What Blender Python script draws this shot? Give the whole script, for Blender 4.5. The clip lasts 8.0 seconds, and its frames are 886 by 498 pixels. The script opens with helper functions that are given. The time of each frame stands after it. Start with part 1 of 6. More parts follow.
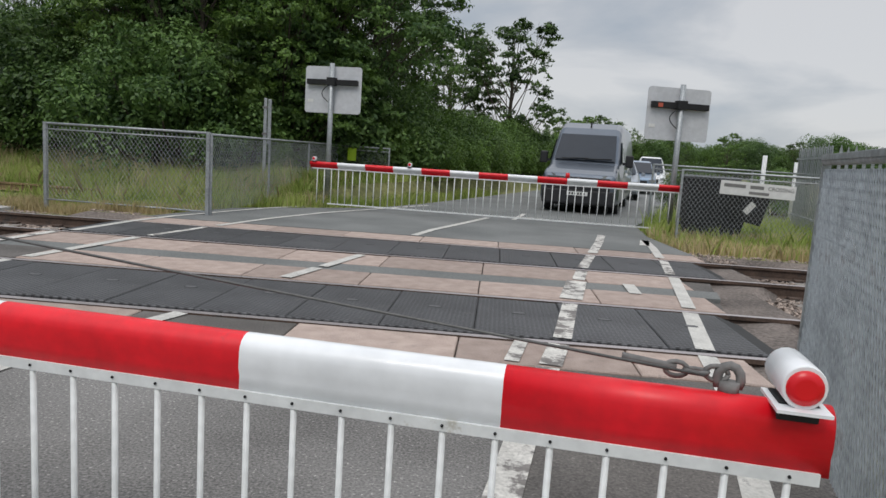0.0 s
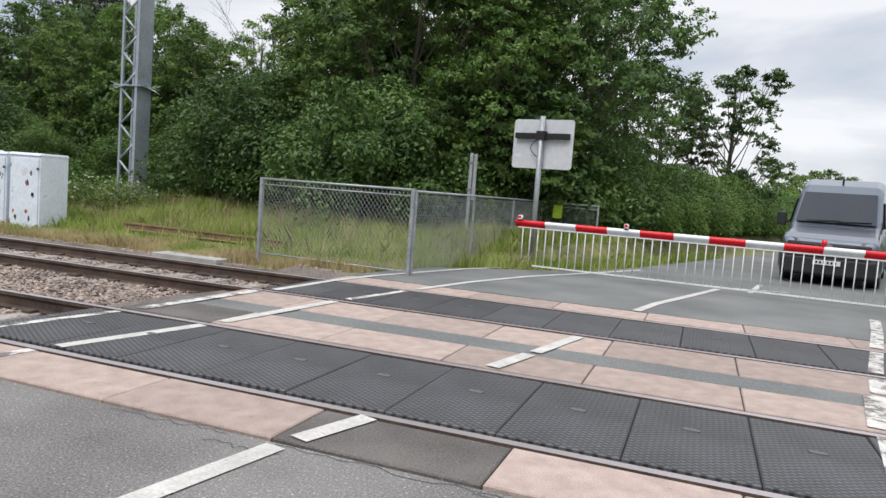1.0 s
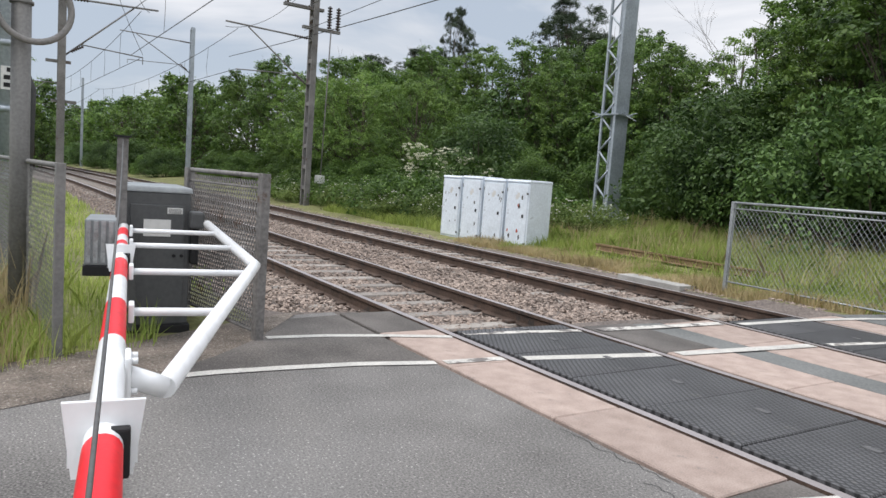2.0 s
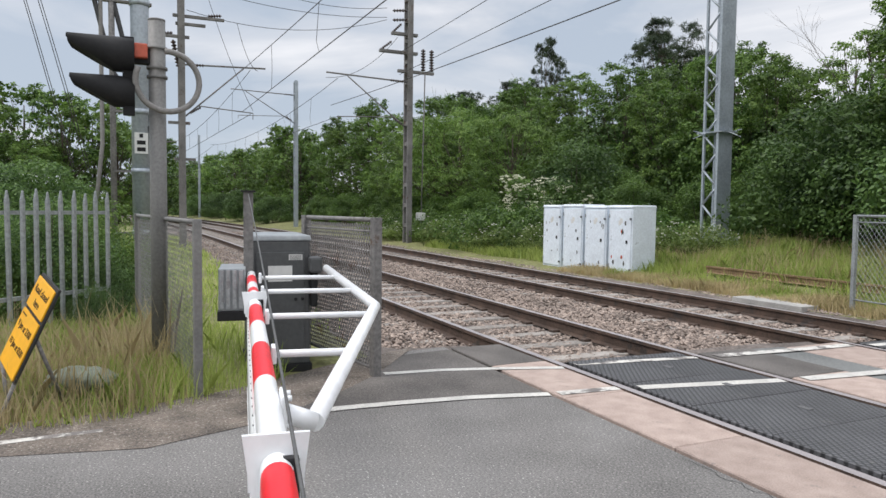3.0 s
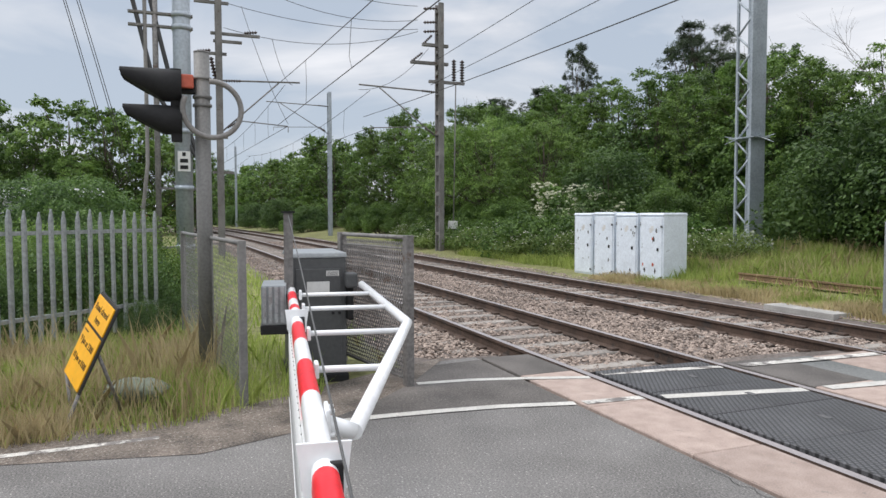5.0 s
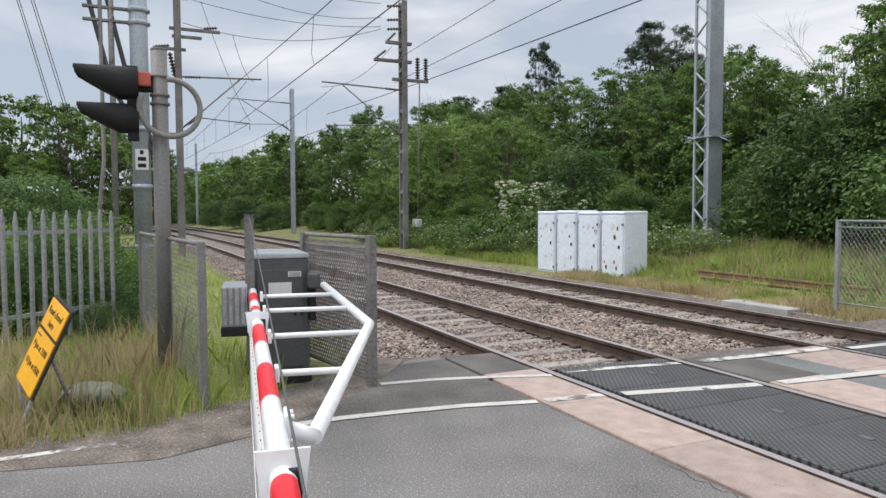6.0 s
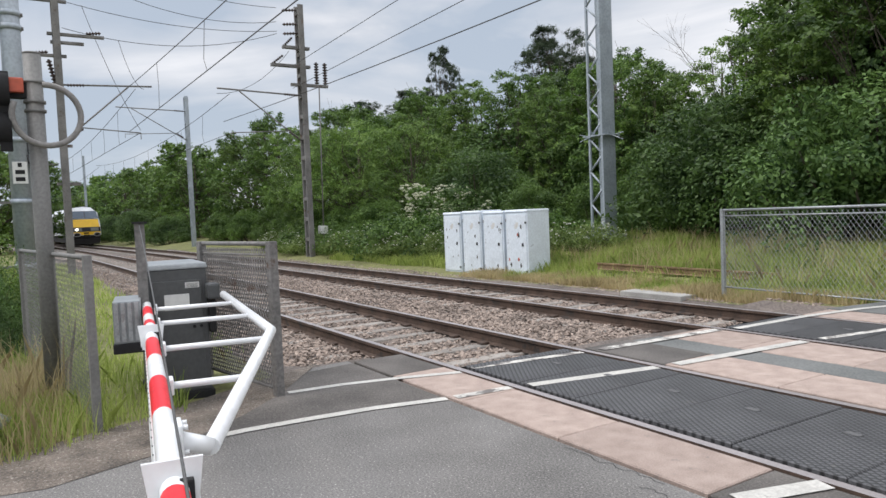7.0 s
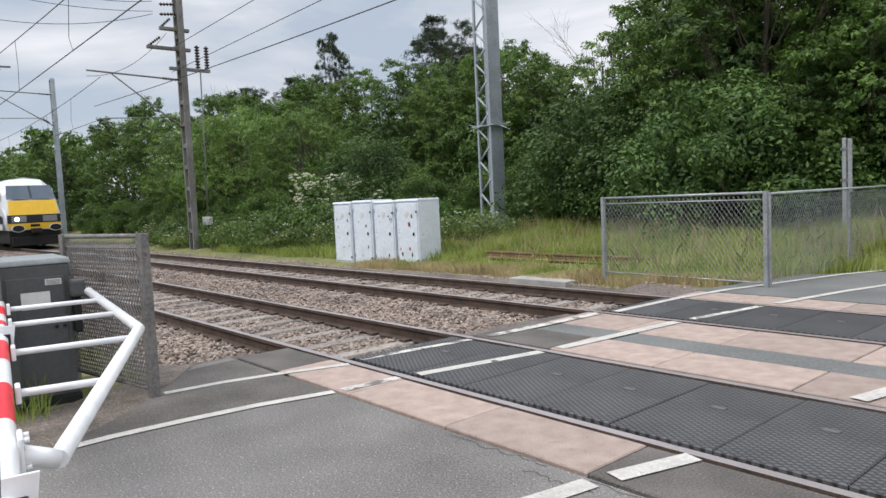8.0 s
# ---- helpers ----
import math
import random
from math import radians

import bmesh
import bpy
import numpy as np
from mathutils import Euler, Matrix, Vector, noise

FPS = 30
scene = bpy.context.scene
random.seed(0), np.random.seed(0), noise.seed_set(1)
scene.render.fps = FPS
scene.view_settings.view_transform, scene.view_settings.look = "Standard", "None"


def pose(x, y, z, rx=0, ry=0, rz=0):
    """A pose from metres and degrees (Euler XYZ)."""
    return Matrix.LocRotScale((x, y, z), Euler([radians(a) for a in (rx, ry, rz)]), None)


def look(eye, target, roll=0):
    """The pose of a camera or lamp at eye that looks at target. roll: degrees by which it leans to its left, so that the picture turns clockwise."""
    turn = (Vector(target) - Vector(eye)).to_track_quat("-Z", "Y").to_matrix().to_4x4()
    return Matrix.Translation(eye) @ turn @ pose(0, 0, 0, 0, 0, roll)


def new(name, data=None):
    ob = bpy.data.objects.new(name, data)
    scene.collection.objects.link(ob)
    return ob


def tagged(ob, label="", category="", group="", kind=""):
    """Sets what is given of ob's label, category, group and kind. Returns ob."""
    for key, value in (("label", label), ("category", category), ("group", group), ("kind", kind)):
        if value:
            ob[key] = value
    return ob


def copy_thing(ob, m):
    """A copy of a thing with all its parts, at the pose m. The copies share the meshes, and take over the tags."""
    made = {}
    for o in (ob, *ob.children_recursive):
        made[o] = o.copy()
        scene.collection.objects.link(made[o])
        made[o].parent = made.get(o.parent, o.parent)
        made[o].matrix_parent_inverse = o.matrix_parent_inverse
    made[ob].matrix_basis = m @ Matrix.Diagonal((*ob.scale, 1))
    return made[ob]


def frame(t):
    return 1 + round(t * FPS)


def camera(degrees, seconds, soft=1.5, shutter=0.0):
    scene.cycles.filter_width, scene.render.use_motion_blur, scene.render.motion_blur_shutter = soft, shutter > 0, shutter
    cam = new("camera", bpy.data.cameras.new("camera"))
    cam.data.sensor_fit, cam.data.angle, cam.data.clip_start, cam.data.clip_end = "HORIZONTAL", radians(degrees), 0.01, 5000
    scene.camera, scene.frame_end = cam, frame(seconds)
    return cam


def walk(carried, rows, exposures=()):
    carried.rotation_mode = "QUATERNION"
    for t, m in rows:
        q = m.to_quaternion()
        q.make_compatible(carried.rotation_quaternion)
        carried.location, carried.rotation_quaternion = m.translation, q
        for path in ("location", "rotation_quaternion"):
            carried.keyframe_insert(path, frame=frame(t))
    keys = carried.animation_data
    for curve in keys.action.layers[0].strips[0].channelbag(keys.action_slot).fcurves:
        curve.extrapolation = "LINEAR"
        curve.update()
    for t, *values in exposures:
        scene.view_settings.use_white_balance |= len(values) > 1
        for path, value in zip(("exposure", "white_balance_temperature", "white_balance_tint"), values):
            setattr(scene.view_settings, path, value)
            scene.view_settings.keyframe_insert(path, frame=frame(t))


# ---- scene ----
cam = camera(64.8, 8.0)
PATH = [
    (0, (0.193, 0.095, 1.298), (0.053, 2.072, 1.03), 3.7),
    (0.2, (0.07, 0.425, 1.297), (-0.04, 2.412, 1.104), 0.9),
    (0.4, (-0.051, 0.751, 1.312), (-0.192, 2.739, 1.15), -1.4),
    (0.5, (-0.109, 0.892, 1.336), (-0.294, 2.873, 1.128), -1.2),
    (0.7, (-0.204, 1.093, 1.343), (-0.542, 3.053, 1.132), 0.4),
    (0.9, (-0.288, 1.236, 1.352), (-0.837, 3.152, 1.192), 3.0),
    (1, (-0.323, 1.308, 1.374), (-1.011, 3.179, 1.217), 4.4),
    (1.2, (-0.38, 1.426, 1.378), (-1.371, 3.156, 1.215), 5.6),
    (1.5, (-0.395, 1.514, 1.4), (-1.752, 2.972, 1.227), 5.8),
    (1.8, (-0.438, 1.559, 1.396), (-2.018, 2.772, 1.22), 5.0),
    (2, (-0.427, 1.549, 1.408), (-2.106, 2.618, 1.214), 4.2),
    (2.2, (-0.445, 1.579, 1.381), (-2.197, 2.521, 1.178), 2.6),
    (3.5, (-0.203, 1.339, 1.495), (-2.033, 2.139, 1.39), 0.8),
    (4, (-0.11, 1.328, 1.519), (-1.941, 2.124, 1.405), 1.5),
    (4.5, (-0.059, 1.338, 1.532), (-1.922, 2.057, 1.437), -0.2),
    (6, (-0.029, 1.361, 1.568), (-1.85, 2.182, 1.462), -0.2),
    (6.5, (-0.009, 1.371, 1.57), (-1.784, 2.288, 1.475), -1.0),
    (7, (-0.012, 1.405, 1.532), (-1.711, 2.456, 1.433), -2.4),
    (7.5, (-0.032, 1.49, 1.551), (-1.605, 2.715, 1.395), -3.3),
    (8, (-0.033, 1.497, 1.523), (-1.552, 2.791, 1.381), -2.7),
]
walk(cam, [(t, look(eye, target, roll)) for t, eye, target, roll in PATH],
     [(0.0, -0.2, 6600, 11), (0.5, 0.06, 6620, 11.5), (1.0, 0.34, 6620, 12.5), (8.0, 0.32, 6600, 12.5)])

# ---- world, sun, exposure ----
world = bpy.data.worlds.new("overcast_sky")
scene.world = world
world.use_nodes = True
wn, wl = world.node_tree.nodes, world.node_tree.links
wn.clear()
w_out = wn.new("ShaderNodeOutputWorld")
w_bg = wn.new("ShaderNodeBackground")
w_bg.inputs["Strength"].default_value = 1.0
w_sky = wn.new("ShaderNodeTexSky")
w_sky.sky_type = "NISHITA"
w_sky.sun_disc = False
w_sky.sun_elevation = radians(52)
w_sky.sun_rotation = radians(200)
w_dim = wn.new("ShaderNodeVectorMath")
w_dim.operation = "SCALE"
w_dim.inputs["Scale"].default_value = 0.1
wl.new(w_sky.outputs["Color"], w_dim.inputs[0])
w_co = wn.new("ShaderNodeTexCoord")
w_map = wn.new("ShaderNodeMapping")
w_map.inputs["Scale"].default_value = (1.0, 1.0, 3.4)
w_map.inputs["Location"].default_value = (0.35, 1.2, 0.1)
wl.new(w_co.outputs["Generated"], w_map.inputs["Vector"])
w_n1 = wn.new("ShaderNodeTexNoise")
w_n1.inputs["Scale"].default_value = 2.6
w_n1.inputs["Detail"].default_value = 7.0
w_n1.inputs["Roughness"].default_value = 0.52
w_n1.inputs["Distortion"].default_value = 0.35
wl.new(w_map.outputs["Vector"], w_n1.inputs["Vector"])
w_ramp = wn.new("ShaderNodeValToRGB")
e = w_ramp.color_ramp.elements
e[0].position, e[0].color = 0.37, (0.405, 0.475, 0.56, 1)
e[1].position, e[1].color = 0.61, (0.765, 0.785, 0.81, 1)
mid = e.new(0.5)
mid.color = (0.575, 0.615, 0.665, 1)
# the cloud cover thins slowly from south-west to north-east
w_thin = wn.new("ShaderNodeVectorMath")
w_thin.operation = "DOT_PRODUCT"
w_thin.inputs[1].default_value = (0.10, 0.10, 0.0)
wl.new(w_co.outputs["Generated"], w_thin.inputs[0])
w_cover = wn.new("ShaderNodeMath")
w_cover.operation = "ADD"
wl.new(w_n1.outputs["Fac"], w_cover.inputs[0])
wl.new(w_thin.outputs["Value"], w_cover.inputs[1])
wl.new(w_cover.outputs[0], w_ramp.inputs["Fac"])
# an overcast sky is about three times brighter overhead than at the horizon
w_sep = wn.new("ShaderNodeSeparateXYZ")
wl.new(w_co.outputs["Generated"], w_sep.inputs["Vector"])
w_up = wn.new("ShaderNodeMapRange")
w_up.inputs["From Min"].default_value, w_up.inputs["From Max"].default_value = 0.3, 1.0
w_up.inputs["To Min"].default_value, w_up.inputs["To Max"].default_value = 1.0, 2.6
wl.new(w_sep.outputs["Z"], w_up.inputs["Value"])
w_cl = wn.new("ShaderNodeVectorMath")
w_cl.operation = "SCALE"
wl.new(w_ramp.outputs["Color"], w_cl.inputs[0])
wl.new(w_up.outputs["Result"], w_cl.inputs["Scale"])
w_mix = wn.new("ShaderNodeMix")
w_mix.data_type = "RGBA"
w_mix.inputs["Factor"].default_value = 0.88
wl.new(w_dim.outputs["Vector"], w_mix.inputs["A"])
wl.new(w_cl.outputs["Vector"], w_mix.inputs["B"])
wl.new(w_mix.outputs["Result"], w_bg.inputs["Color"])
wl.new(w_bg.outputs["Background"], w_out.inputs["Surface"])

sun_data = bpy.data.lights.new("sun", "SUN")
sun_data.energy = 1.5
sun_data.angle = radians(25)
sun_data.color = (1.0, 0.965, 0.91)
sun = new("sun", sun_data)
sun.matrix_world = look((-12, -30, 55), (0, 8, 0))


# ---- materials ----
def material(name, color, rough=0.7, metal=0.0, var=0.25, fine=40.0, coarse=2.0, bump=0.15, depth=0.01, tint=None, piece=0.0,
             stain=None, stain_at=0.62, stain_scale=3.0, coat=0.0, island=0.0):
    """A surface with grain at two scales, relief, and a second colour in patches."""
    m = bpy.data.materials.new(name)
    m.use_nodes = True
    n, l = m.node_tree.nodes, m.node_tree.links
    b = n["Principled BSDF"]
    b.inputs["Roughness"].default_value = rough
    b.inputs["Metallic"].default_value = metal
    b.inputs["Coat Weight"].default_value = coat
    co = n.new("ShaderNodeTexCoord")
    f1, f2 = n.new("ShaderNodeTexNoise"), n.new("ShaderNodeTexNoise")
    f1.inputs["Scale"].default_value, f1.inputs["Detail"].default_value = fine, 4
    f2.inputs["Scale"].default_value, f2.inputs["Detail"].default_value = coarse, 5
    l.new(co.outputs["Object"], f1.inputs["Vector"])
    l.new(co.outputs["Object"], f2.inputs["Vector"])
    add = n.new("ShaderNodeMath")
    add.operation = "ADD"
    l.new(f1.outputs["Fac"], add.inputs[0])
    l.new(f2.outputs["Fac"], add.inputs[1])
    mr = n.new("ShaderNodeMapRange")
    mr.inputs["From Min"].default_value, mr.inputs["From Max"].default_value = 0.75, 1.25
    mr.inputs["To Min"].default_value, mr.inputs["To Max"].default_value = 1 - var, 1 + var
    l.new(add.outputs[0], mr.inputs["Value"])
    value = mr.outputs["Result"]
    for amount, node, sock in ((piece, "ShaderNodeObjectInfo", "Random"), (island, "ShaderNodeNewGeometry", "Random Per Island")):
        if amount:
            oi = n.new(node)
            m2 = n.new("ShaderNodeMapRange")
            m2.inputs["To Min"].default_value, m2.inputs["To Max"].default_value = 1 - amount, 1 + amount
            l.new(oi.outputs[sock], m2.inputs["Value"])
            mul = n.new("ShaderNodeMath")
            mul.operation = "MULTIPLY"
            l.new(value, mul.inputs[0])
            l.new(m2.outputs["Result"], mul.inputs[1])
            value = mul.outputs[0]
    base = n.new("ShaderNodeRGB")
    base.outputs[0].default_value = (*color, 1)
    col = base.outputs[0]
    if tint:
        mx = n.new("ShaderNodeMix")
        mx.data_type = "RGBA"
        mx.inputs["B"].default_value = (*tint, 1)
        l.new(col, mx.inputs["A"])
        l.new(f2.outputs["Fac"], mx.inputs["Factor"])
        col = mx.outputs["Result"]
    if stain:
        f3 = n.new("ShaderNodeTexNoise")
        f3.inputs["Scale"].default_value, f3.inputs["Detail"].default_value, f3.inputs["Roughness"].default_value = stain_scale, 8, 0.7
        l.new(co.outputs["Object"], f3.inputs["Vector"])
        rp = n.new("ShaderNodeMapRange")
        rp.inputs["From Min"].default_value, rp.inputs["From Max"].default_value = stain_at, stain_at + 0.06
        l.new(f3.outputs["Fac"], rp.inputs["Value"])
        mx = n.new("ShaderNodeMix")
        mx.data_type = "RGBA"
        mx.inputs["B"].default_value = (*stain, 1)
        l.new(rp.outputs["Result"], mx.inputs["Factor"])
        l.new(col, mx.inputs["A"])
        col = mx.outputs["Result"]
    sc = n.new("ShaderNodeVectorMath")
    sc.operation = "SCALE"
    l.new(col, sc.inputs[0])
    l.new(value, sc.inputs["Scale"])
    l.new(sc.outputs["Vector"], b.inputs["Base Color"])
    if bump:
        bp = n.new("ShaderNodeBump")
        bp.inputs["Strength"].default_value, bp.inputs["Distance"].default_value = bump, depth
        l.new(f1.outputs["Fac"], bp.inputs["Height"])
        l.new(bp.outputs["Normal"], b.inputs["Normal"])
    return m


def leaf_material(name, color, tip, var=0.45):
    """A leaf: two greens mixed leaf by leaf, some light let through."""
    m = bpy.data.materials.new(name)
    m.use_nodes = True
    n, l = m.node_tree.nodes, m.node_tree.links
    b = n["Principled BSDF"]
    b.inputs["Roughness"].default_value = 0.5
    b.inputs["Specular IOR Level"].default_value = 0.35
    geo = n.new("ShaderNodeNewGeometry")
    co = n.new("ShaderNodeTexCoord")
    f = n.new("ShaderNodeTexNoise")
    f.inputs["Scale"].default_value = 0.9
    l.new(co.outputs["Object"], f.inputs["Vector"])
    mx = n.new("ShaderNodeMix")
    mx.data_type = "RGBA"
    mx.inputs["A"].default_value, mx.inputs["B"].default_value = (*color, 1), (*tip, 1)
    av = n.new("ShaderNodeMath")
    av.operation = "MULTIPLY_ADD"
    av.inputs[1].default_value, av.inputs[2].default_value = 0.75, -0.95
    l.new(geo.outputs["Random Per Island"], av.inputs[0])
    ad = n.new("ShaderNodeMath")
    ad.operation = "MULTIPLY_ADD"
    ad.inputs[1].default_value = 2.2
    l.new(f.outputs["Fac"], ad.inputs[0])
    l.new(av.outputs[0], ad.inputs[2])
    ad.use_clamp = True
    l.new(ad.outputs[0], mx.inputs["Factor"])
    oi = n.new("ShaderNodeObjectInfo")
    mr = n.new("ShaderNodeMapRange")
    mr.inputs["To Min"].default_value, mr.inputs["To Max"].default_value = 1 - var / 2, 1 + var / 2
    l.new(oi.outputs["Random"], mr.inputs["Value"])
    sc = n.new("ShaderNodeVectorMath")
    sc.operation = "SCALE"
    l.new(mx.outputs["Result"], sc.inputs[0])
    l.new(mr.outputs["Result"], sc.inputs["Scale"])
    l.new(sc.outputs["Vector"], b.inputs["Base Color"])
    tr = n.new("ShaderNodeBsdfTranslucent")
    l.new(sc.outputs["Vector"], tr.inputs["Color"])
    ms = n.new("ShaderNodeMixShader")
    ms.inputs[0].default_value = 0.35
    l.new(b.outputs[0], ms.inputs[1])
    l.new(tr.outputs[0], ms.inputs[2])
    l.new(ms.outputs[0], n["Material Output"].inputs["Surface"])
    return m


def glow(name, color, strength):
    m = material(name, color, 0.3, var=0.02, bump=0)
    b = m.node_tree.nodes["Principled BSDF"]
    b.inputs["Emission Color"].default_value = (*color, 1)
    b.inputs["Emission Strength"].default_value = strength
    return m


def pad_material():
    """Black crossing pads with a raised diamond tread."""
    m = material("rubber_pad", (0.060, 0.060, 0.063), 0.62, var=0.35, fine=60, coarse=1.5, bump=0.2, piece=0.18,
                 stain=(0.085, 0.083, 0.08), stain_at=0.6, stain_scale=5)
    n, l = m.node_tree.nodes, m.node_tree.links
    b = n["Principled BSDF"]
    co = n.new("ShaderNodeTexCoord")
    waves = []
    for turn in (32, -32):
        mp = n.new("ShaderNodeMapping")
        mp.inputs["Rotation"].default_value = (0, 0, radians(turn))
        l.new(co.outputs["Object"], mp.inputs["Vector"])
        wv = n.new("ShaderNodeTexWave")
        wv.bands_direction = "Y"
        wv.inputs["Scale"].default_value = 8.0
        l.new(mp.outputs["Vector"], wv.inputs["Vector"])
        waves.append(wv)
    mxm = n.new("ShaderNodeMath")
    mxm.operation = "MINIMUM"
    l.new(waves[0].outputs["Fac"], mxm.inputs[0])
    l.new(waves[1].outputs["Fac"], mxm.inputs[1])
    bp = n.new("ShaderNodeBump")
    bp.inputs["Strength"].default_value, bp.inputs["Distance"].default_value = 0.8, 0.006
    l.new(mxm.outputs[0], bp.inputs["Height"])
    l.new(bp.outputs["Normal"], b.inputs["Normal"])
    # the tread's shade is put into the colour: grooves darkened, ridges lightened
    old = b.inputs["Base Color"].links[0].from_socket
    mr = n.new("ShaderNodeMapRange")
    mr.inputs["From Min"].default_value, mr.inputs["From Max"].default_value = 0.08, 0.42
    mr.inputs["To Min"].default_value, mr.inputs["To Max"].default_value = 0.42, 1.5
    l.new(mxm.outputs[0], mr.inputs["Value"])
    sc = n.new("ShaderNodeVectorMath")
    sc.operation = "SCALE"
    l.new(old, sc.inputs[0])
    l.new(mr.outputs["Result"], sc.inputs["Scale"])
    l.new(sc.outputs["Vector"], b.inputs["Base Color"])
    return m


ASPHALT = material("asphalt", (0.20, 0.189, 0.178), 0.9, var=0.6, fine=85, coarse=0.7, bump=0.7, depth=0.008, tint=(0.125, 0.122, 0.118),
                   stain=(0.37, 0.352, 0.33), stain_at=0.575, stain_scale=55)
ASPHALT_FAR = material("asphalt_far", (0.15, 0.16, 0.155), 0.88, var=0.3, fine=45, coarse=0.7, bump=0.4, depth=0.006, tint=(0.15, 0.15, 0.145))
ASPHALT_DARK = material("asphalt_dark", (0.110, 0.100, 0.092), 0.92, var=0.45, fine=75, coarse=1.4, bump=0.6, depth=0.008, stain=(0.22, 0.205, 0.19), stain_at=0.60, stain_scale=55)
GRIT = material("grit", (0.165, 0.138, 0.115), 0.95, var=0.55, fine=70, coarse=3, bump=0.9, depth=0.02, stain=(0.36, 0.33, 0.29), stain_at=0.57, stain_scale=45)
CONCRETE = material("concrete_slab", (0.385, 0.290, 0.246), 0.9, var=0.24, fine=110, coarse=6.0, bump=0.5, depth=0.006, tint=(0.33, 0.268, 0.235), piece=0.16,
                    stain=(0.285, 0.232, 0.205), stain_at=0.585, stain_scale=9)
CONCRETE_GREY = material("concrete_grey", (0.36, 0.35, 0.33), 0.88, var=0.25, fine=70, coarse=2, bump=0.4)
PAD = pad_material()
RUBBER_WORN = material("worn_rubber", (0.11, 0.11, 0.112), 0.7, var=0.3, fine=70, coarse=6, bump=0.3)
PAINT_ROAD = material("road_paint", (0.50, 0.485, 0.45), 0.7, var=0.2, fine=60, coarse=5, bump=0.3, stain=(0.26, 0.25, 0.235), stain_at=0.60, stain_scale=10)
PAINT_WORN = material("worn_road_paint", (0.54, 0.52, 0.48), 0.75, var=0.25, fine=60, coarse=5, bump=0.3, stain=(0.17, 0.155, 0.145), stain_at=0.49, stain_scale=4.5)
RAIL_TOP = material("polished_rail", (0.45, 0.405, 0.405), 0.40, 0.6, var=0.15, fine=60, coarse=1, bump=0.05)
RAIL_RUST = material("rusty_rail", (0.085, 0.056, 0.042), 0.85, 0.1, var=0.4, fine=50, coarse=4, bump=0.4, stain=(0.05, 0.04, 0.035), stain_at=0.55)
SLEEPER = material("sleeper_concrete", (0.27, 0.245, 0.22), 0.9, var=0.3, fine=60, coarse=4, bump=0.4, piece=0.2, stain=(0.15, 0.12, 0.1), stain_at=0.55, stain_scale=6)
BALLAST = material("ballast", (0.28, 0.225, 0.19), 0.9, var=0.3, fine=50, coarse=1.2, bump=0.4, island=0.45)
GROUND_TRACK = material("track_bed", (0.15, 0.125, 0.11), 0.95, var=0.5, fine=28, coarse=1.5, bump=1.0, depth=0.03)
GROUND = material("grassy_ground", (0.19, 0.205, 0.07), 0.95, var=0.45, fine=9, coarse=0.5, bump=0.8, depth=0.05, tint=(0.13, 0.12, 0.05))
STEEL = material("galvanised_steel", (0.36, 0.38, 0.39), 0.5, 0.55, var=0.25, fine=30, coarse=3, bump=0.1, stain=(0.27, 0.27, 0.27), stain_at=0.57)
STEEL_NEW = material("new_galvanised_steel", (0.36, 0.40, 0.44), 0.5, 0.35, var=0.18, fine=20, coarse=2, bump=0.06)
STEEL_OLD = material("weathered_steel", (0.195, 0.187, 0.18), 0.75, 0.2, var=0.35, fine=30, coarse=2, bump=0.2, stain=(0.12, 0.08, 0.06), stain_at=0.58)
POST_GREY = material("grey_post_paint", (0.19, 0.187, 0.18), 0.65, 0.1, var=0.2, fine=40, coarse=3, bump=0.1)
WHITE = material("white_paint", (0.80, 0.81, 0.82), 0.35, var=0.08, fine=15, coarse=3, bump=0.04, coat=0.2)
WHITE_DIRTY = material("dirty_white_paint", (0.70, 0.71, 0.70), 0.5, var=0.12, fine=25, coarse=3, bump=0.08, stain=(0.5, 0.48, 0.43), stain_at=0.62, stain_scale=8)
CABINET_WHITE = material("cabinet_white", (0.70, 0.76, 0.82), 0.55, var=0.1, fine=20, coarse=3, bump=0.06, stain=(0.46, 0.50, 0.54), stain_at=0.6, stain_scale=3)
RED = material("red_reflective", (0.74, 0.006, 0.016), 0.45, var=0.12, fine=25, coarse=4, bump=0.05, coat=0.05, stain=(0.62, 0.02, 0.03), stain_at=0.63, stain_scale=10)
BLACK = material("black_paint", (0.011, 0.011, 0.012), 0.8, var=0.25, fine=30, coarse=3, bump=0.1)
RUBBER = material("black_rubber", (0.022, 0.022, 0.022), 0.8, var=0.2, fine=40, coarse=4, bump=0.2)
MACHINE_GREY = material("machine_grey", (0.085, 0.088, 0.09), 0.5, 0.15, var=0.15, fine=25, coarse=2, bump=0.06)
MACHINE_LIGHT = material("machine_light_grey", (0.28, 0.30, 0.31), 0.5, 0.2, var=0.15, fine=25, coarse=2, bump=0.06)
SIGN_BACK = material("sign_back_grey", (0.56, 0.57, 0.59), 0.5, 0.1, var=0.08, fine=14, coarse=1.5, bump=0.03)
LABEL_WHITE = material("label_white", (0.66, 0.66, 0.64), 0.5, var=0.08, fine=20, coarse=3, bump=0)
RED_PLASTIC = material("orange_red_plastic", (0.45, 0.09, 0.05), 0.5, var=0.15, fine=20, coarse=3, bump=0.05)
LENS_RED = glow("red_lens", (0.62, 0.006, 0.012), 0.08)
YELLOW_SIGN = material("yellow_sign", (0.82, 0.40, 0.01), 0.45, var=0.08, fine=12, coarse=2, bump=0.02)
CABLE = material("cable_black", (0.05, 0.05, 0.052), 0.6, var=0.2, fine=40, coarse=3, bump=0.2)
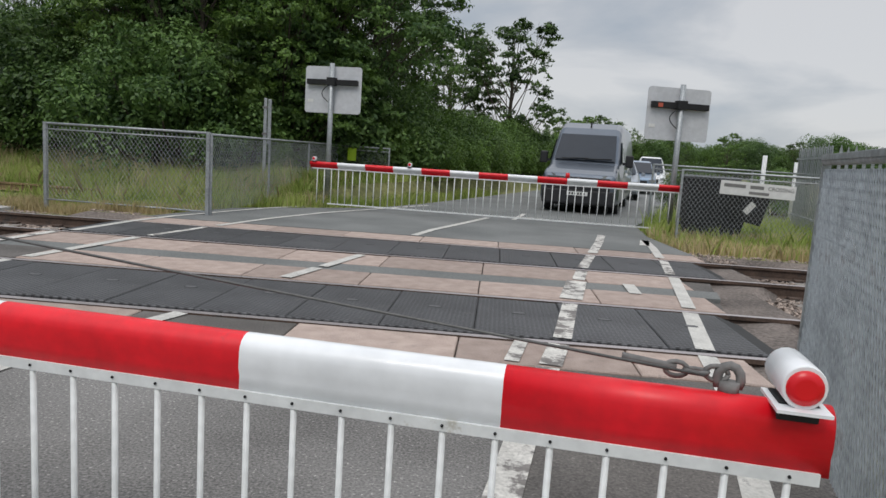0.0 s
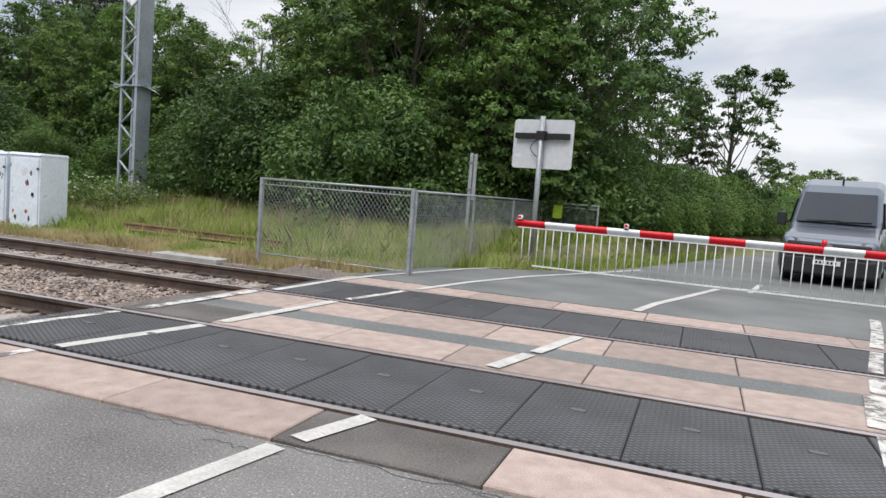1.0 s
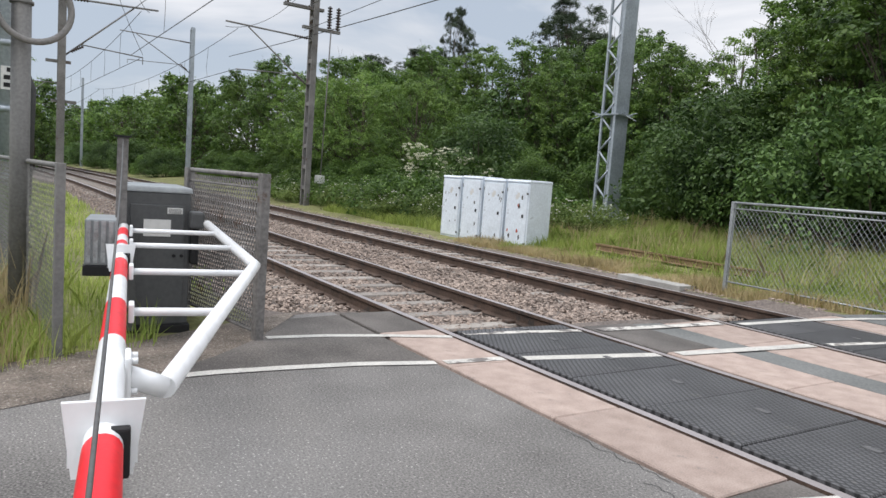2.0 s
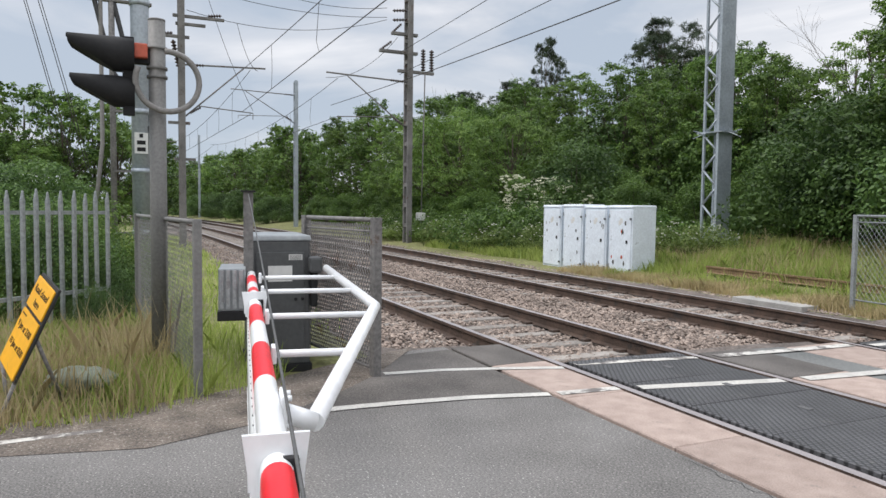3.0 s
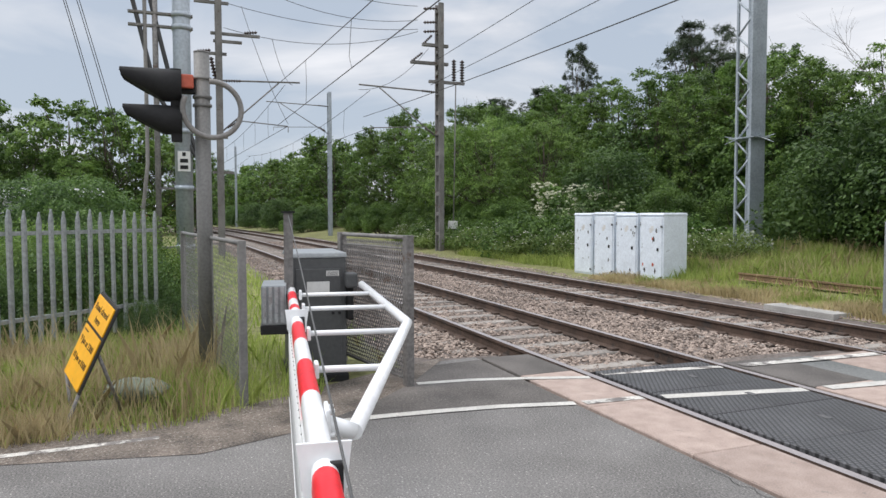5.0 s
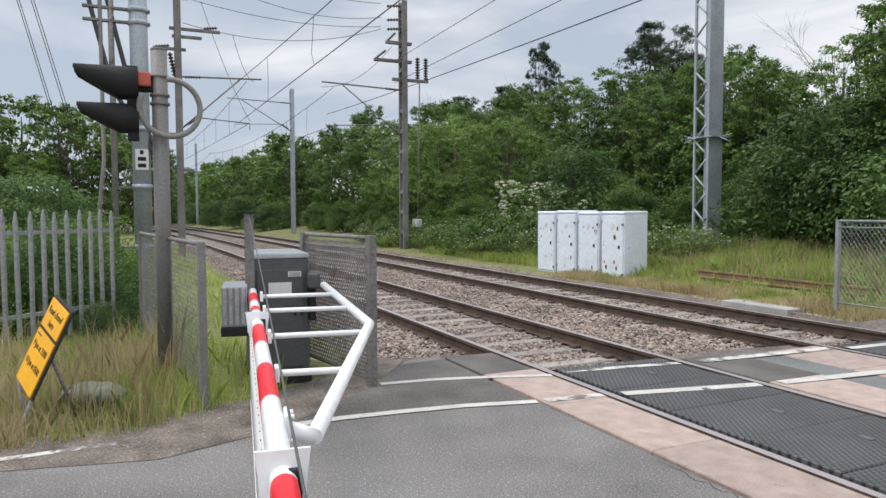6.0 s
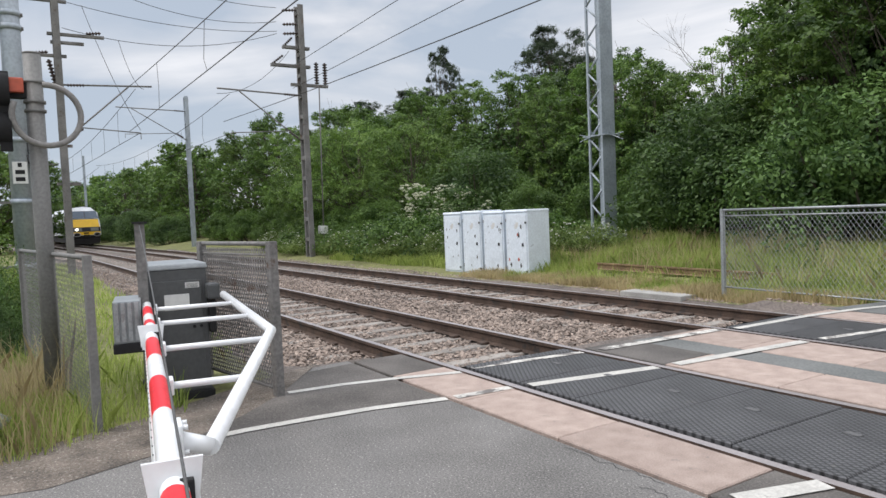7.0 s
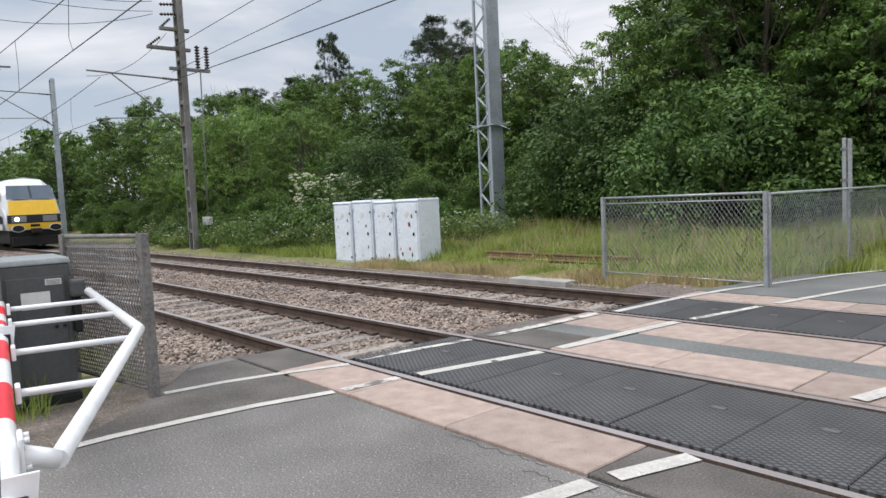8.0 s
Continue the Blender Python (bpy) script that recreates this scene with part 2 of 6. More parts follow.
WIRE = material("overhead_wire", (0.06, 0.055, 0.05), 0.6, 0.3, var=0.1, bump=0)
STAY = material("stay_wire", (0.10, 0.098, 0.095), 0.5, 0.3, var=0.2, fine=80, coarse=4, bump=0.2)
CONDUIT = material("grey_conduit", (0.22, 0.21, 0.20), 0.6, var=0.2, fine=40, coarse=4, bump=0.2)
BARK = material("bark", (0.075, 0.06, 0.045), 0.95, var=0.4, fine=22, coarse=3, bump=0.8, depth=0.03)
TWIG = material("bare_twig", (0.09, 0.08, 0.07), 0.9, var=0.3, fine=22, coarse=3, bump=0.3)
LEAF_MID = leaf_material("leaf_mid", (0.030, 0.072, 0.015), (0.160, 0.265, 0.055))
LEAF_LIGHT = leaf_material("leaf_light", (0.048, 0.102, 0.021), (0.195, 0.305, 0.064))
LEAF_DARK = leaf_material("leaf_dark", (0.024, 0.060, 0.017), (0.140, 0.235, 0.062))
LEAF_PINE = leaf_material("pine_needles", (0.020, 0.038, 0.018), (0.05, 0.075, 0.032))
LEAF_FLOWER = leaf_material("elder_flower", (0.68, 0.68, 0.52), (0.78, 0.77, 0.62), 0.1)
LEAF_HERB = leaf_material("bank_herbs", (0.075, 0.125, 0.026), (0.21, 0.28, 0.075))
UMBEL = leaf_material("white_umbels", (0.60, 0.60, 0.52), (0.72, 0.71, 0.64), 0.1)
GRASS_GREEN = leaf_material("grass_green", (0.20, 0.285, 0.052), (0.46, 0.53, 0.16))
GRASS_DRY = leaf_material("grass_dry", (0.36, 0.29, 0.15), (0.62, 0.52, 0.31))
VAN_PAINT = material("van_blue_grey_paint", (0.095, 0.115, 0.145), 0.28, 0.45, var=0.05, fine=14, coarse=1, bump=0, coat=0.6)
VAN_BLACK = material("van_black_plastic", (0.014, 0.014, 0.016), 0.55, var=0.2, fine=40, coarse=3, bump=0.1)
CAR_SILVER = material("car_silver_paint", (0.33, 0.36, 0.40), 0.3, 0.5, var=0.05, bump=0, coat=0.5)
CAR_BLUE = material("car_pale_blue_paint", (0.25, 0.33, 0.43), 0.3, 0.4, var=0.05, bump=0, coat=0.5)
CHROME = material("chrome", (0.6, 0.6, 0.62), 0.15, 1.0, var=0.05, bump=0)
GLASS_DARK = material("dark_glass", (0.016, 0.022, 0.032), 0.08, 0.0, var=0.1, fine=3, coarse=0.5, bump=0)
GLASS_DARK.node_tree.nodes["Principled BSDF"].inputs["Specular IOR Level"].default_value = 0.4
HEADLAMP = material("headlamp_clear", (0.55, 0.57, 0.6), 0.1, 0.6, var=0.1, bump=0, coat=1.0)
TRAIN_YELLOW = material("train_yellow", (0.80, 0.47, 0.012), 0.4, var=0.07, fine=6, coarse=1, bump=0.02)
TRAIN_WHITE = material("train_white", (0.66, 0.68, 0.70), 0.4, var=0.06, fine=6, coarse=1, bump=0.02)
TRAIN_DARK = material("train_dark_blue", (0.015, 0.017, 0.03), 0.5, var=0.2, fine=6, coarse=1, bump=0.02)
TRAIN_RED = material("train_red", (0.45, 0.02, 0.03), 0.4, var=0.06, fine=6, coarse=1, bump=0.02)
TRAIN_GLASS = material("train_windscreen", (0.07, 0.10, 0.14), 0.06, var=0.1, bump=0)
TRAIN_LAMP = material("train_lamp_glass", (0.30, 0.31, 0.32), 0.2, 0.3, var=0.1, bump=0, coat=0.5)
TRAIN_UNDER = material("train_underframe", (0.012, 0.011, 0.011), 0.8, var=0.3, fine=10, coarse=1, bump=0.2)
TRAIN_LIGHT = glow("train_headlight", (1.0, 0.95, 0.82), 3.5)
INSULATOR = material("insulator_brown", (0.045, 0.025, 0.02), 0.3, var=0.2, bump=0, coat=0.5)
ROOF_SLATE = material("grey_sheet_roof", (0.22, 0.24, 0.26), 0.7, var=0.2, fine=10, coarse=1, bump=0.2)
FIELD = material("distant_field", (0.20, 0.20, 0.06), 0.95, var=0.3, fine=0.6, coarse=0.05, bump=0)


# ---- mesh tools ----
class Geo:
    """Collects faces for one mesh."""

    def __init__(self):
        self.v, self.f, self.s, self.m = [], [], [], []

    def face(self, pts, smooth=False, mi=0):
        k = len(self.v)
        self.v.extend(tuple(p) for p in pts)
        self.f.append(tuple(range(k, k + len(pts))))
        self.s.append(smooth)
        self.m.append(mi)

    def box(self, x0, y0, z0, x1, y1, z1, mi=0, m=None, bevel=0.0, top=(1, 1)):
        """A box; bevel cuts its edges, top narrows its upper face."""
        xs, ys, zs = sorted((x0, x1)), sorted((y0, y1)), sorted((z0, z1))
        bm = bmesh.new()
        bmesh.ops.create_cube(bm, size=1)
        cx, cy, cz = sum(xs) / 2, sum(ys) / 2, sum(zs) / 2
        for p in bm.verts:
            kx, ky = (top if p.co.z > 0 else (1, 1))
            p.co = Vector((cx + p.co.x * (xs[1] - xs[0]) * kx, cy + p.co.y * (ys[1] - ys[0]) * ky, cz + p.co.z * (zs[1] - zs[0])))
        if bevel:
            bmesh.ops.bevel(bm, geom=bm.edges[:], offset=bevel, segments=2, affect="EDGES", profile=0.6)
        self.bm(bm, mi, m)
        return self

    def bm(self, bm, mi=0, m=None, smooth=False):
        k = len(self.v)
        bm.verts.index_update()
        self.v.extend(tuple((m @ p.co) if m else p.co) for p in bm.verts)
        for f in bm.faces:
            self.f.append(tuple(k + p.index for p in f.verts))
            self.s.append(smooth)
            self.m.append(mi)
        bm.free()
        return self

    def tube(self, pts, r, n=8, mi=0, cap=True, r_end=None):
        """A round bar along a line of points; r may shrink to r_end."""
        pts = [Vector(p) for p in pts]
        rings = []
        side = None
        for i, p in enumerate(pts):
            d = (pts[min(i + 1, len(pts) - 1)] - pts[max(i - 1, 0)]).normalized()
            if side is None:
                side = d.cross(Vector((0, 0, 1)))
                if side.length < 0.05:
                    side = d.cross(Vector((1, 0, 0)))
            side = (side - d * side.dot(d)).normalized()
            up = d.cross(side)
            rr = r if r_end is None else r + (r_end - r) * i / max(len(pts) - 1, 1)
            k = len(self.v)
            self.v.extend(tuple(p + (side * math.cos(a) + up * math.sin(a)) * rr) for a in (2 * math.pi * j / n for j in range(n)))
            rings.append(k)
        for a, b in zip(rings, rings[1:]):
            for j in range(n):
                q = (j + 1) % n
                self.f.append((a + j, a + q, b + q, b + j))
                self.s.append(n > 5)
                self.m.append(mi)
        if cap:
            for k, rev in ((rings[0], True), (rings[-1], False)):
                loop = list(range(k, k + n))
                self.f.append(tuple(reversed(loop) if rev else loop))
                self.s.append(False)
                self.m.append(mi)
        return self

    def loft(self, rings, mi=0, smooth=False, cap=True):
        """A skin over rings of equal point counts."""
        n = len(rings[0])
        ks = []
        for ring in rings:
            ks.append(len(self.v))
            self.v.extend(tuple(p) for p in ring)
        for a, b in zip(ks, ks[1:]):
            for j in range(n):
                q = (j + 1) % n
                self.f.append((a + j, a + q, b + q, b + j))
                self.s.append(smooth)
                self.m.append(mi)
        if cap:
            for k, rev in ((ks[0], True), (ks[-1], False)):
                loop = list(range(k, k + n))
                self.f.append(tuple(reversed(loop) if rev else loop))
                self.s.append(False)
                self.m.append(mi)
        return self

    def mesh(self, name, *mats):
        me = bpy.data.meshes.new(name)
        me.from_pydata(self.v, [], self.f)
        me.polygons.foreach_set("use_smooth", self.s)
        me.polygons.foreach_set("material_index", self.m)
        for m in mats:
            me.materials.append(m)
        me.update()
        return me


def part(name, geo, mats, parent=None, label="", m=None):
    """One mesh object, under a thing or a part."""
    mats = mats if isinstance(mats, (list, tuple)) else [mats]
    ob = new(name, geo.mesh(name, *mats) if isinstance(geo, Geo) else geo)
    if parent:
        ob.parent = parent
    if m:
        ob.matrix_basis = m
    if label:
        ob["label"] = label
    return ob


def thing(name, m, label, category, group="", kind=""):
    ob = new(name)
    ob.empty_display_size = 0.2
    ob.matrix_basis = m
    return tagged(ob, label, category, group, kind)


def strip(pts, width, z, geo=None, mi=0):
    """A flat band of the given width along a line on the ground."""
    g = geo or Geo()
    pts = [Vector((x, y, 0)) for x, y in pts]
    left, right = [], []
    for i, p in enumerate(pts):
        d = (pts[min(i + 1, len(pts) - 1)] - pts[max(i - 1, 0)]).normalized()
        nrm = Vector((-d.y, d.x, 0)) * width / 2
        left.append(p + nrm)
        right.append(p - nrm)
    for i in range(len(pts) - 1):
        q = [right[i], right[i + 1], left[i + 1], left[i]]
        g.face([(v.x, v.y, z) for v in q], mi=mi)
    return g


def slab(g, poly, z0, z1, mi=0):
    """A flat prism over a polygon (counter-clockwise)."""
    g.face([(x, y, z1) for x, y in poly], mi=mi)
    for (x, y), (u, w) in zip(poly, poly[1:] + poly[:1]):
        g.face([(x, y, z0), (u, w, z0), (u, w, z1), (x, y, z1)], mi=mi)
    return g


def mesh_panel(width, height, cell_w, cell_h, wire):
    """Diamond wire mesh in the xz plane, from (0, 0) to (width, height)."""
    g = Geo()
    slope = cell_h / cell_w
    for sgn in (1, -1):
        span = height / slope
        k = int((width + span) / cell_w) + 1
        for i in range(k):
            a = i * cell_w - (span if sgn > 0 else 0)
            x0, z0, x1, z1 = a, 0.0, a + sgn * span, height
            if x0 > x1:
                x0, z0, x1, z1 = x1, z1, x0, z0
            if x1 <= 0 or x0 >= width:
                continue
            if x0 < 0:
                z0 += (z1 - z0) * (0 - x0) / (x1 - x0)
                x0 = 0
            if x1 > width:
                z1 = z0 + (z1 - z0) * (width - x0) / (x1 - x0)
                x1 = width
            yy = wire * 0.5 * sgn
            d = Vector((x1 - x0, 0, z1 - z0))
            if d.length < 0.01:
                continue
            nrm = Vector((-d.z, 0, d.x)).normalized() * wire / 2
            p, q = Vector((x0, yy, z0)), Vector((x1, yy, z1))
            w = Vector((0, wire / 2, 0))
            ring = [[c - nrm, c + w, c + nrm, c - w] for c in (p, q)]
            g.loft(ring, cap=False)
    return g


# ---- the lie of the land ----
R1, R2, R3, R4 = 5.10, 6.605, 8.715, 10.225
FAR_MID, NEAR_MID = (R3 + R4) / 2, (R1 + R2) / 2


def bend(x):
    """How far the line has swung from straight at x."""
    return -0.0005 * (x + 15) ** 2 if x < -15 else 0.0


def left_edge(y):
    """The road's edge towards the cabinets."""
    pts = [(-40, -9.5), (0, -5.2), (1.3, -5.25), (2.4, -5.75), (3.1, -6.3), (3.6, -6.8), (4.4, -6.9), (4.9, -6.9), (5.1, -5.95), (11.4, -5.4), (13.5, -4.9), (15.8, -2.5), (18, -1.7), (60, 10.0), (140, 34), (400, 120)]
    return float(np.interp(y, [p[0] for p in pts], [p[1] for p in pts]))


def right_edge(y):
    pts = [(-40, -3.5), (0, 1.2), (3.7, 1.95), (10.3, 3.35), (13.5, 3.1), (15.8, 3.3), (18, 4.1), (60, 15.8), (140, 40), (400, 126)]
    return float(np.interp(y, [p[0] for p in pts], [p[1] for p in pts]))


def land(x, y):
    """Height of the ground sheet."""
    b = bend(x)
    if 3.9 + b < y < 11.6 + b and not (left_edge(y) - 0.4 < x < right_edge(y) + 0.6):
        return -0.26
    if left_edge(y) - 0.05 < x < right_edge(y) + 0.05:
        return -0.08
    if y >= 11.6 + b:
        k = min(max((y - 12.0 - b) / 6.0, 0), 1)
        z = -0.18 + 0.62 * k if x < left_edge(y) - 1.5 else -0.06
        return z + 0.05 * noise.noise((x * 0.4, y * 0.4, 0))
    return -0.05 + 0.05 * noise.noise((x * 0.5, y * 0.5, 3)) - 0.15 * min(max((-x - 8) / 6, 0), 1)


def graded(lo, hi, a, b, step):
    inner = list(np.arange(a, b + 1e-6, step))
    out, x, s = [], b, step
    while x < hi:
        s *= 1.28
        x += s
        out.append(min(x, hi))
    low, x, s = [], a, step
    while x > lo:
        s *= 1.28
        x -= s
        low.append(max(x, lo))
    return list(reversed(low)) + inner + out


gx, gy = graded(-1600, 1600, -34, 10, 0.4), graded(-1200, 1800, -6, 24, 0.4)
g = Geo()
g.v = [(x, y, land(x, y)) for y in gy for x in gx]
nx = len(gx)
for j in range(len(gy) - 1):
    for i in range(nx - 1):
        cx, cy = (gx[i] + gx[i + 1]) / 2, (gy[j] + gy[j + 1]) / 2
        g.f.append((j * nx + i, j * nx + i + 1, (j + 1) * nx + i + 1, (j + 1) * nx + i))
        g.s.append(True)
        g.m.append(1 if 3.7 + bend(cx) < cy < 11.7 + bend(cx) else 0)
tagged(part("ground", g, [GROUND, GROUND_TRACK]), "grassy ground with a stony track bed across it", "ground", kind="structure")

# the road, on both sides of the rails
g = Geo()
ys = [-40, -20, -10, -5, -2, 0, 1, 2, 3, 3.7, 4.40]
for a, b in zip(ys, ys[1:]):
    slab(g, [(left_edge(a), a), (right_edge(a), a), (right_edge(b), b), (left_edge(b), b)], -0.3, 0.0)
tagged(part("road", g, ASPHALT), "worn grey asphalt road up to the railway crossing", "road", kind="structure")
g = Geo()
ys = [11.0, 12, 13, 13.5, 14, 15, 15.8, 17, 18, 22, 30, 40, 60, 90, 140, 250, 400]
for a, b in zip(ys, ys[1:]):
    slab(g, [(left_edge(a), a), (right_edge(a), a), (right_edge(b), b), (left_edge(b), b)], -0.3, 0.0)
tagged(part("road", g, ASPHALT_FAR), "greenish grey asphalt road beyond the crossing", "road", kind="structure")

# grit shoulder beside the road
g = Geo()
edge = [(-5.6, -4), (-5.55, 0.3), (-5.6, 1.3), (-5.95, 2.2), (-6.5, 3.1), (-7.0, 4.1)]
inner = [(-5.2, -4), (-5.0, 0.3), (-4.75, 1.5), (-5.0, 2.2), (-5.55, 2.9), (-6.0, 3.35)]
for (a, b), (c, d) in zip(zip(edge, edge[1:]), zip(inner, inner[1:])):
    g.face([(*a, 0.010), (*c, 0.004), (*d, 0.004), (*b, 0.010)])
tagged(part("verge_grit", g, GRIT), "brown gritty margin along the asphalt edge", "gravel", kind="stuff")

# ---- crossing deck ----
deck = thing("crossing_deck", pose(0, 0, 0), "level crossing deck of pinkish concrete slabs and black treaded pads", "level crossing", kind="structure")


def deck_end(y, side):
    """Where the deck ends towards -x (0) and +x (1)."""
    return float(np.interp(y, [4.4, 11], [-5.95, -5.35])) if side == 0 else float(np.interp(y, [4.4, 11], [1.95, 3.35]))


def slab_mesh(w, d, h):
    g = Geo()
    bm = bmesh.new()
    bmesh.ops.create_cube(bm, size=1)
    for p in bm.verts:
        p.co = Vector((p.co.x * w, p.co.y * d, (p.co.z - 0.5) * h))
    bmesh.ops.bevel(bm, geom=[e for e in bm.edges if all(v.co.z > -0.01 for v in e.verts)], offset=0.008, segments=1, affect="EDGES")
    g.bm(bm)
    return g


def deck_row(y0, y1, step, phase, mat, name, z=0.0, gap=0.011, h=0.16, dark=(), start=None):
    me = slab_mesh(step - gap, y1 - y0 - gap, h).mesh(name, mat)
    x0, x1 = deck_end((y0 + y1) / 2, 0), deck_end((y0 + y1) / 2, 1)
    x0 = x0 if start is None else start
    rnd = random.Random(int(y0 * 100))
    k = math.floor((x0 - phase) / step)
    while phase + (k + 0.5) * step < x1:
        a, b = max(phase + k * step, x0), min(phase + (k + 1) * step, x1)
        k += 1
        if b - a < 0.15:
            continue
        use = me
        if b - a < step - 0.02:
            use = slab_mesh(b - a - gap, y1 - y0 - gap, h).mesh(name, mat)
        if any(a < d < b for d in dark):
            use = slab_mesh(b - a - gap, y1 - y0 - gap, h).mesh(name, ASPHALT_DARK)
        ob = part(name, use, [], deck, m=pose((a + b) / 2, (y0 + y1) / 2, z + rnd.uniform(-0.003, 0.003), rnd.uniform(-0.25, 0.25), rnd.uniform(-0.15, 0.15), 0))
        if mat is PAD:
            part("cast_badge", badge, [], ob, "worn grey cast badge", m=pose(0, 0.1, 0.004))


badge = slab_mesh(0.11, 0.055, 0.006).mesh("cast_badge", RUBBER_WORN)
deck_row(4.45, 5.03, 1.19, 0.0, CONCRETE, "concrete_slab", dark=(-1.8, -6.3, -5.97), start=-6.85)
deck_row(6.70, 7.40, 1.17, 0.09, CONCRETE, "concrete_slab", dark=(-5.4,))
deck_row(7.84, 8.63, 1.17, 0.10, CONCRETE, "concrete_slab")
deck_row(10.32, 10.96, 1.17, 0.28, CONCRETE, "concrete_slab")
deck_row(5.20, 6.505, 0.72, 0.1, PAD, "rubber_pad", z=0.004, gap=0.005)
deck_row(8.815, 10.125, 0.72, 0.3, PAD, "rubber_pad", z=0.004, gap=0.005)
for a, b, nm in ((7.41, 7.83, "filler_strip"),):
    part(nm, slab(Geo(), [(deck_end(a, 0), a), (deck_end(a, 1), a), (deck_end(b, 1), b), (deck_end(b, 0), b)], -0.3, -0.006), ASPHALT_FAR, deck, "greenish asphalt infill between the slabs")
# bed below the slabs
part("deck_bed", slab(Geo(), [(-6.85, 4.40), (deck_end(4.4, 1), 4.40), (deck_end(11, 1), 11.0), (deck_end(11, 0), 11.0), (deck_end(5.2, 0), 5.1), (-6.85, 5.03)], -0.35, -0.05), ASPHALT_DARK, deck)
# sloping end plates of the pads
for y0, y1 in ((5.155, 6.545), (8.77, 10.165)):
    for side, s in ((0, -1), (1, 1)):
        x = deck_end((y0 + y1) / 2, side)
        g = Geo()
        g.face([(x, y0, 0.0), (x, y1, 0.0), (x + s * 0.55, y1 - 0.12, -0.17), (x + s * 0.55, y0 + 0.12, -0.17)][::(1 if s < 0 else -1)])
        g.face([(x, y0, 0.0), (x + s * 0.55, y0 + 0.12, -0.17), (x, y0, -0.2)])
        g.face([(x, y1, 0.0), (x + s * 0.55, y1 - 0.12, -0.17), (x, y1, -0.2)])
        part("end_plate", g, RUBBER, deck, "black sloping end plate")

# ---- road markings ----
Z = 0.008
PAINTS = [
    ("edge_line", [(-5.16, 0.2), (-5.17, 0.74), (-5.20, 1.25)], 0.07, PAINT_WORN),
    ("edge_line", [(-5.99, 3.42), (-5.94, 3.93), (-5.81, 4.44), (-5.62, 5.02)], 0.09, PAINT_ROAD),
    ("edge_line", [(-5.7, 5.2), (-5.52, 6.5)], 0.10, PAINT_WORN),
    ("edge_line", [(-5.5, 6.75), (-5.44, 7.75), (-5.4, 8.6)], 0.13, PAINT_WORN),
    ("edge_line", [(-5.3, 8.8), (-5.25, 10.15), (-5.1, 11.2), (-4.43, 13.66), (-3.9, 14.9)], 0.11, PAINT_ROAD),
    ("edge_line", [(-4.79, 5.2), (-4.53, 6.52)], 0.12, PAINT_ROAD),
    ("edge_line", [(-4.5, 6.75), (-4.32, 8.6)], 0.13, PAINT_ROAD),
    ("edge_line", [(-4.28, 8.85), (-4.06, 10.1)], 0.10, PAINT_WORN),
    ("edge_line", [(-4.0, 10.4), (-3.7, 11.9), (-3.2, 13.6), (-2.27, 15.77), (-1.5, 17.6)], 0.11, PAINT_ROAD),
    ("centre_dash", [(-2.72, 1.9), (-2.28, 4.35)], 0.13, PAINT_ROAD),
    ("centre_dash", [(-2.24, 4.5), (-2.08, 5.03)], 0.13, PAINT_ROAD),
    ("centre_dash", [(-1.81, 6.72), (-1.66, 7.38)], 0.13, PAINT_ROAD),
    ("centre_dash", [(-1.63, 7.5), (-1.41, 8.56)], 0.12, PAINT_ROAD),
    ("centre_dash", [(-1.05, 10.98), (-0.85, 12.0), (-0.5, 13.2), (0.06, 15.2)], 0.12, PAINT_ROAD),
    ("hatch_bar", [(0.2, 15.6), (1.3, 16.0)], 0.10, PAINT_ROAD),
    ("hatch_bar", [(0.6, 15.1), (0.9, 17.0)], 0.10, PAINT_ROAD),
    ("side_line", [(0.2, 2.0), (0.46, 3.67), (0.60, 4.42)], 0.15, PAINT_WORN),
    ("side_line", [(0.62, 4.48), (0.72, 5.02)], 0.15, PAINT_WORN),
    ("side_line", [(0.76, 5.2), (0.95, 6.52)], 0.14, PAINT_WORN),
    ("side_line", [(0.98, 6.75), (1.15, 7.8)], 0.22, PAINT_WORN),
    ("side_line", [(1.18, 7.9), (1.3, 8.6)], 0.14, PAINT_WORN),
    ("side_line", [(1.34, 8.85), (1.6, 10.1)], 0.13, PAINT_WORN),
    ("side_line", [(1.66, 10.4), (1.95, 11.8), (2.19, 13.14)], 0.14, PAINT_WORN),
    ("side_line", [(0.37, 4.5), (0.45, 5.02)], 0.10, PAINT_WORN),
    ("edge_line", [(1.05, 1.6), (1.53, 3.69), (1.68, 4.40)], 0.13, PAINT_ROAD),
    ("edge_line", [(1.69, 4.5), (1.76, 5.02)], 0.13, PAINT_ROAD),
    ("edge_line", [(1.80, 5.2), (2.04, 6.52)], 0.14, PAINT_ROAD),
    ("edge_line", [(2.09, 6.75), (2.40, 8.6)], 0.13, PAINT_ROAD),
    ("edge_line", [(2.42, 8.85), (2.62, 10.1)], 0.12, PAINT_WORN),
    ("edge_line", [(2.64, 10.4), (2.80, 11.6), (2.90, 12.75)], 0.13, PAINT_ROAD),
    ("short_mark", [(2.90, 12.75), (2.72, 11.9)], 0.16, PAINT_ROAD),
    ("short_mark", [(1.70, 7.3), (1.72, 7.85)], 0.13, PAINT_ROAD),
    ("edge_line", [(-5.10, 2.3), (-5.12, 2.8), (-5.09, 3.25), (-5.03, 3.8), (-4.89, 4.40)], 0.10, PAINT_ROAD),
    ("edge_line", [(-4.88, 4.48), (-4.84, 5.02)], 0.10, PAINT_WORN),
]
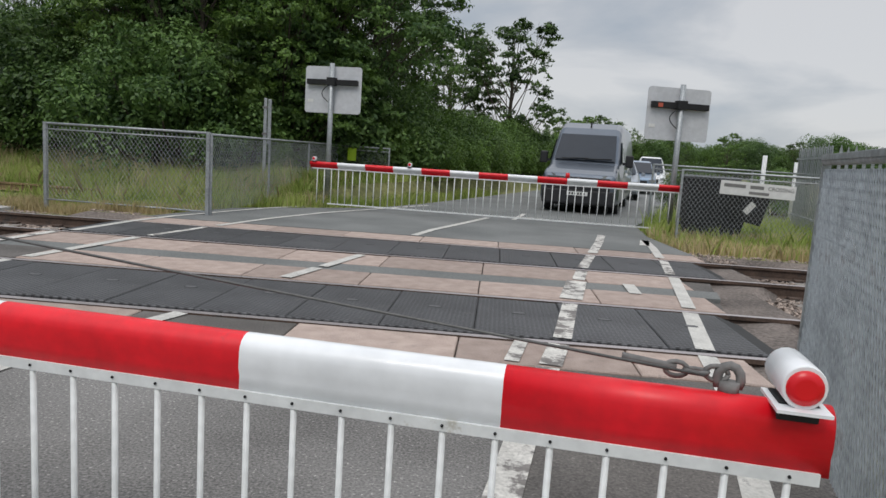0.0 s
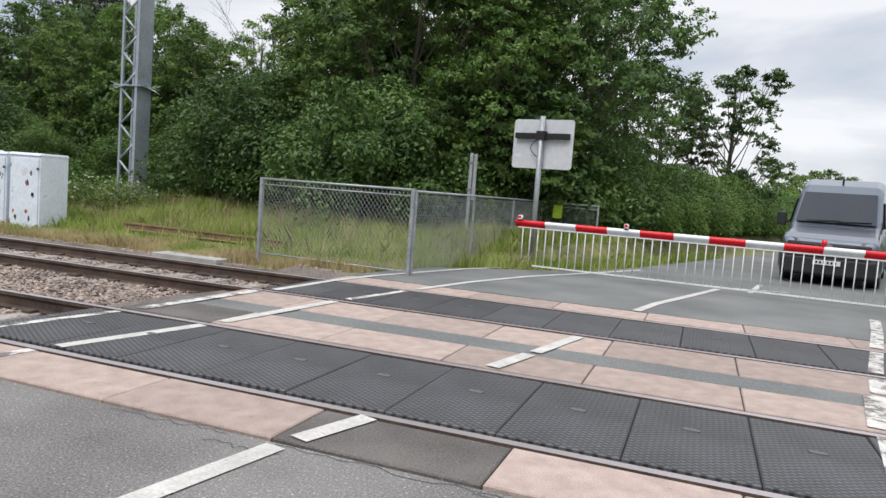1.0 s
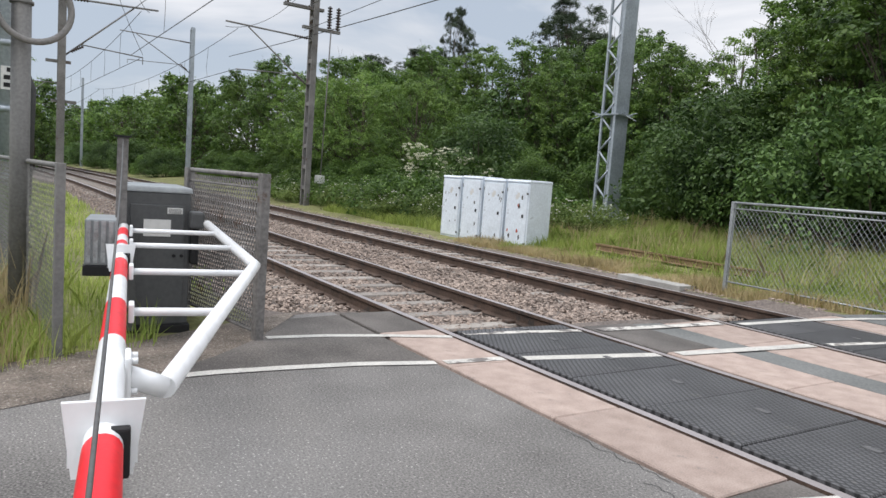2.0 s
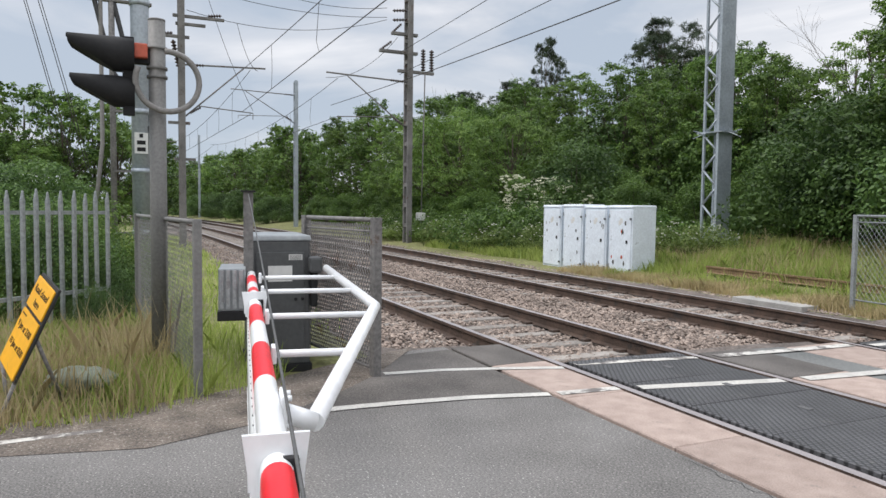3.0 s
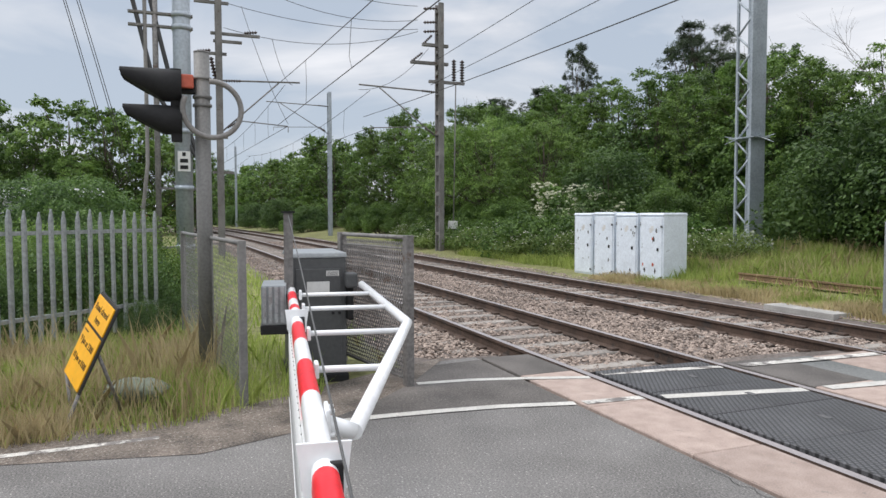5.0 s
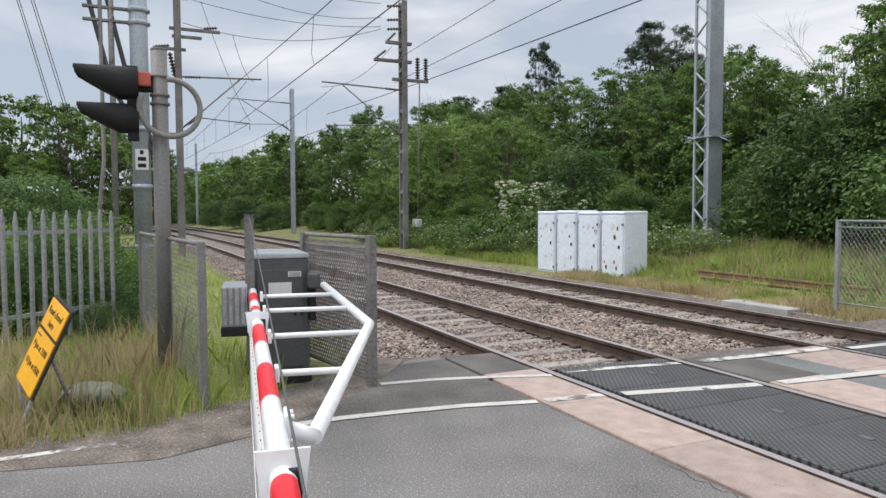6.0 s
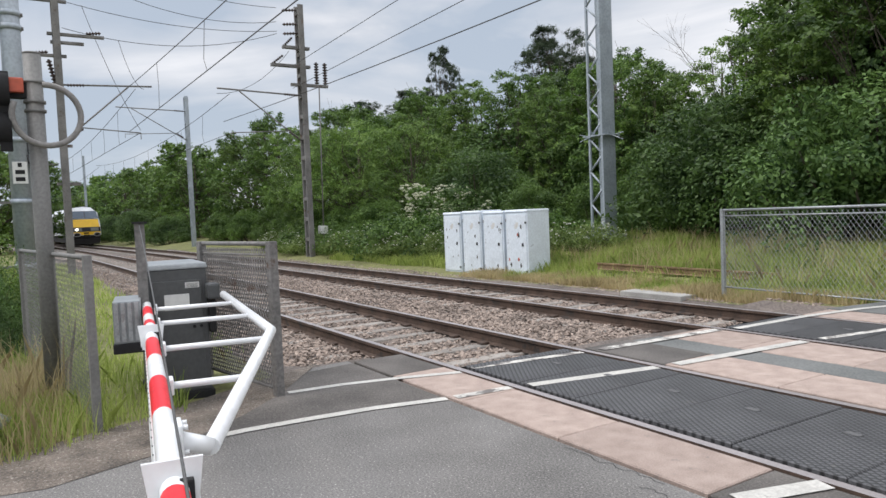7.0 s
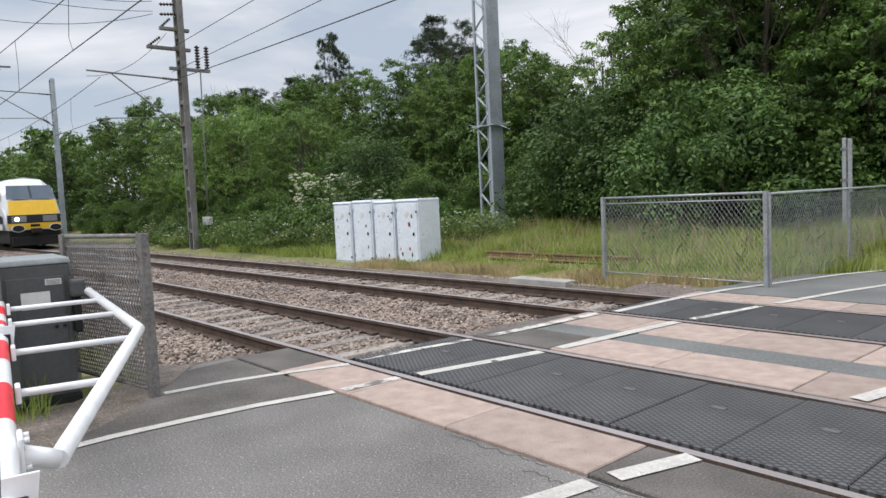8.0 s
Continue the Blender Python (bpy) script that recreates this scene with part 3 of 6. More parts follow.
for nm, pts, w, mt in PAINTS:
    ob = part(nm, strip(pts, w, Z), mt)
    tagged(ob, "worn white paint line across the road and deck" if mt is PAINT_WORN else "white painted line on the road and deck", "road marking", "crossing markings", "structure")

g = Geo()
g.face([(x, y, 0.004) for x, y in ((-5.16, 2.35), (-5.12, 3.2), (-4.96, 4.39), (-6.75, 4.39), (-6.65, 3.65), (-6.0, 2.75), (-5.6, 2.3))])
tagged(part("worn_patch", g, ASPHALT_DARK), "dark brown gritty asphalt at the road's edge", "asphalt patch", kind="structure")
g = Geo()
g.face([(x, y, 0.004) for x, y in ((0.02, 0.6), (1.28, 0.6), (1.86, 3.4), (2.03, 4.39), (0.66, 4.39), (0.50, 3.4), (0.30, 2.2))])
tagged(part("worn_patch", g, ASPHALT_DARK), "darker worn asphalt beside the guard fence", "asphalt patch", kind="structure")
# cracks in the asphalt along the slabs
rc = random.Random(3)
for x0, x1, y0 in ((-3.4, -2.6, 4.365), (-2.65, -2.2, 4.25), (-2.3, -0.9, 4.36), (-1.2, 0.1, 4.34), (0.3, 1.4, 4.36)):
    n = 14
    pts = [(x0 + (x1 - x0) * k / n, y0 + rc.uniform(-0.03, 0.03)) for k in range(n + 1)]
    tagged(part("road_crack", strip(pts, 0.0045, 0.003), RUBBER), "thin dark crack in the asphalt", "crack", "road cracks", "structure")

# ---- tracks ----
def rail_profile(y, top, x):
    h = 0.035
    return [(x, y - h, top), (x, y - h, top - 0.035), (x, y - 0.010, top - 0.05), (x, y - 0.010, top - 0.135), (x, y - 0.07, top - 0.158),
            (x, y + 0.07, top - 0.158), (x, y + 0.010, top - 0.135), (x, y + 0.010, top - 0.05), (x, y + h, top - 0.035), (x, y + h, top)]


rail_xs = [60, 20] + [float(x) for x in range(10, -61, -5)] + [float(x) for x in range(-70, -330, -12)]
for t_i, (a, b) in enumerate(((R1, R2), (R3, R4))):
    tr = thing("railway_track", pose(0, 0, 0), "railway track with polished rusty rails on grey concrete sleepers", "railway track", "tracks", "structure")
    for y in (a, b):
        g = Geo()
        g.loft([rail_profile(y + bend(x), 0.0, x) for x in rail_xs])
        n = 10
        for q in range(len(g.f)):
            if q % n == n - 1 and q < (len(rail_xs) - 1) * n:
                g.m[q] = 1
        part("rail", g, [RAIL_RUST, RAIL_TOP], tr)
    sm = Geo().box(-0.13, -1.26, -0.2, 0.13, 1.26, 0.0, bevel=0.02, top=(0.8, 1)).mesh("sleeper", SLEEPER)
    clip = Geo().box(-0.06, -0.055, 0, 0.06, 0.055, 0.035, bevel=0.01).mesh("rail_clip", RAIL_RUST)
    x = 4.2 if t_i == 0 else 4.5
    while x > -75:
        if not (deck_end(a, 0) - 0.1 < x < deck_end(a, 1) + 0.1):
            yy = (a + b) / 2 + bend(x)
            sl = part("sleeper", sm, [], tr, m=pose(x, yy, -0.162, 0, 0, 0.4 * math.sin(x * 9)))
            if x > -22:
                for r in (a, b):
                    for o in (-0.105, 0.105):
                        part("rail_clip", clip, [], sl, m=pose(0, r - (a + b) / 2 + o, 0.0))
        x -= 0.68

# ballast stones
rng = np.random.default_rng(4)
BASE = np.array([(1, 0, 0), (0, 1, 0), (-1, 0, 0), (0, -1, 0), (0.1, 0.1, 0.8), (-0.1, 0, -0.8)], float)
FACES = np.array([(0, 1, 4), (1, 2, 4), (2, 3, 4), (3, 0, 4), (1, 0, 5), (2, 1, 5), (3, 2, 5), (0, 3, 5)])


def stones(name, spots, size, mat, label):
    n = len(spots)
    q = BASE[None] * rng.uniform(0.55, 1.25, (n, 6, 1)) * (size * rng.uniform(0.6, 1.35, (n, 1, 1))) * np.array((1, 0.8, 0.7))
    a, t = rng.uniform(0, 6.283, n), rng.uniform(-0.7, 0.7, n)
    c, s, ct, st = np.cos(a), np.sin(a), np.cos(t), np.sin(t)
    x, y, z = q[..., 0], q[..., 1], q[..., 2]
    x, z = x * ct[:, None] - z * st[:, None], x * st[:, None] + z * ct[:, None]
    v = np.stack((x * c[:, None] - y * s[:, None], x * s[:, None] + y * c[:, None], z), -1) + np.asarray(spots)[:, None]
    f = (FACES[None] + (np.arange(n) * 6)[:, None, None]).reshape(-1, 3)
    me = bpy.data.meshes.new(name)
    me.from_pydata(v.reshape(-1, 3).tolist(), [], f.tolist())
    me.materials.append(mat)
    return tagged(new(name, me), label, "ballast", kind="stuff")


spots = []
for x0, x1, dens in ((-12, -5.9, 560), (-22, -12, 330), (-45, -22, 110), (2.1, 9, 420)):
    n = int(dens * (x1 - x0) * 7.2)
    xs, yy = rng.uniform(x0, x1, n), rng.uniform(3.9, 12.0, n)
    for x, y in zip(xs, yy):
        if deck_end(y, 0) - 0.03 < x < deck_end(y, 1) + 0.03:
            continue
        k = y - bend(x)
        if min(abs(k - r) for r in (R1, R2, R3, R4)) < 0.075:
            continue
        z = -0.165
        if R1 < k < R2 or R3 < k < R4:
            z = -0.185
        elif k < 4.5:
            z = -0.165 - 0.12 * (4.5 - k)
        elif k > 10.8:
            z = max(-0.165 - 0.12 * (k - 10.8), land(x, y) - 0.005)
        z += 0.02 * noise.noise((x * 1.5, y * 1.5, 0)) + rng.uniform(-0.02, 0.015)
        spots.append((x, y, z))
stones("ballast", spots, 0.036, BALLAST, "brown and grey crushed stone ballast round the tracks")
# stony layer just under the loose stones
for x0, x1 in ((-80, -5.95), (2.0, 60)):
    g = Geo()
    xs = np.linspace(x0, x1, 40)
    for a, b in zip(xs, xs[1:]):
        for p, q, zp, zq in ((3.9, 4.5, -0.26, -0.19), (4.5, 10.8, -0.19, -0.19), (10.8, 11.6, -0.19, -0.27)):
            g.face([(a, p + bend(a), zp), (b, p + bend(b), zp), (b, q + bend(b), zq), (a, q + bend(a), zq)])
    tagged(part("ballast_bed", g, GROUND_TRACK), "stony bed under the loose ballast", "ballast", kind="stuff")


# ---- barriers ----
def boom_band(parent, a, b, red, near, cap=False):
    """A length of boom: a tube with a flat plate below it."""
    r, c = (0.036, 0.022) if near else (0.041, 0.022)
    arc = [(r * math.cos(t), c + r * math.sin(t)) for t in (math.radians(d) for d in range(-60, 185, 20))]
    sec = arc + [(-r - 0.001, -0.01), (-r + 0.004, -0.028), (-r + 0.002, -0.064 if near else -0.07), (-r + 0.012, -0.064 if near else -0.07), (-r + 0.016, -0.02), (0.0, c - r * 0.95)]
    g = Geo()
    n = max(int((b - a) / 0.3), 1)
    g.loft([[(a + (b - a) * k / n, y, z) for y, z in reversed(sec)] for k in range(n + 1)], smooth=True, cap=cap)
    part("boom_band", g, RED if red else WHITE, parent, "red reflective band" if red else "white band")


NEAR_PIVOT, NEAR_TURN = (-6.4, 2.36, 0.842), -8.04


def along(x):
    return (x - NEAR_PIVOT[0]) / math.cos(radians(NEAR_TURN))


near = thing("barrier", pose(*NEAR_PIVOT, 0, 0, NEAR_TURN), "lowered red and white crossing barrier with a white hanging skirt", "level crossing barrier", "barriers")
spans = [(0.815, 0.238, 1), (0.238, -0.308, 0), (-0.308, -0.91, 1), (-0.91, -1.30, 0), (-1.30, -1.80, 1), (-1.80, -2.60, 0), (-2.60, -3.18, 1), (-3.18, -3.72, 0), (-3.72, -4.30, 1),
         (-4.30, -4.95, 0), (-4.95, -5.15, 1), (-5.15, -5.5, 0), (-5.5, -6.0, 1), (-6.0, -6.4, 0)]
for b, a, red in spans:
    boom_band(near, along(a), along(b), red, True, cap=(b > 0.8))
TIP = along(0.80)
part("skirt_rail", Geo().box(along(-5.6), -0.040, -0.080, TIP, -0.030, -0.057), WHITE_DIRTY, near, "white top rail of the skirt")
part("skirt_rail", Geo().box(along(-5.6), -0.042, -0.77, TIP, -0.022, -0.745), WHITE_DIRTY, near)
rod = Geo().tube([(0, 0, -0.75), (0, 0, -0.06)], 0.0068, 8).mesh("skirt_rod", WHITE_DIRTY)
bolt = Geo().tube([(0, 0, 0), (0, -0.003, 0)], 0.0032, 6).mesh("bolt", BLACK)
x = TIP - 0.05
while x > along(-5.6):
    part("skirt_rod", rod, [], near, m=pose(x, -0.032, 0))
    part("bolt", bolt, [], near, m=pose(x, -0.040, -0.068))
    x -= 0.105
# tapered white covers over the boom joints
for xb in (-1.85, -4.50):
    b = along(xb)
    g = Geo()
    g.loft([[(xx - (0.012 if z > 0 else 0.0), y, z) for y, z in ((-0.054, -0.048), (0.054, -0.048), (0.074, 0.098), (-0.074, 0.098))] for xx in (b - 0.012, b)])
    for y in (-0.062, 0.052):
        g.box(b - 0.16, y, -0.03, b - 0.012, y + 0.010, 0.05)
    part("joint_cover", g, WHITE, near, "white tapered joint plate")
    g = Geo()
    g.box(b + 0.002, -0.012, -0.045, b + 0.03, 0.048, 0.055, bevel=0.006)
    part("joint_clamp", g, BLACK, near, "black joint clamp")


def local(p):
    return pose(*NEAR_PIVOT, 0, 0, NEAR_TURN).inverted() @ Vector(p)


# outrigger frame on the track side
far_end, elbow, near_end = local((-5.85, 2.87, 0.95)), local((-4.10, 2.70, 0.882)), local((-2.36, 1.925, 0.80))
g = Geo()
g.tube([far_end, elbow + (far_end - elbow).normalized() * 0.06, elbow, elbow + (near_end - elbow).normalized() * 0.06, near_end], 0.03, 12)
part("outrigger_pole", g, WHITE, near, "white bent outrigger pole")
for f, whole in ((0.30, 0), (0.66, 0), (0.12, 1), (0.55, 1)):
    p = (far_end.lerp(elbow, f) if whole == 0 else elbow.lerp(near_end, f))
    q = Vector((p.x - 0.02, 0.05, p.z))
    g = Geo()
    g.tube([q, p], 0.016, 10)
    part("outrigger_rung", g, WHITE, near)
    part("rung_foot", Geo().box(q.x - 0.045, 0.042, q.z - 0.035, q.x + 0.045, 0.062, q.z + 0.035, bevel=0.006), WHITE, near)
g = Geo()
g.tube([(near_end.x + 0.02, 0.04, 0), near_end], 0.030, 10)
g.box(near_end.x - 0.05, 0.034, -0.05, near_end.x + 0.07, 0.05, 0.06, bevel=0.008)
for bx, bz in ((-0.02, 0.045), (0.04, 0.045), (-0.02, -0.035), (0.04, -0.035)):
    g.tube([(near_end.x + bx, 0.05, bz), (near_end.x + bx, 0.066, bz)], 0.009, 6)
part("outrigger_clamp", g, WHITE, near)
# warning lamps and stay cable
def boom_lamp(x, parent, zb, facing):
    body = Geo()
    ring = []
    for yy, r in ((-0.055, 0.036), (-0.05, 0.038), (0.075, 0.037), (0.078, 0.030)):
        ring.append([(x + r * math.cos(a) * 1.0, yy * facing, zb + 0.047 + r * math.sin(a) * 1.05) for a in (2 * math.pi * k / 20 for k in range(20))])
    body.loft(ring, smooth=True)
    lamp = part("lamp_housing", body, WHITE, parent, "white lamp housing")
    g = Geo()
    g.loft([[(x + r * math.cos(a), yy * facing, zb + 0.047 + r * math.sin(a)) for a in (2 * math.pi * k / 20 for k in range(20))] for yy, r in ((-0.05, 0.033), (-0.060, 0.030), (-0.064, 0.018))], smooth=True)
    part("lamp_lens", g, LENS_RED, lamp, "red lens")
    part("lamp_foot", Geo().box(x - 0.035, -0.04, zb - 0.02, x + 0.035, 0.05, zb + 0.012, bevel=0.005), RUBBER, lamp)
    part("lamp_shelf", Geo().box(x - 0.045, -0.075 * facing, zb + 0.004, x + 0.045, 0.05 * facing, zb + 0.010), WHITE, lamp)


boom_lamp(along(0.752), near, 0.052, 1)
g = Geo()
stay_top, stay_end = Vector((0.0, -0.02, 0.71)), Vector((along(0.60), 0.0, 0.085))
line = [stay_top.lerp(stay_end, k / 24) + Vector((0, 0.012, -0.025)) * math.sin(math.pi * k / 24) for k in range(25)]
for p in line:
    p.z = max(p.z, 0.082)
g.tube(line, 0.0032, 8)
part("stay_cable", g, STAY, near, "dark grey steel stay cable")
g = Geo()
SX = along(0.61)
g.tube([(SX - 0.16, 0.02, 0.098), (SX - 0.06, 0.02, 0.088)], 0.008, 8)
for k in range(3):
    cx = SX - 0.06 + 0.036 * k
    g.tube([(cx + 0.021 * math.cos(a), 0.02 + (0.014 * math.sin(a) if k % 2 else 0), 0.086 + (0 if k % 2 else 0.014 * math.sin(a))) for a in (2 * math.pi * j / 12 for j in range(13))], 0.005, 6)
g.tube([(SX + 0.035 + 0.021 * math.cos(a), 0.02, 0.078 + 0.026 * math.sin(a)) for a in (math.pi * (j / 8 * 1.4 - 0.2) for j in range(9))], 0.009, 8)
g.tube([(SX + 0.035, 0.015, 0.05), (SX + 0.035, 0.015, 0.075)], 0.019, 12)
part("shackle", g, STEEL_OLD, near, "rusty chain shackle")
part("stay_mast", Geo().box(-0.03, -0.06, -0.05, 0.05, 0.02, 0.72, bevel=0.005), STEEL_OLD, near, "weathered steel mast for the stay")
part("mast_cap", Geo().box(-0.05, -0.08, 0.72, 0.07, 0.04, 0.735), BLACK, near)

# barrier machine
mach = thing("barrier_machine", pose(-6.98, 2.66, 0, 0, 0, -4), "dark grey steel barrier machine cabinet beside the road", "barrier machine", "barrier machines")
part("body", Geo().box(-0.42, -0.24, 0.03, 0.42, 0.27, 1.14, bevel=0.015), MACHINE_GREY, mach)
part("lid", Geo().box(-0.435, -0.255, 1.14, 0.435, 0.285, 1.19, bevel=0.015, top=(0.97, 0.96)), MACHINE_LIGHT, mach, "light grey lid")
door = part("door", Geo().box(0.42, -0.20, 0.12, 0.44, 0.22, 1.04, bevel=0.006), MACHINE_GREY, mach, "grey access door")
part("notice", Geo().box(0.441, -0.10, 0.78, 0.445, 0.11, 0.92), LABEL_WHITE, door, "blank white notice")
part("notice", Geo().box(0.441, 0.08, 0.97, 0.445, 0.20, 1.02), LABEL_WHITE, door, "small white label")
for k in range(4):
    part("print_bar", Geo().box(0.4452, 0.09, 0.975 + 0.010 * k, 0.4462, 0.19, 0.980 + 0.010 * k), POST_GREY, door)
part("lock", Geo().tube([(0.44, 0.14, 0.62), (0.46, 0.14, 0.62)], 0.014, 10), BLACK, door)
part("lock", Geo().tube([(0.44, 0.20, 0.62), (0.46, 0.20, 0.62)], 0.014, 10), BLACK, door)
part("base", Geo().box(-0.44, -0.26, -0.15, 0.44, 0.29, 0.03, bevel=0.01), BLACK, mach, "black base frame")
part("arm_plate", Geo().box(0.0, 0.27, 0.55, 0.50, 0.33, 0.95, bevel=0.02), BLACK, mach, "black pivot arm of the outrigger")
part("arm_bracket", Geo().box(0.36, 0.25, 0.86, 0.56, 0.36, 1.0, bevel=0.02), MACHINE_GREY, mach)
cw = thing("counterweight", pose(-6.35, 2.27, 0.52, 0, 0, -9), "grey ribbed counterweight of the barrier beside its machine", "counterweight", "counterweights")
part("plate", Geo().box(-0.28, -0.17, 0.08, 0.26, 0.04, 0.42, bevel=0.01), MACHINE_LIGHT, cw)
for k in range(4):
    part("rib", Geo().box(0.26, -0.16 + 0.05 * k, 0.1, 0.275, -0.13 + 0.05 * k, 0.41), STEEL, cw)
part("shoe", Geo().box(-0.28, -0.18, 0.0, 0.27, 0.1, 0.08, bevel=0.01), BLACK, cw)
part("support", Geo().box(-0.3, 0.1, -0.5, -0.1, 0.18, 0.3), MACHINE_GREY, cw)

# far barrier
FAR_PIVOT, FAR_TURN = (3.95, 14.30, 0.92), 176.5
far = thing("barrier", pose(*FAR_PIVOT, 0, 0, FAR_TURN), "lowered red and white barrier with skirt beyond the tracks", "level crossing barrier", "barriers")
for k in range(13):
    boom_band(far, 7.75 - 0.6 * (k + 1) if k < 12 else 0.0, 7.75 - 0.6 * k, k % 2 == 0, False, cap=(k == 0))
part("skirt_rail", Geo().box(0.1, -0.03, -0.09, 7.7, 0.0, -0.068), WHITE_DIRTY, far)
part("skirt_rail", Geo().box(0.0, -0.03, -0.83, 7.35, 0.0, -0.805), WHITE_DIRTY, far)
rod_far = Geo().tube([(0, 0, -0.81), (0, 0, -0.08)], 0.010, 6).mesh("skirt_rod", WHITE_DIRTY)
x = 0.15
while x < 7.7:
    part("skirt_rod", rod_far, [], far, m=pose(x, -0.015, 0))
    x += 0.155
for lx in (7.66, 5.6):
    boom_lamp(lx, far, 0.075, -1)
g = Geo()
g.tube([(2.35, 0, 0.07), (2.35, 0, 0.17)], 0.04, 12)
part("lamp_lens", g, LENS_RED, far, "red warning lamp")

fm = thing("barrier_machine", pose(4.3, 13.95, 0, 0, 0, 0), "black steel barrier machine cabinet behind wire mesh", "barrier machine", "barrier machines")
part("body", Geo().box(-0.5, -0.3, -0.05, 0.42, 0.3, 1.15, bevel=0.02), BLACK, fm)
part("lid", Geo().box(-0.53, -0.33, 1.15, 0.45, 0.33, 1.22, bevel=0.02), MACHINE_GREY, fm)
part("base", Geo().box(-0.6, -0.36, -0.2, 0.5, 0.36, -0.05), CONCRETE_GREY, fm)
fcw = thing("counterweight", pose(4.95, 14.0, 0.60, 0, 14, 0), "black counterweight arm of the barrier with a white label", "counterweight", "counterweights")
part("plate", Geo().box(-0.35, -0.1, -0.2, 0.4, 0.1, 0.35, bevel=0.03), BLACK, fcw)
part("notice", Geo().box(-0.02, -0.106, -0.02, 0.10, -0.101, 0.22), LABEL_WHITE, fcw, "white label", m=pose(0, 0, 0, 0, 25, 0))
part("support", Geo().box(-0.1, -0.05, -0.95, 0.1, 0.05, -0.1), BLACK, fcw)

# ---- signs ----
def back_sign(x, y, turn, zb, label):
    th = thing("road_sign", pose(x, y, 0, 0, 0, turn), label, "road signal", "signals seen from behind")
    part("post", Geo().tube([(0, 0, -0.1), (0, 0, zb + 1.12)], 0.057, 14), STEEL, th, "grey steel post")
    outline = []
    for cx, cz, a0 in ((0.62, 0.46, 0), (-0.62, 0.46, 90), (-0.62, -0.46, 180), (0.62, -0.46, 270)):
        outline += [(cx + 0.07 * math.cos(radians(a0 + d)), cz + 0.07 * math.sin(radians(a0 + d))) for d in range(0, 91, 15)]
    part("backboard", Geo().loft([[(x2, yy, zb + 0.53 + z2) for x2, z2 in outline] for yy in (0.117, 0.104)]), SIGN_BACK, th, "plain light grey back")
    part("crossbar", Geo().box(-0.62, 0.0, zb + 0.64, 0.62, 0.10, zb + 0.76, bevel=0.01), BLACK, th, "black lamp bar")
    part("clamp", Geo().box(-0.1, -0.075, zb + 0.62, 0.1, 0.10, zb + 0.80, bevel=0.01), BLACK, th)
    g = Geo()
    g.tube([(-0.06 - 0.17 * math.sin(math.pi * k / 10), 0.0, zb + 0.64 - 0.4 * k / 10) for k in range(11)], 0.012, 8)
    part("cable", g, CABLE, th)
    part("label", Geo().box(-0.62, 0.098, zb + 0.24, -0.48, 0.102, zb + 0.31), LABEL_WHITE, th)
    return th


back_sign(-3.76, 16.25, -9, 2.08, "grey back of a road signal board on a post")
sr = back_sign(3.80, 14.85, 14, 1.88, "grey back of a road signal board beside the barrier")
part("reflector", Geo().box(-0.5, -0.006, 2.53, -0.40, 0.0, 2.61), RED_PLASTIC, sr)
tp = thing("thin_sign_post", pose(-5.62, 17.4, 0, 0, 0, 16), "narrow grey sign seen edge-on on a flat post", "sign")
part("post", Geo().box(-0.10, -0.03, -0.1, -0.02, 0.03, 2.40, bevel=0.01), STEEL, tp)
part("plate", Geo().box(0.0, -0.05, 1.28, 0.085, 0.02, 2.38, bevel=0.01), STEEL, tp)
for z in (1.5, 2.15):
    part("clamp", Geo().box(-0.13, -0.045, z, 0.10, -0.03, z + 0.05), STEEL_OLD, tp)


# ---- mesh fences ----
def fence(name, a, b, height, label, parts, wire=0.0036, cell=(0.055, 0.10), z=0.0, posts=(True, True), post=0.04, mat=STEEL, rails=1):
    d = Vector((b[0] - a[0], b[1] - a[1], 0))
    turn = math.degrees(math.atan2(d.y, d.x))
    th = thing(name, pose(a[0], a[1], z, 0, 0, turn), label, "fence", "wire fences")
    w = d.length / parts
    me = mesh_panel(w - 0.04, height - 0.12, *cell, wire).mesh("wire_mesh", mat)
    for i in range(parts):
        part("wire_mesh", me, [], th, m=pose(i * w + 0.02, 0, 0.06))
    for i in range(parts + 1):
        if (i == 0 and not posts[0]) or (i == parts and not posts[1]):
            continue
        part("post", Geo().box(i * w - post / 2, -post / 2, -0.2, i * w + post / 2, post / 2, height, bevel=0.004), mat, th)
    part("top_rail", Geo().tube([(0, 0, height - 0.02), (d.length, 0, height - 0.02)], 0.02, 8), mat, th)
    if rails > 1:
        part("mid_rail", Geo().tube([(0, 0, height - 0.12), (d.length, 0, height - 0.12)], 0.011, 8), mat, th)
        part("mid_rail", Geo().tube([(0, 0, 0.06), (d.length, 0, 0.06)], 0.014, 8), mat, th)
    return th


fence("mesh_fence", (-7.80, 11.98), (-4.74, 11.75), 1.42, "galvanised chain link fence standing in long grass by the track", 1, wire=0.0050, cell=(0.08, 0.105), rails=2, post=0.06)
fence("mesh_fence", (-4.70, 11.78), (-4.55, 20.5), 1.40, "galvanised chain link fence running back from the track", 3, wire=0.0050, cell=(0.08, 0.105), rails=1, posts=(True, True))
fence("mesh_fence", (-4.5, 20.6), (-3.0, 20.5), 1.38, "short galvanised mesh fence panel by the hedge", 1, rails=2, posts=(False, True))
yl = tagged(part("reflector_plate", Geo().box(-4.2, 20.35, 0.95, -3.95, 20.36, 1.32, bevel=0.02), material("lime_plate", (0.45, 0.65, 0.03), 0.5, var=0.1, bump=0)), "small lime green plate on the fence", "sign")
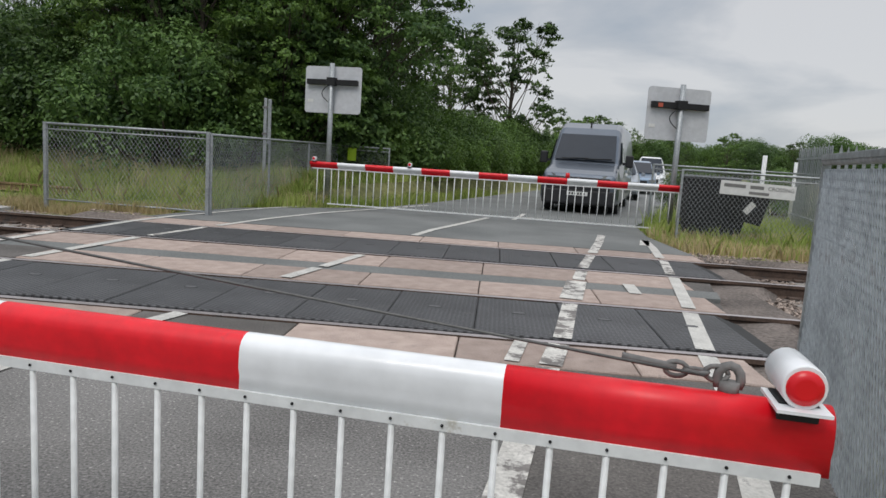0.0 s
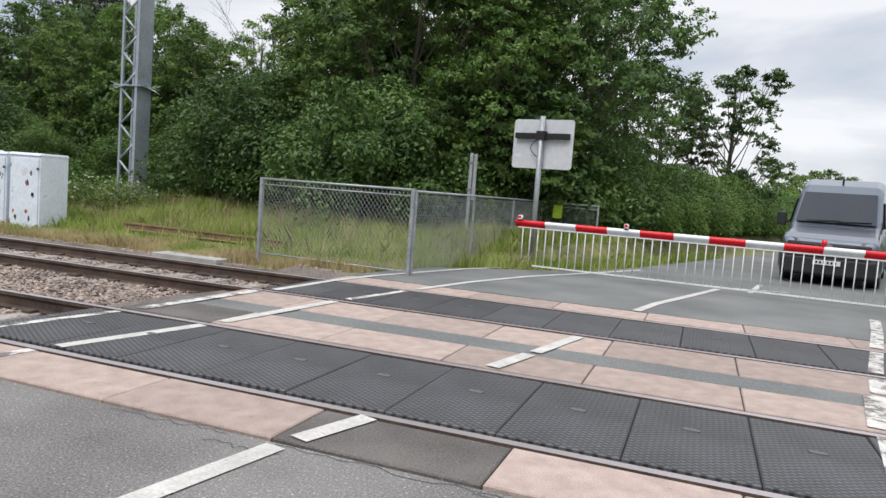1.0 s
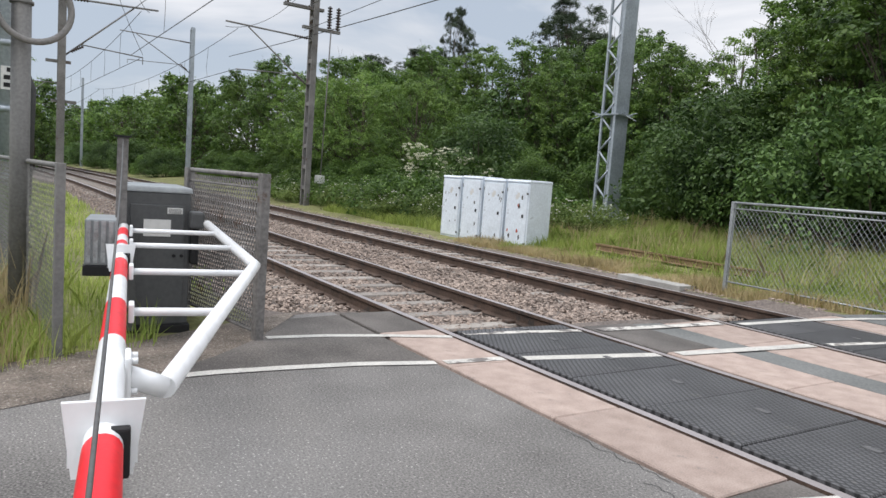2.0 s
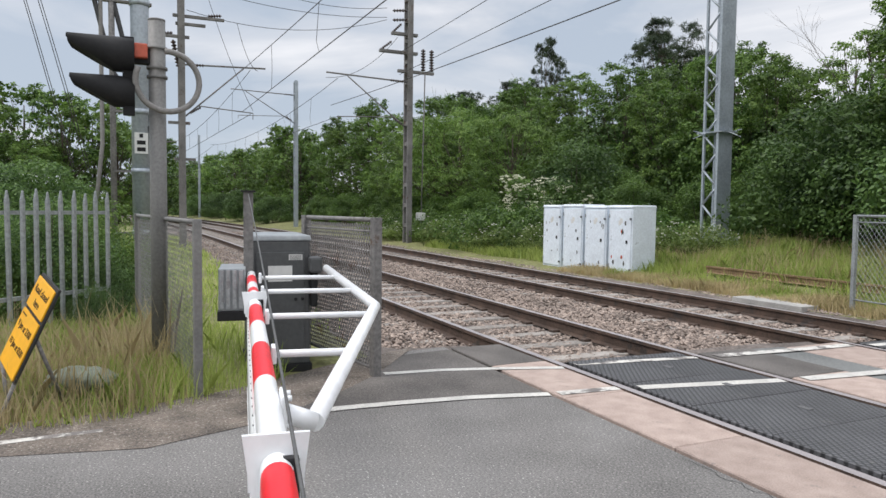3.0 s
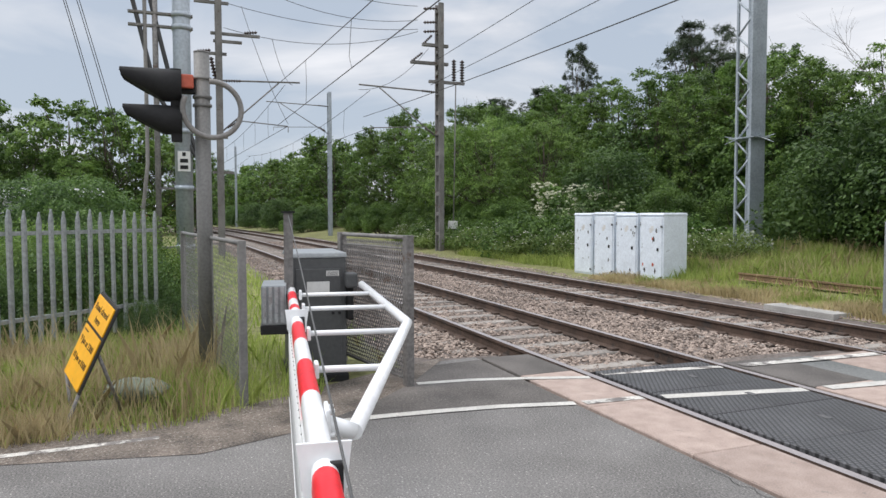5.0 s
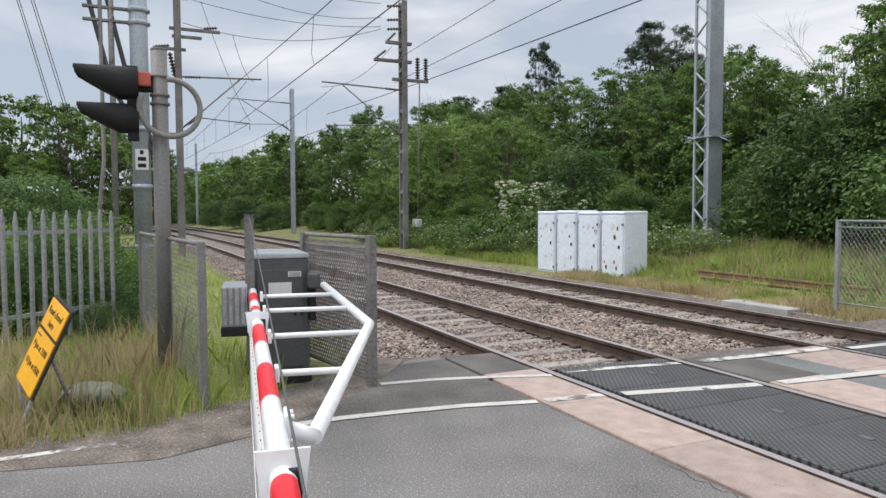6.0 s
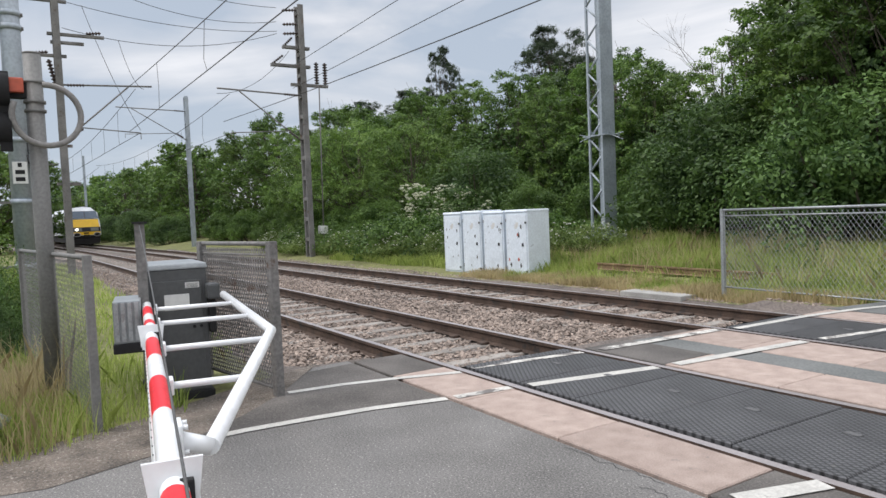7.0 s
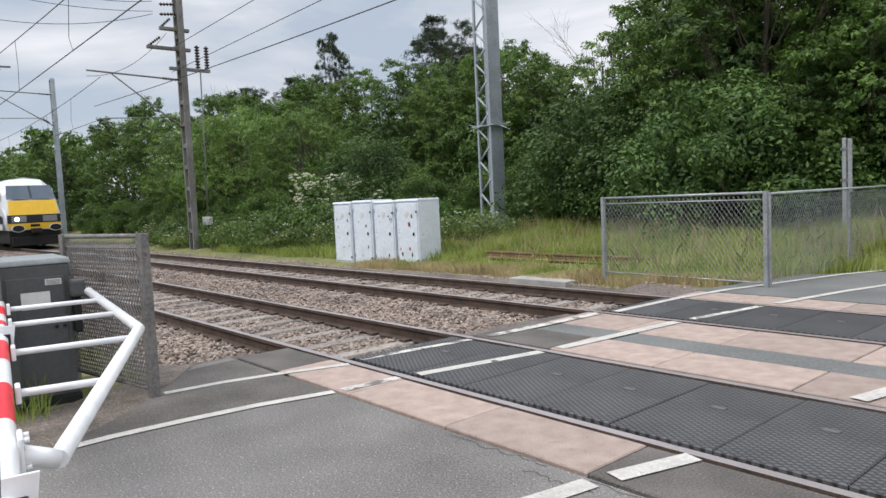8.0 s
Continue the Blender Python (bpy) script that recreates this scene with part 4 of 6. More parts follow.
fence("mesh_fence", (-5.96, 3.33), (-7.38, 3.06), 1.36, "weathered steel mesh guard panel beside the barrier machine", 1, wire=0.0115, cell=(0.045, 0.075), rails=2, mat=STEEL_OLD, post=0.075)
fence("mesh_fence", (-5.82, 1.88), (-9.4, 1.50), 1.34, "chain link fence between two grey posts in the verge", 1, wire=0.0032, cell=(0.06, 0.085), mat=POST_GREY, post=0.06)
rf = fence("mesh_fence", (1.93, 4.0), (1.17, 1.05), 1.41, "galvanised expanded mesh guard fence beside the road", 1, wire=0.0085, cell=(0.040, 0.085), rails=1, post=0.03)
part("top_strip", Geo().box(0, -0.025, 1.395, 3.05, 0.025, 1.425, bevel=0.003), STEEL, rf)
fence("mesh_fence", (3.55, 13.2), (8.5, 13.0), 1.32, "galvanised chain link fence in front of the barrier machine", 2, wire=0.0050, cell=(0.08, 0.105), rails=2, posts=(True, True))
fence("mesh_fence", (3.75, 16.6), (8.5, 17.5), 1.4, "galvanised chain link fence behind the barrier machine", 2, wire=0.0050, cell=(0.08, 0.105), rails=2)
fence("mesh_fence", (8.5, 13.0), (8.5, 17.5), 1.5, "galvanised chain link fence along the track verge", 2, wire=0.0050, cell=(0.08, 0.105), rails=2)

nb = thing("name_board", pose(4.88, 13.13, 1.02, 0, 2, -1), "white crossing name board fixed on the wire fence", "sign")
part("board", Geo().box(-0.66, -0.02, -0.125, 0.66, 0.0, 0.125, bevel=0.004), LABEL_WHITE, nb)
for a, b in ((-0.60, -0.22), (-0.14, 0.10)):
    part("print_bar", Geo().box(a, -0.024, 0.015, b, -0.0205, 0.075), POST_GREY, nb)
part("print_bar", Geo().box(-0.15, -0.024, -0.085, 0.2, -0.0205, -0.035), POST_GREY, nb)
cu = bpy.data.curves.new("word", "FONT")
cu.body, cu.size, cu.align_x, cu.extrude = "CROSSING", 0.095, "LEFT", 0.001
wd = new("word", cu)
wd.data.materials.append(POST_GREY)
wd.parent, wd.matrix_basis = nb, pose(0.17, -0.0235, 0.012, 90, 0, 0)


# ---- palisade fence ----
def palisade(points, label, spacing=0.155, height=1.85):
    th = thing("palisade_fence", pose(points[0][0], points[0][1], 0), label, "fence", "palisade fences")
    o = Vector((points[0][0], points[0][1], 0))
    g = Geo()
    prof = [(-0.034, 0.0), (-0.012, 0.018), (0.012, 0.018), (0.034, 0.0), (0.012, 0.010), (-0.012, 0.010)]
    g.loft([[(x, y, z) for x, y in prof] for z in (0.05, height - 0.12)] , cap=True)
    g.loft([[(x, y, height - 0.12) for x, y in prof], [(x * 0.25, y, height + (0.0)) for x, y in prof]], cap=True)
    pale = g.mesh("pale", STEEL)
    for a, b in zip(points, points[1:]):
        va, vb = Vector((*a, 0)) - o, Vector((*b, 0)) - o
        d = vb - va
        turn = math.degrees(math.atan2(d.y, d.x))
        for z in (0.35, height - 0.28):
            part("rail", Geo().box(0, -0.05, z, d.length, -0.01, z + 0.045), STEEL, th, m=Matrix.Translation(va) @ pose(0, 0, 0, 0, 0, turn))
        n = int(d.length / spacing)
        for i in range(n + 1):
            part("pale", pale, [], th, m=Matrix.Translation(va + d * (i / max(n, 1))) @ pose(0, 0, 0.02 * math.sin(i * 2.3), 0, 0.5 * math.sin(i * 1.7), turn))
    return th


palisade([(-10.2, 1.16), (-8.9, -0.29), (-7.0, -2.4)], "grey galvanised palisade fence overgrown by shrubs", height=1.60)
palisade([(7.6, 18.2), (7.05, 15.3), (11.5, 14.8)], "grey galvanised palisade fence beyond the crossing", height=2.0)


# ---- signal by the road ----
sg = thing("road_signal", pose(-7.32, 1.67, 0), "black road traffic signal seen side-on, unlit, on a grey post", "traffic signal")
part("post", Geo().tube([(0, 0, -0.1), (0, 0, 3.12)], 0.074, 16), POST_GREY, sg, "grey painted post")
part("cap", Geo().tube([(0, 0, 3.12), (0, 0, 3.135)], 0.076, 16), POST_GREY, sg)
head = part("backboard", Geo().box(-0.03, -0.29, 2.25, 0.05, -0.19, 2.95, bevel=0.01), BLACK, sg, "black backboard seen edge-on")
def hood(z, r, ln):
    g = Geo()
    n = 18
    rings = []
    for yy, cut in ((-0.19, 0.0), (-0.36, 0.0), (-0.37 - ln, 1.0)):
        ring = []
        for k in range(n):
            a = 2 * math.pi * k / n
            zz = z + r * math.sin(a) * (0.97 if cut else 1.0)
            y2 = yy + cut * ln * 0.72 * max(0.0, 0.45 - math.sin(a))
            ring.append((r * math.cos(a), y2, zz))
        rings.append(ring)
    g.loft(rings, smooth=True)
    return g
part("hood", hood(2.79, 0.155, 0.36), BLACK, sg, "black lamp hood")
part("hood", hood(2.46, 0.140, 0.34), BLACK, sg, "black lamp hood")
part("bracket", Geo().box(-0.05, -0.26, 2.72, 0.05, -0.06, 2.86, bevel=0.01), BLACK, sg)
part("junction_box", Geo().box(-0.06, -0.20, 2.76, 0.11, -0.08, 2.89, bevel=0.015), RED_PLASTIC, sg, "faded red junction box")
for z in (2.86, 2.68, 2.6):
    part("clamp", Geo().tube([(0, 0, z), (0, 0, z + 0.025)], 0.09, 16), POST_GREY, sg)
g = Geo()
g.tube([(0.11, 0.085 + 0.27 * math.cos(a), 2.565 + 0.27 * math.sin(a)) for a in (radians(95 - 300 * k / 28) for k in range(29))], 0.027, 10)
part("conduit", g, CONDUIT, sg, "looped grey conduit")

# yellow notice leaning on its frame
yn = thing("yellow_notice", pose(0, 0, 0), "yellow temporary notice tilted on a dark metal frame in the grass", "sign")
yn.matrix_basis = Matrix.Translation((-5.85, 0.773, 0.597)) @ Matrix(((0.941, -0.335, 0.047), (0.287, 0.865, 0.411), (-0.178, -0.373, 0.911))).to_4x4()
part("panel", Geo().box(-0.224, -0.012, 0.105, 0.224, 0.0, 0.322, bevel=0.004), YELLOW_SIGN, yn, "yellow panel with dark print")
part("panel", Geo().box(-0.224, -0.012, -0.322, 0.224, 0.0, 0.08, bevel=0.004), YELLOW_SIGN, yn, "yellow panel with dark print")
part("frame", Geo().box(-0.240, 0.002, -0.335, 0.240, 0.022, 0.345, bevel=0.004), RUBBER, yn, "dark metal frame")


def notice_line(words, z, size):
    cv = bpy.data.curves.new("print", "FONT")
    cv.body, cv.size, cv.align_x, cv.extrude = words, size, "CENTER", 0.0008
    ob = new("print", cv)
    ob.data.materials.append(BLACK)
    ob.parent, ob.matrix_basis = yn, pose(0, -0.0135, z, 90, 0, 0)


notice_line("Road closed", 0.222, 0.072)
notice_line("here", 0.140, 0.072)
notice_line("9 Jun at 2300", -0.045, 0.068)
notice_line("10 Jun at 0500", -0.175, 0.066)
part("print_bar", Geo().box(-0.19, -0.0145, 0.045, -0.08, -0.0125, 0.053), BLACK, yn)


def frame_leg(a, b):
    """A leg between two places in the world, in the notice's space."""
    inv = yn.matrix_basis.inverted()
    part("leg", Geo().tube([inv @ Vector(a), inv @ Vector(b)], 0.014, 8), STEEL_OLD, yn)


low_l, low_r, back = (yn.matrix_basis @ Vector(v) for v in ((-0.225, 0.012, -0.33), (0.225, 0.012, -0.33), (0.22, 0.02, -0.02)))
frame_leg(low_l, (-6.02, 0.62, -0.04))
frame_leg(low_r, (-5.64, 0.60, -0.04))
frame_leg(back, (-6.02, 0.98, -0.04))
sb = Geo()
bm = bmesh.new()
bmesh.ops.create_icosphere(bm, subdivisions=3, radius=1)
for p in bm.verts:
    k = 1 + 0.25 * noise.noise(p.co * 2.2)
    p.co = Vector((p.co.x * 0.27 * k, p.co.y * 0.16 * k, p.co.z * 0.10 * k))
sb.bm(bm, smooth=True)
tagged(part("sandbag", sb, material("sandbag_cloth", (0.16, 0.18, 0.14), 0.9, var=0.3, fine=60, coarse=6, bump=0.6), m=pose(-6.30, 1.06, 0.10, 0, 0, 60)), "pale green sandbag slumped in the grass", "sandbag")

# ---- equipment cabinets ----
chip = material("bare_patch", (0.06, 0.055, 0.05), 0.8, var=0.3, bump=0.1)
rnd = random.Random(8)
for i in range(4):
    x = -17.65 + i * 0.985
    c = thing("equipment_cabinet", pose(x + 0.5, 12.45 + 0.02 * i, -0.22, 0, 0, 1.5), "white painted lineside cabinet with chipped paint", "cabinet", "lineside cabinets")
    hgt = 1.74 + 0.02 * math.sin(i * 2)
    part("body", Geo().box(-0.44, -0.10, 0.06, 0.44, 0.62, hgt, bevel=0.015), CABINET_WHITE, c)
    part("lid", Geo().box(-0.452, -0.135, hgt, 0.452, 0.64, hgt + 0.06, bevel=0.018, top=(0.97, 0.93)), CABINET_WHITE, c, "overhanging lid")
    part("plinth", Geo().box(-0.43, -0.09, -0.15, 0.43, 0.60, 0.06), CONCRETE_GREY, c, "concrete plinth")
    d = part("door", Geo().box(-0.40, -0.125, 0.12, 0.40, -0.10, hgt - 0.05, bevel=0.008), CABINET_WHITE, c)
    part("handle", Geo().box(0.24, -0.15, 0.86, 0.29, -0.125, 0.94, bevel=0.006), BLACK, d, "black handle")
    for hz in (0.25, hgt - 0.25):
        part("hinge", Geo().tube([(-0.39, -0.13, hz), (-0.39, -0.13, hz + 0.09)], 0.014, 8), STEEL, d)
    for lx in (-0.05, 0.0):
        part("notice", Geo().box(lx, -0.1285, 1.36 + lx, lx + 0.10, -0.1255, 1.47 + lx), LABEL_WHITE, d, "small white notice")
    for hz in (0.2, hgt - 0.3):
        part("catch", Geo().box(0.36, -0.14, hz, 0.42, -0.12, hz + 0.05, bevel=0.004), MACHINE_GREY, d, "small dark catch")
    for k in range((7, 4, 7, 8)[i]):
        px, pz = rnd.uniform(-0.34, 0.36), rnd.choice((rnd.uniform(0.25, 0.8), rnd.uniform(0.95, 1.5)))
        n = rnd.randint(6, 9)
        r = rnd.uniform(0.02, 0.06)
        g = Geo()
        g.face([(px + r * rnd.uniform(0.4, 1) * math.cos(2 * math.pi * q / n), -0.1255, pz + 1.5 * r * rnd.uniform(0.4, 1.2) * math.sin(2 * math.pi * q / n)) for q in range(n)])
        part("paint_chip", g, chip if k % 3 else (RED_PLASTIC if i == 3 else STEEL), d)

# concrete slab by the track and the stub of an old siding
tagged(part("concrete_pad", Geo().box(-9.75, 11.45, -0.3, -8.3, 11.95, -0.10, bevel=0.01), CONCRETE_GREY), "pale concrete trough lid by the track", "concrete slab", kind="structure")
old = thing("old_rail", pose(0, 0, 0.02), "rusty disused rail lying in the grass", "rail")
part("rail", Geo().loft([rail_profile(0, 0.05, 0.0), rail_profile(0, 0.05, 4.6)]), material("old_rust", (0.20, 0.135, 0.075), 0.9, var=0.4, fine=30, coarse=3, bump=0.4), old, m=pose(-12.5, 13.55, 0.13, 0, 0.6, 2.5))

# ---- overhead line masts ----
def lattice_mast(x, y, z, h, turn):
    th = thing("lattice_mast", pose(x, y, z, 0, 0, turn), "new galvanised lattice steel overhead line mast on a bolted base", "mast")
    w, d = 0.27, 0.27
    part("column", Geo().box(w - 0.05, -d - 0.02, 0.1, w + 0.05, d + 0.02, h, bevel=0.008), STEEL_NEW, th)
    for yy in (-d, d - 0.07):
        part("column", Geo().box(-w - 0.03, yy, 0.1, -w + 0.04, yy + 0.07, h, bevel=0.006), STEEL_NEW, th)
    n = int(h / 0.52)
    for yy in (-d + 0.03, d - 0.03):
        for i in range(n):
            z0, z1 = 0.15 + i * 0.52, 0.15 + (i + 1) * 0.52
            a, b = (-w, w) if i % 2 == 0 else (w, -w)
            part("lattice_bar", Geo().tube([(a, yy, z0), (b, yy, z1)], 0.032, 6), STEEL_NEW, th)
    part("base_plate", Geo().box(-0.62, -0.42, 0.0, 0.62, 0.42, 0.10, bevel=0.01), STEEL_NEW, th)
    for sx in (-0.52, 0.52):
        part("gusset", Geo().box(sx - 0.08, -0.38, 0.1, sx + 0.08, 0.38, 0.22, bevel=0.01), STEEL_NEW, th)
    part("footing", Geo().box(-0.45, -0.35, -0.7, 0.45, 0.35, 0.0), CONCRETE_GREY, th, "concrete footing")
    for k in range(14):
        a = 2 * math.pi * k / 14
        part("anti_climb_spike", Geo().tube([(0.42 * math.cos(a), 0.33 * math.sin(a), 3.35), (0.75 * math.cos(a), 0.62 * math.sin(a), 3.22 + 0.2 * (k % 2))], 0.012, 5), STEEL_NEW, th)
    part("spike_band", Geo().box(-0.47, -0.34, 3.33, 0.47, 0.34, 3.37), STEEL_NEW, th)
    return th


lattice_mast(-16.33, 17.6, 0.46, 11.5, 3)


def insulator(g, p, q, r=0.06, n=6):
    p, q = Vector(p), Vector(q)
    d = (q - p).normalized()
    side = d.cross(Vector((1, 0, 0)))
    side.normalize()
    other = d.cross(side)
    rings = []
    for k in range(4 * n + 1):
        c, rr = p.lerp(q, k / (4 * n)), r * (0.45, 1.0, 1.0, 0.45)[k % 4]
        rings.append([c + (side * math.cos(a) + other * math.sin(a)) * rr for a in (2 * math.pi * j / 8 for j in range(8))])
    g.loft(rings)


def channel_mast(x, y, h, label, arms, w=0.22, mat=STEEL_OLD):
    """A mast of two steel channels with battens; arms: heights of side brackets."""
    th = thing("overhead_mast", pose(x, y, 0), label, "mast", "overhead line masts")
    for s in (-1, 1):
        part("column", Geo().box(s * w - 0.045, -0.12, -0.3, s * w + 0.045, 0.12, h, bevel=0.008), mat, th)
    k = 0.6
    while k < h:
        part("batten", Geo().box(-w, -0.10, k, w, 0.10, k + 0.16), mat, th)
        k += 0.9
    return th


def cantilever(th, side, z, reach, ins_mat=INSULATOR):
    part("arm", Geo().tube([(0, 0, z), (0, side * (reach + 0.6), z + 0.12)], 0.035, 8), STEEL_OLD, th)
    part("brace", Geo().tube([(0, 0, z - 2.1), (0, side * reach * 0.9, z + 0.05)], 0.03, 8), STEEL_OLD, th)
    part("steady_arm", Geo().tube([(0, side * 0.6, z - 1.55), (0, side * (reach + 0.1), z - 1.7)], 0.022, 8), STEEL_OLD, th)
    part("drop_bar", Geo().tube([(0, side * (reach + 0.1), z - 1.7), (0, side * (reach + 0.1), z - 1.95)], 0.015, 6), STEEL_OLD, th)
    for p, q in (((0, side * 0.25, z), (0, side * 0.85, z + 0.03)), ((0, side * 0.3, z - 1.85), (0, side * 0.7, z - 1.6))):
        g = Geo()
        insulator(g, p, q)
        part("insulator", g, INSULATOR, th, "brown ribbed insulator")


m1 = channel_mast(-29.5, 12.72, 10.9, "weathered steel overhead line mast with switch insulators", ())
cantilever(m1, -1, 7.0, 3.1)
for z in (9.0, 8.2):
    part("cross_arm", Geo().box(-0.1, -1.35 if z < 8.5 else -0.8, z, 0.1, 0.4, z + 0.12), STEEL_OLD, m1)
    g = Geo()
    insulator(g, (0, -1.3 if z < 8.5 else -0.75, z + 0.1), (0, -0.8 if z < 8.5 else -0.35, z + 0.5))
    part("insulator", g, INSULATOR, m1)
for q in (0.6, 1.0):
    g = Geo()
    insulator(g, (0, q + 0.1, 7.55), (0, q + 0.1, 8.5), 0.11, 8)
    part("insulator", g, INSULATOR, m1, "dark upright switch insulator")
part("bracket", Geo().box(-0.08, -0.5, 7.4, 0.08, 1.2, 7.52), STEEL_OLD, m1)
for z in (10.7, 10.1, 9.7):
    g = Geo()
    insulator(g, (0, -0.1, z), (0, -0.75, z - 0.08), 0.07, 5)
    part("insulator", g, INSULATOR, m1)
part("operating_rod", Geo().tube([(0.1, 0.75, 7.4), (0.1, 0.62, 0.6)], 0.03, 6), STEEL_OLD, m1)
part("switch_box", Geo().box(-0.1, 0.45, 0.9, 0.2, 0.8, 1.25, bevel=0.02), LABEL_WHITE, m1)

m2 = channel_mast(-52, 12.6, 10.6, "slim pale steel overhead line mast by the far track", (), mat=STEEL_NEW)
cantilever(m2, -1, 9.6, 4.0)
m3 = channel_mast(-29.5, 3.30, 12.5, "dark weathered overhead line mast with cross arms", ())
cantilever(m3, 1, 6.9, 2.6)
for z, a, b in ((9.9, -0.9, 0.4), (8.7, -0.3, 1.6), (8.4, -0.2, 0.9), (10.6, -1.0, 0.3), (7.9, -0.9, 0.3), (4.6, -0.5, 0.3), (3.2, -0.3, 0.5)):
    part("cross_arm", Geo().box(-0.07, a, z, 0.07, b, z + 0.10), STEEL_OLD, m3)
for z, yy in ((9.95, -0.8), (8.8, 1.0), (7.95, -0.8), (10.7, -0.9)):
    g = Geo()
    insulator(g, (0, yy, z + 0.05), (0, yy + 0.5, z + 0.12), 0.07, 5)
    part("insulator", g, INSULATOR, m3)
g = Geo()
insulator(g, (0, -0.1, 6.8), (0, -0.3, 7.8), 0.1, 8)
part("insulator", g, INSULATOR, m3, "dark upright insulator")
m4 = channel_mast(-66, 2.0, 10.5, "distant overhead line mast beyond the shrubs", ())
cantilever(m4, 1, 6.9, 2.6)
m5 = channel_mast(-96, 9.6, 10.5, "distant overhead line mast by the far track", (), mat=STEEL_NEW)
cantilever(m5, -1, 6.9, 3.4)

# tubular pole with bands and a signal structure beside it
tpole = thing("tubular_mast", pose(-14.0, 1.62, 0), "grey tubular steel mast with clamps and a white number plate", "mast", "overhead line masts")
part("pole", Geo().tube([(0, 0, -0.2), (0, 0, 9.2)], 0.155, 20), STEEL_NEW, tpole)
for z in (5.18, 4.95, 3.05, 2.0, 0.9):
    part("band", Geo().tube([(0, 0, z), (0, 0, z + 0.09)], 0.175, 20), STEEL_NEW, tpole)
    part("clamp_bar", Geo().box(-0.05, -0.9 if z > 4 else -0.45, z + 0.02, 0.05, 0.2, z + 0.06), STEEL_OLD, tpole)
part("number_plate", Geo().box(0.16, -0.11, 2.35, 0.17, 0.11, 2.72), LABEL_WHITE, tpole, "white plate with dark marks")
for k, z in enumerate((2.63, 2.51, 2.39)):
    part("print_bar", Geo().box(0.1705, -0.03 if k == 0 else -0.07, z, 0.1725, 0.03 if k == 0 else 0.07, z + 0.07), BLACK, tpole)
part("cable_run", Geo().tube([(0.0, -0.45, -0.1), (0.0, -0.45, 6.5)], 0.05, 8), STEEL_OLD, tpole)
part("cable_run", Geo().tube([(0.1, -0.9, 0), (0.05, -0.62, 2.5), (0, -0.62, 6.6), (0, -1.2, 8.5)], 0.035, 8), CONDUIT, tpole)
for yy, zz in ((-1.0, 9.0), (-0.7, 9.2)):
    part("feeder_cable", Geo().tube([(0, yy - 0.5, zz), (0, yy + 0.1, 5.8), (0, yy + 0.55, 3.8), (0.1, 0.35, 2.4), (0.1, 0.3, 0.5)], 0.04, 8), CABLE, tpole)

# ---- overhead wires ----
def wire(name, pts, r, label, sag=0.0, n=16):
    a, b = Vector(pts[0]), Vector(pts[1])
    g = Geo()
    g.tube([a.lerp(b, k / n) - Vector((0, 0, sag * 4 * (k / n) * (1 - k / n))) for k in range(n + 1)], r, 5)
    return tagged(part(name, g, WIRE), label, "wire", "overhead wires")


# (start, end, contact heights, contact sag, messenger heights, messenger sag) for each span
for mid_y, spans in ((FAR_MID, ((25, -29.5, 5.2, 5.75, 0.45, None, None, 0), (-29.5, -66, 5.3, 5.3, 0.0, 6.9, 6.9, 0.75), (-66, -100, 5.25, 5.25, 0.0, 6.9, 6.9, 0.75))),
                     (NEAR_MID, ((25, -29.5, 5.15, 5.25, 0.0, 6.0, 6.9, 0.4), (-29.5, -66, 5.15, 5.25, 0.0, 6.9, 6.9, 0.75), (-66, -100, 5.15, 5.25, 0.0, 6.9, 6.9, 0.75)))):
    for xa, xb, ca, cb, cs_, ma, mb, ms_ in spans:
        ya, yb = mid_y + bend(xa) + 0.15, mid_y + bend(xb) - 0.15
        wire("contact_wire", [(xa, ya, ca), (xb, yb, cb)], 0.012, "bare contact wire over the track", cs_)
        if ma is None:
            continue
        wire("messenger_wire", [(xa, ya, ma), (xb, yb, mb)], 0.012, "bare messenger wire over the track", ms_)
        for k in range(1, 9):
            u = k / 9
            x, y = xa + (xb - xa) * u, ya + (yb - ya) * u
            zt, zz = ma + (mb - ma) * u - ms_ * 4 * u * (1 - u), ca + (cb - ca) * u
            loop = 0.35 if k % 2 else 0.0
            g = Geo()
            g.tube([(x, y, zt), (x - loop, y + 0.02, (zt + zz) / 2 - 0.25 * (loop > 0)), (x, y, zz)], 0.007, 4)
            tagged(part("dropper_wire", g, WIRE), "thin dropper hung between the overhead wires", "wire", "overhead wires")
wire("feeder_wire", [(20, 12.3, 7.45), (-29.5, 12.3, 7.3)], 0.012, "bare feeder wire beside the track")
wire("feeder_wire", [(20, 12.3, 8.9), (-29.5, 12.3, 8.25)], 0.012, "bare feeder wire beside the track")
for z0, z1, s in ((10.7, 12.2, 0.5), (10.1, 11.3, 0.7), (9.7, 10.0, 0.35), (9.6, 9.0, 0.6)):
    wire("cross_wire", [(-29.5, 11.7, z0), (-29.5, 3.5, z1)], 0.012, "bare jumper wire slung across the tracks", s)
wire("jumper_wire", [(-29.5, 9.0, 6.9), (-29.5, 12.2, 8.9)], 0.010, "slack jumper wire on the mast", 0.5)
wire("jumper_wire", [(-29.5, 5.4, 8.7), (-29.5, 6.2, 6.9)], 0.010, "slack jumper wire on the mast", 0.4)
wire("jumper_wire", [(-29.5, 4.2, 9.9), (-29.5, 6.0, 5.3)], 0.010, "slack jumper wire on the mast", 0.3)
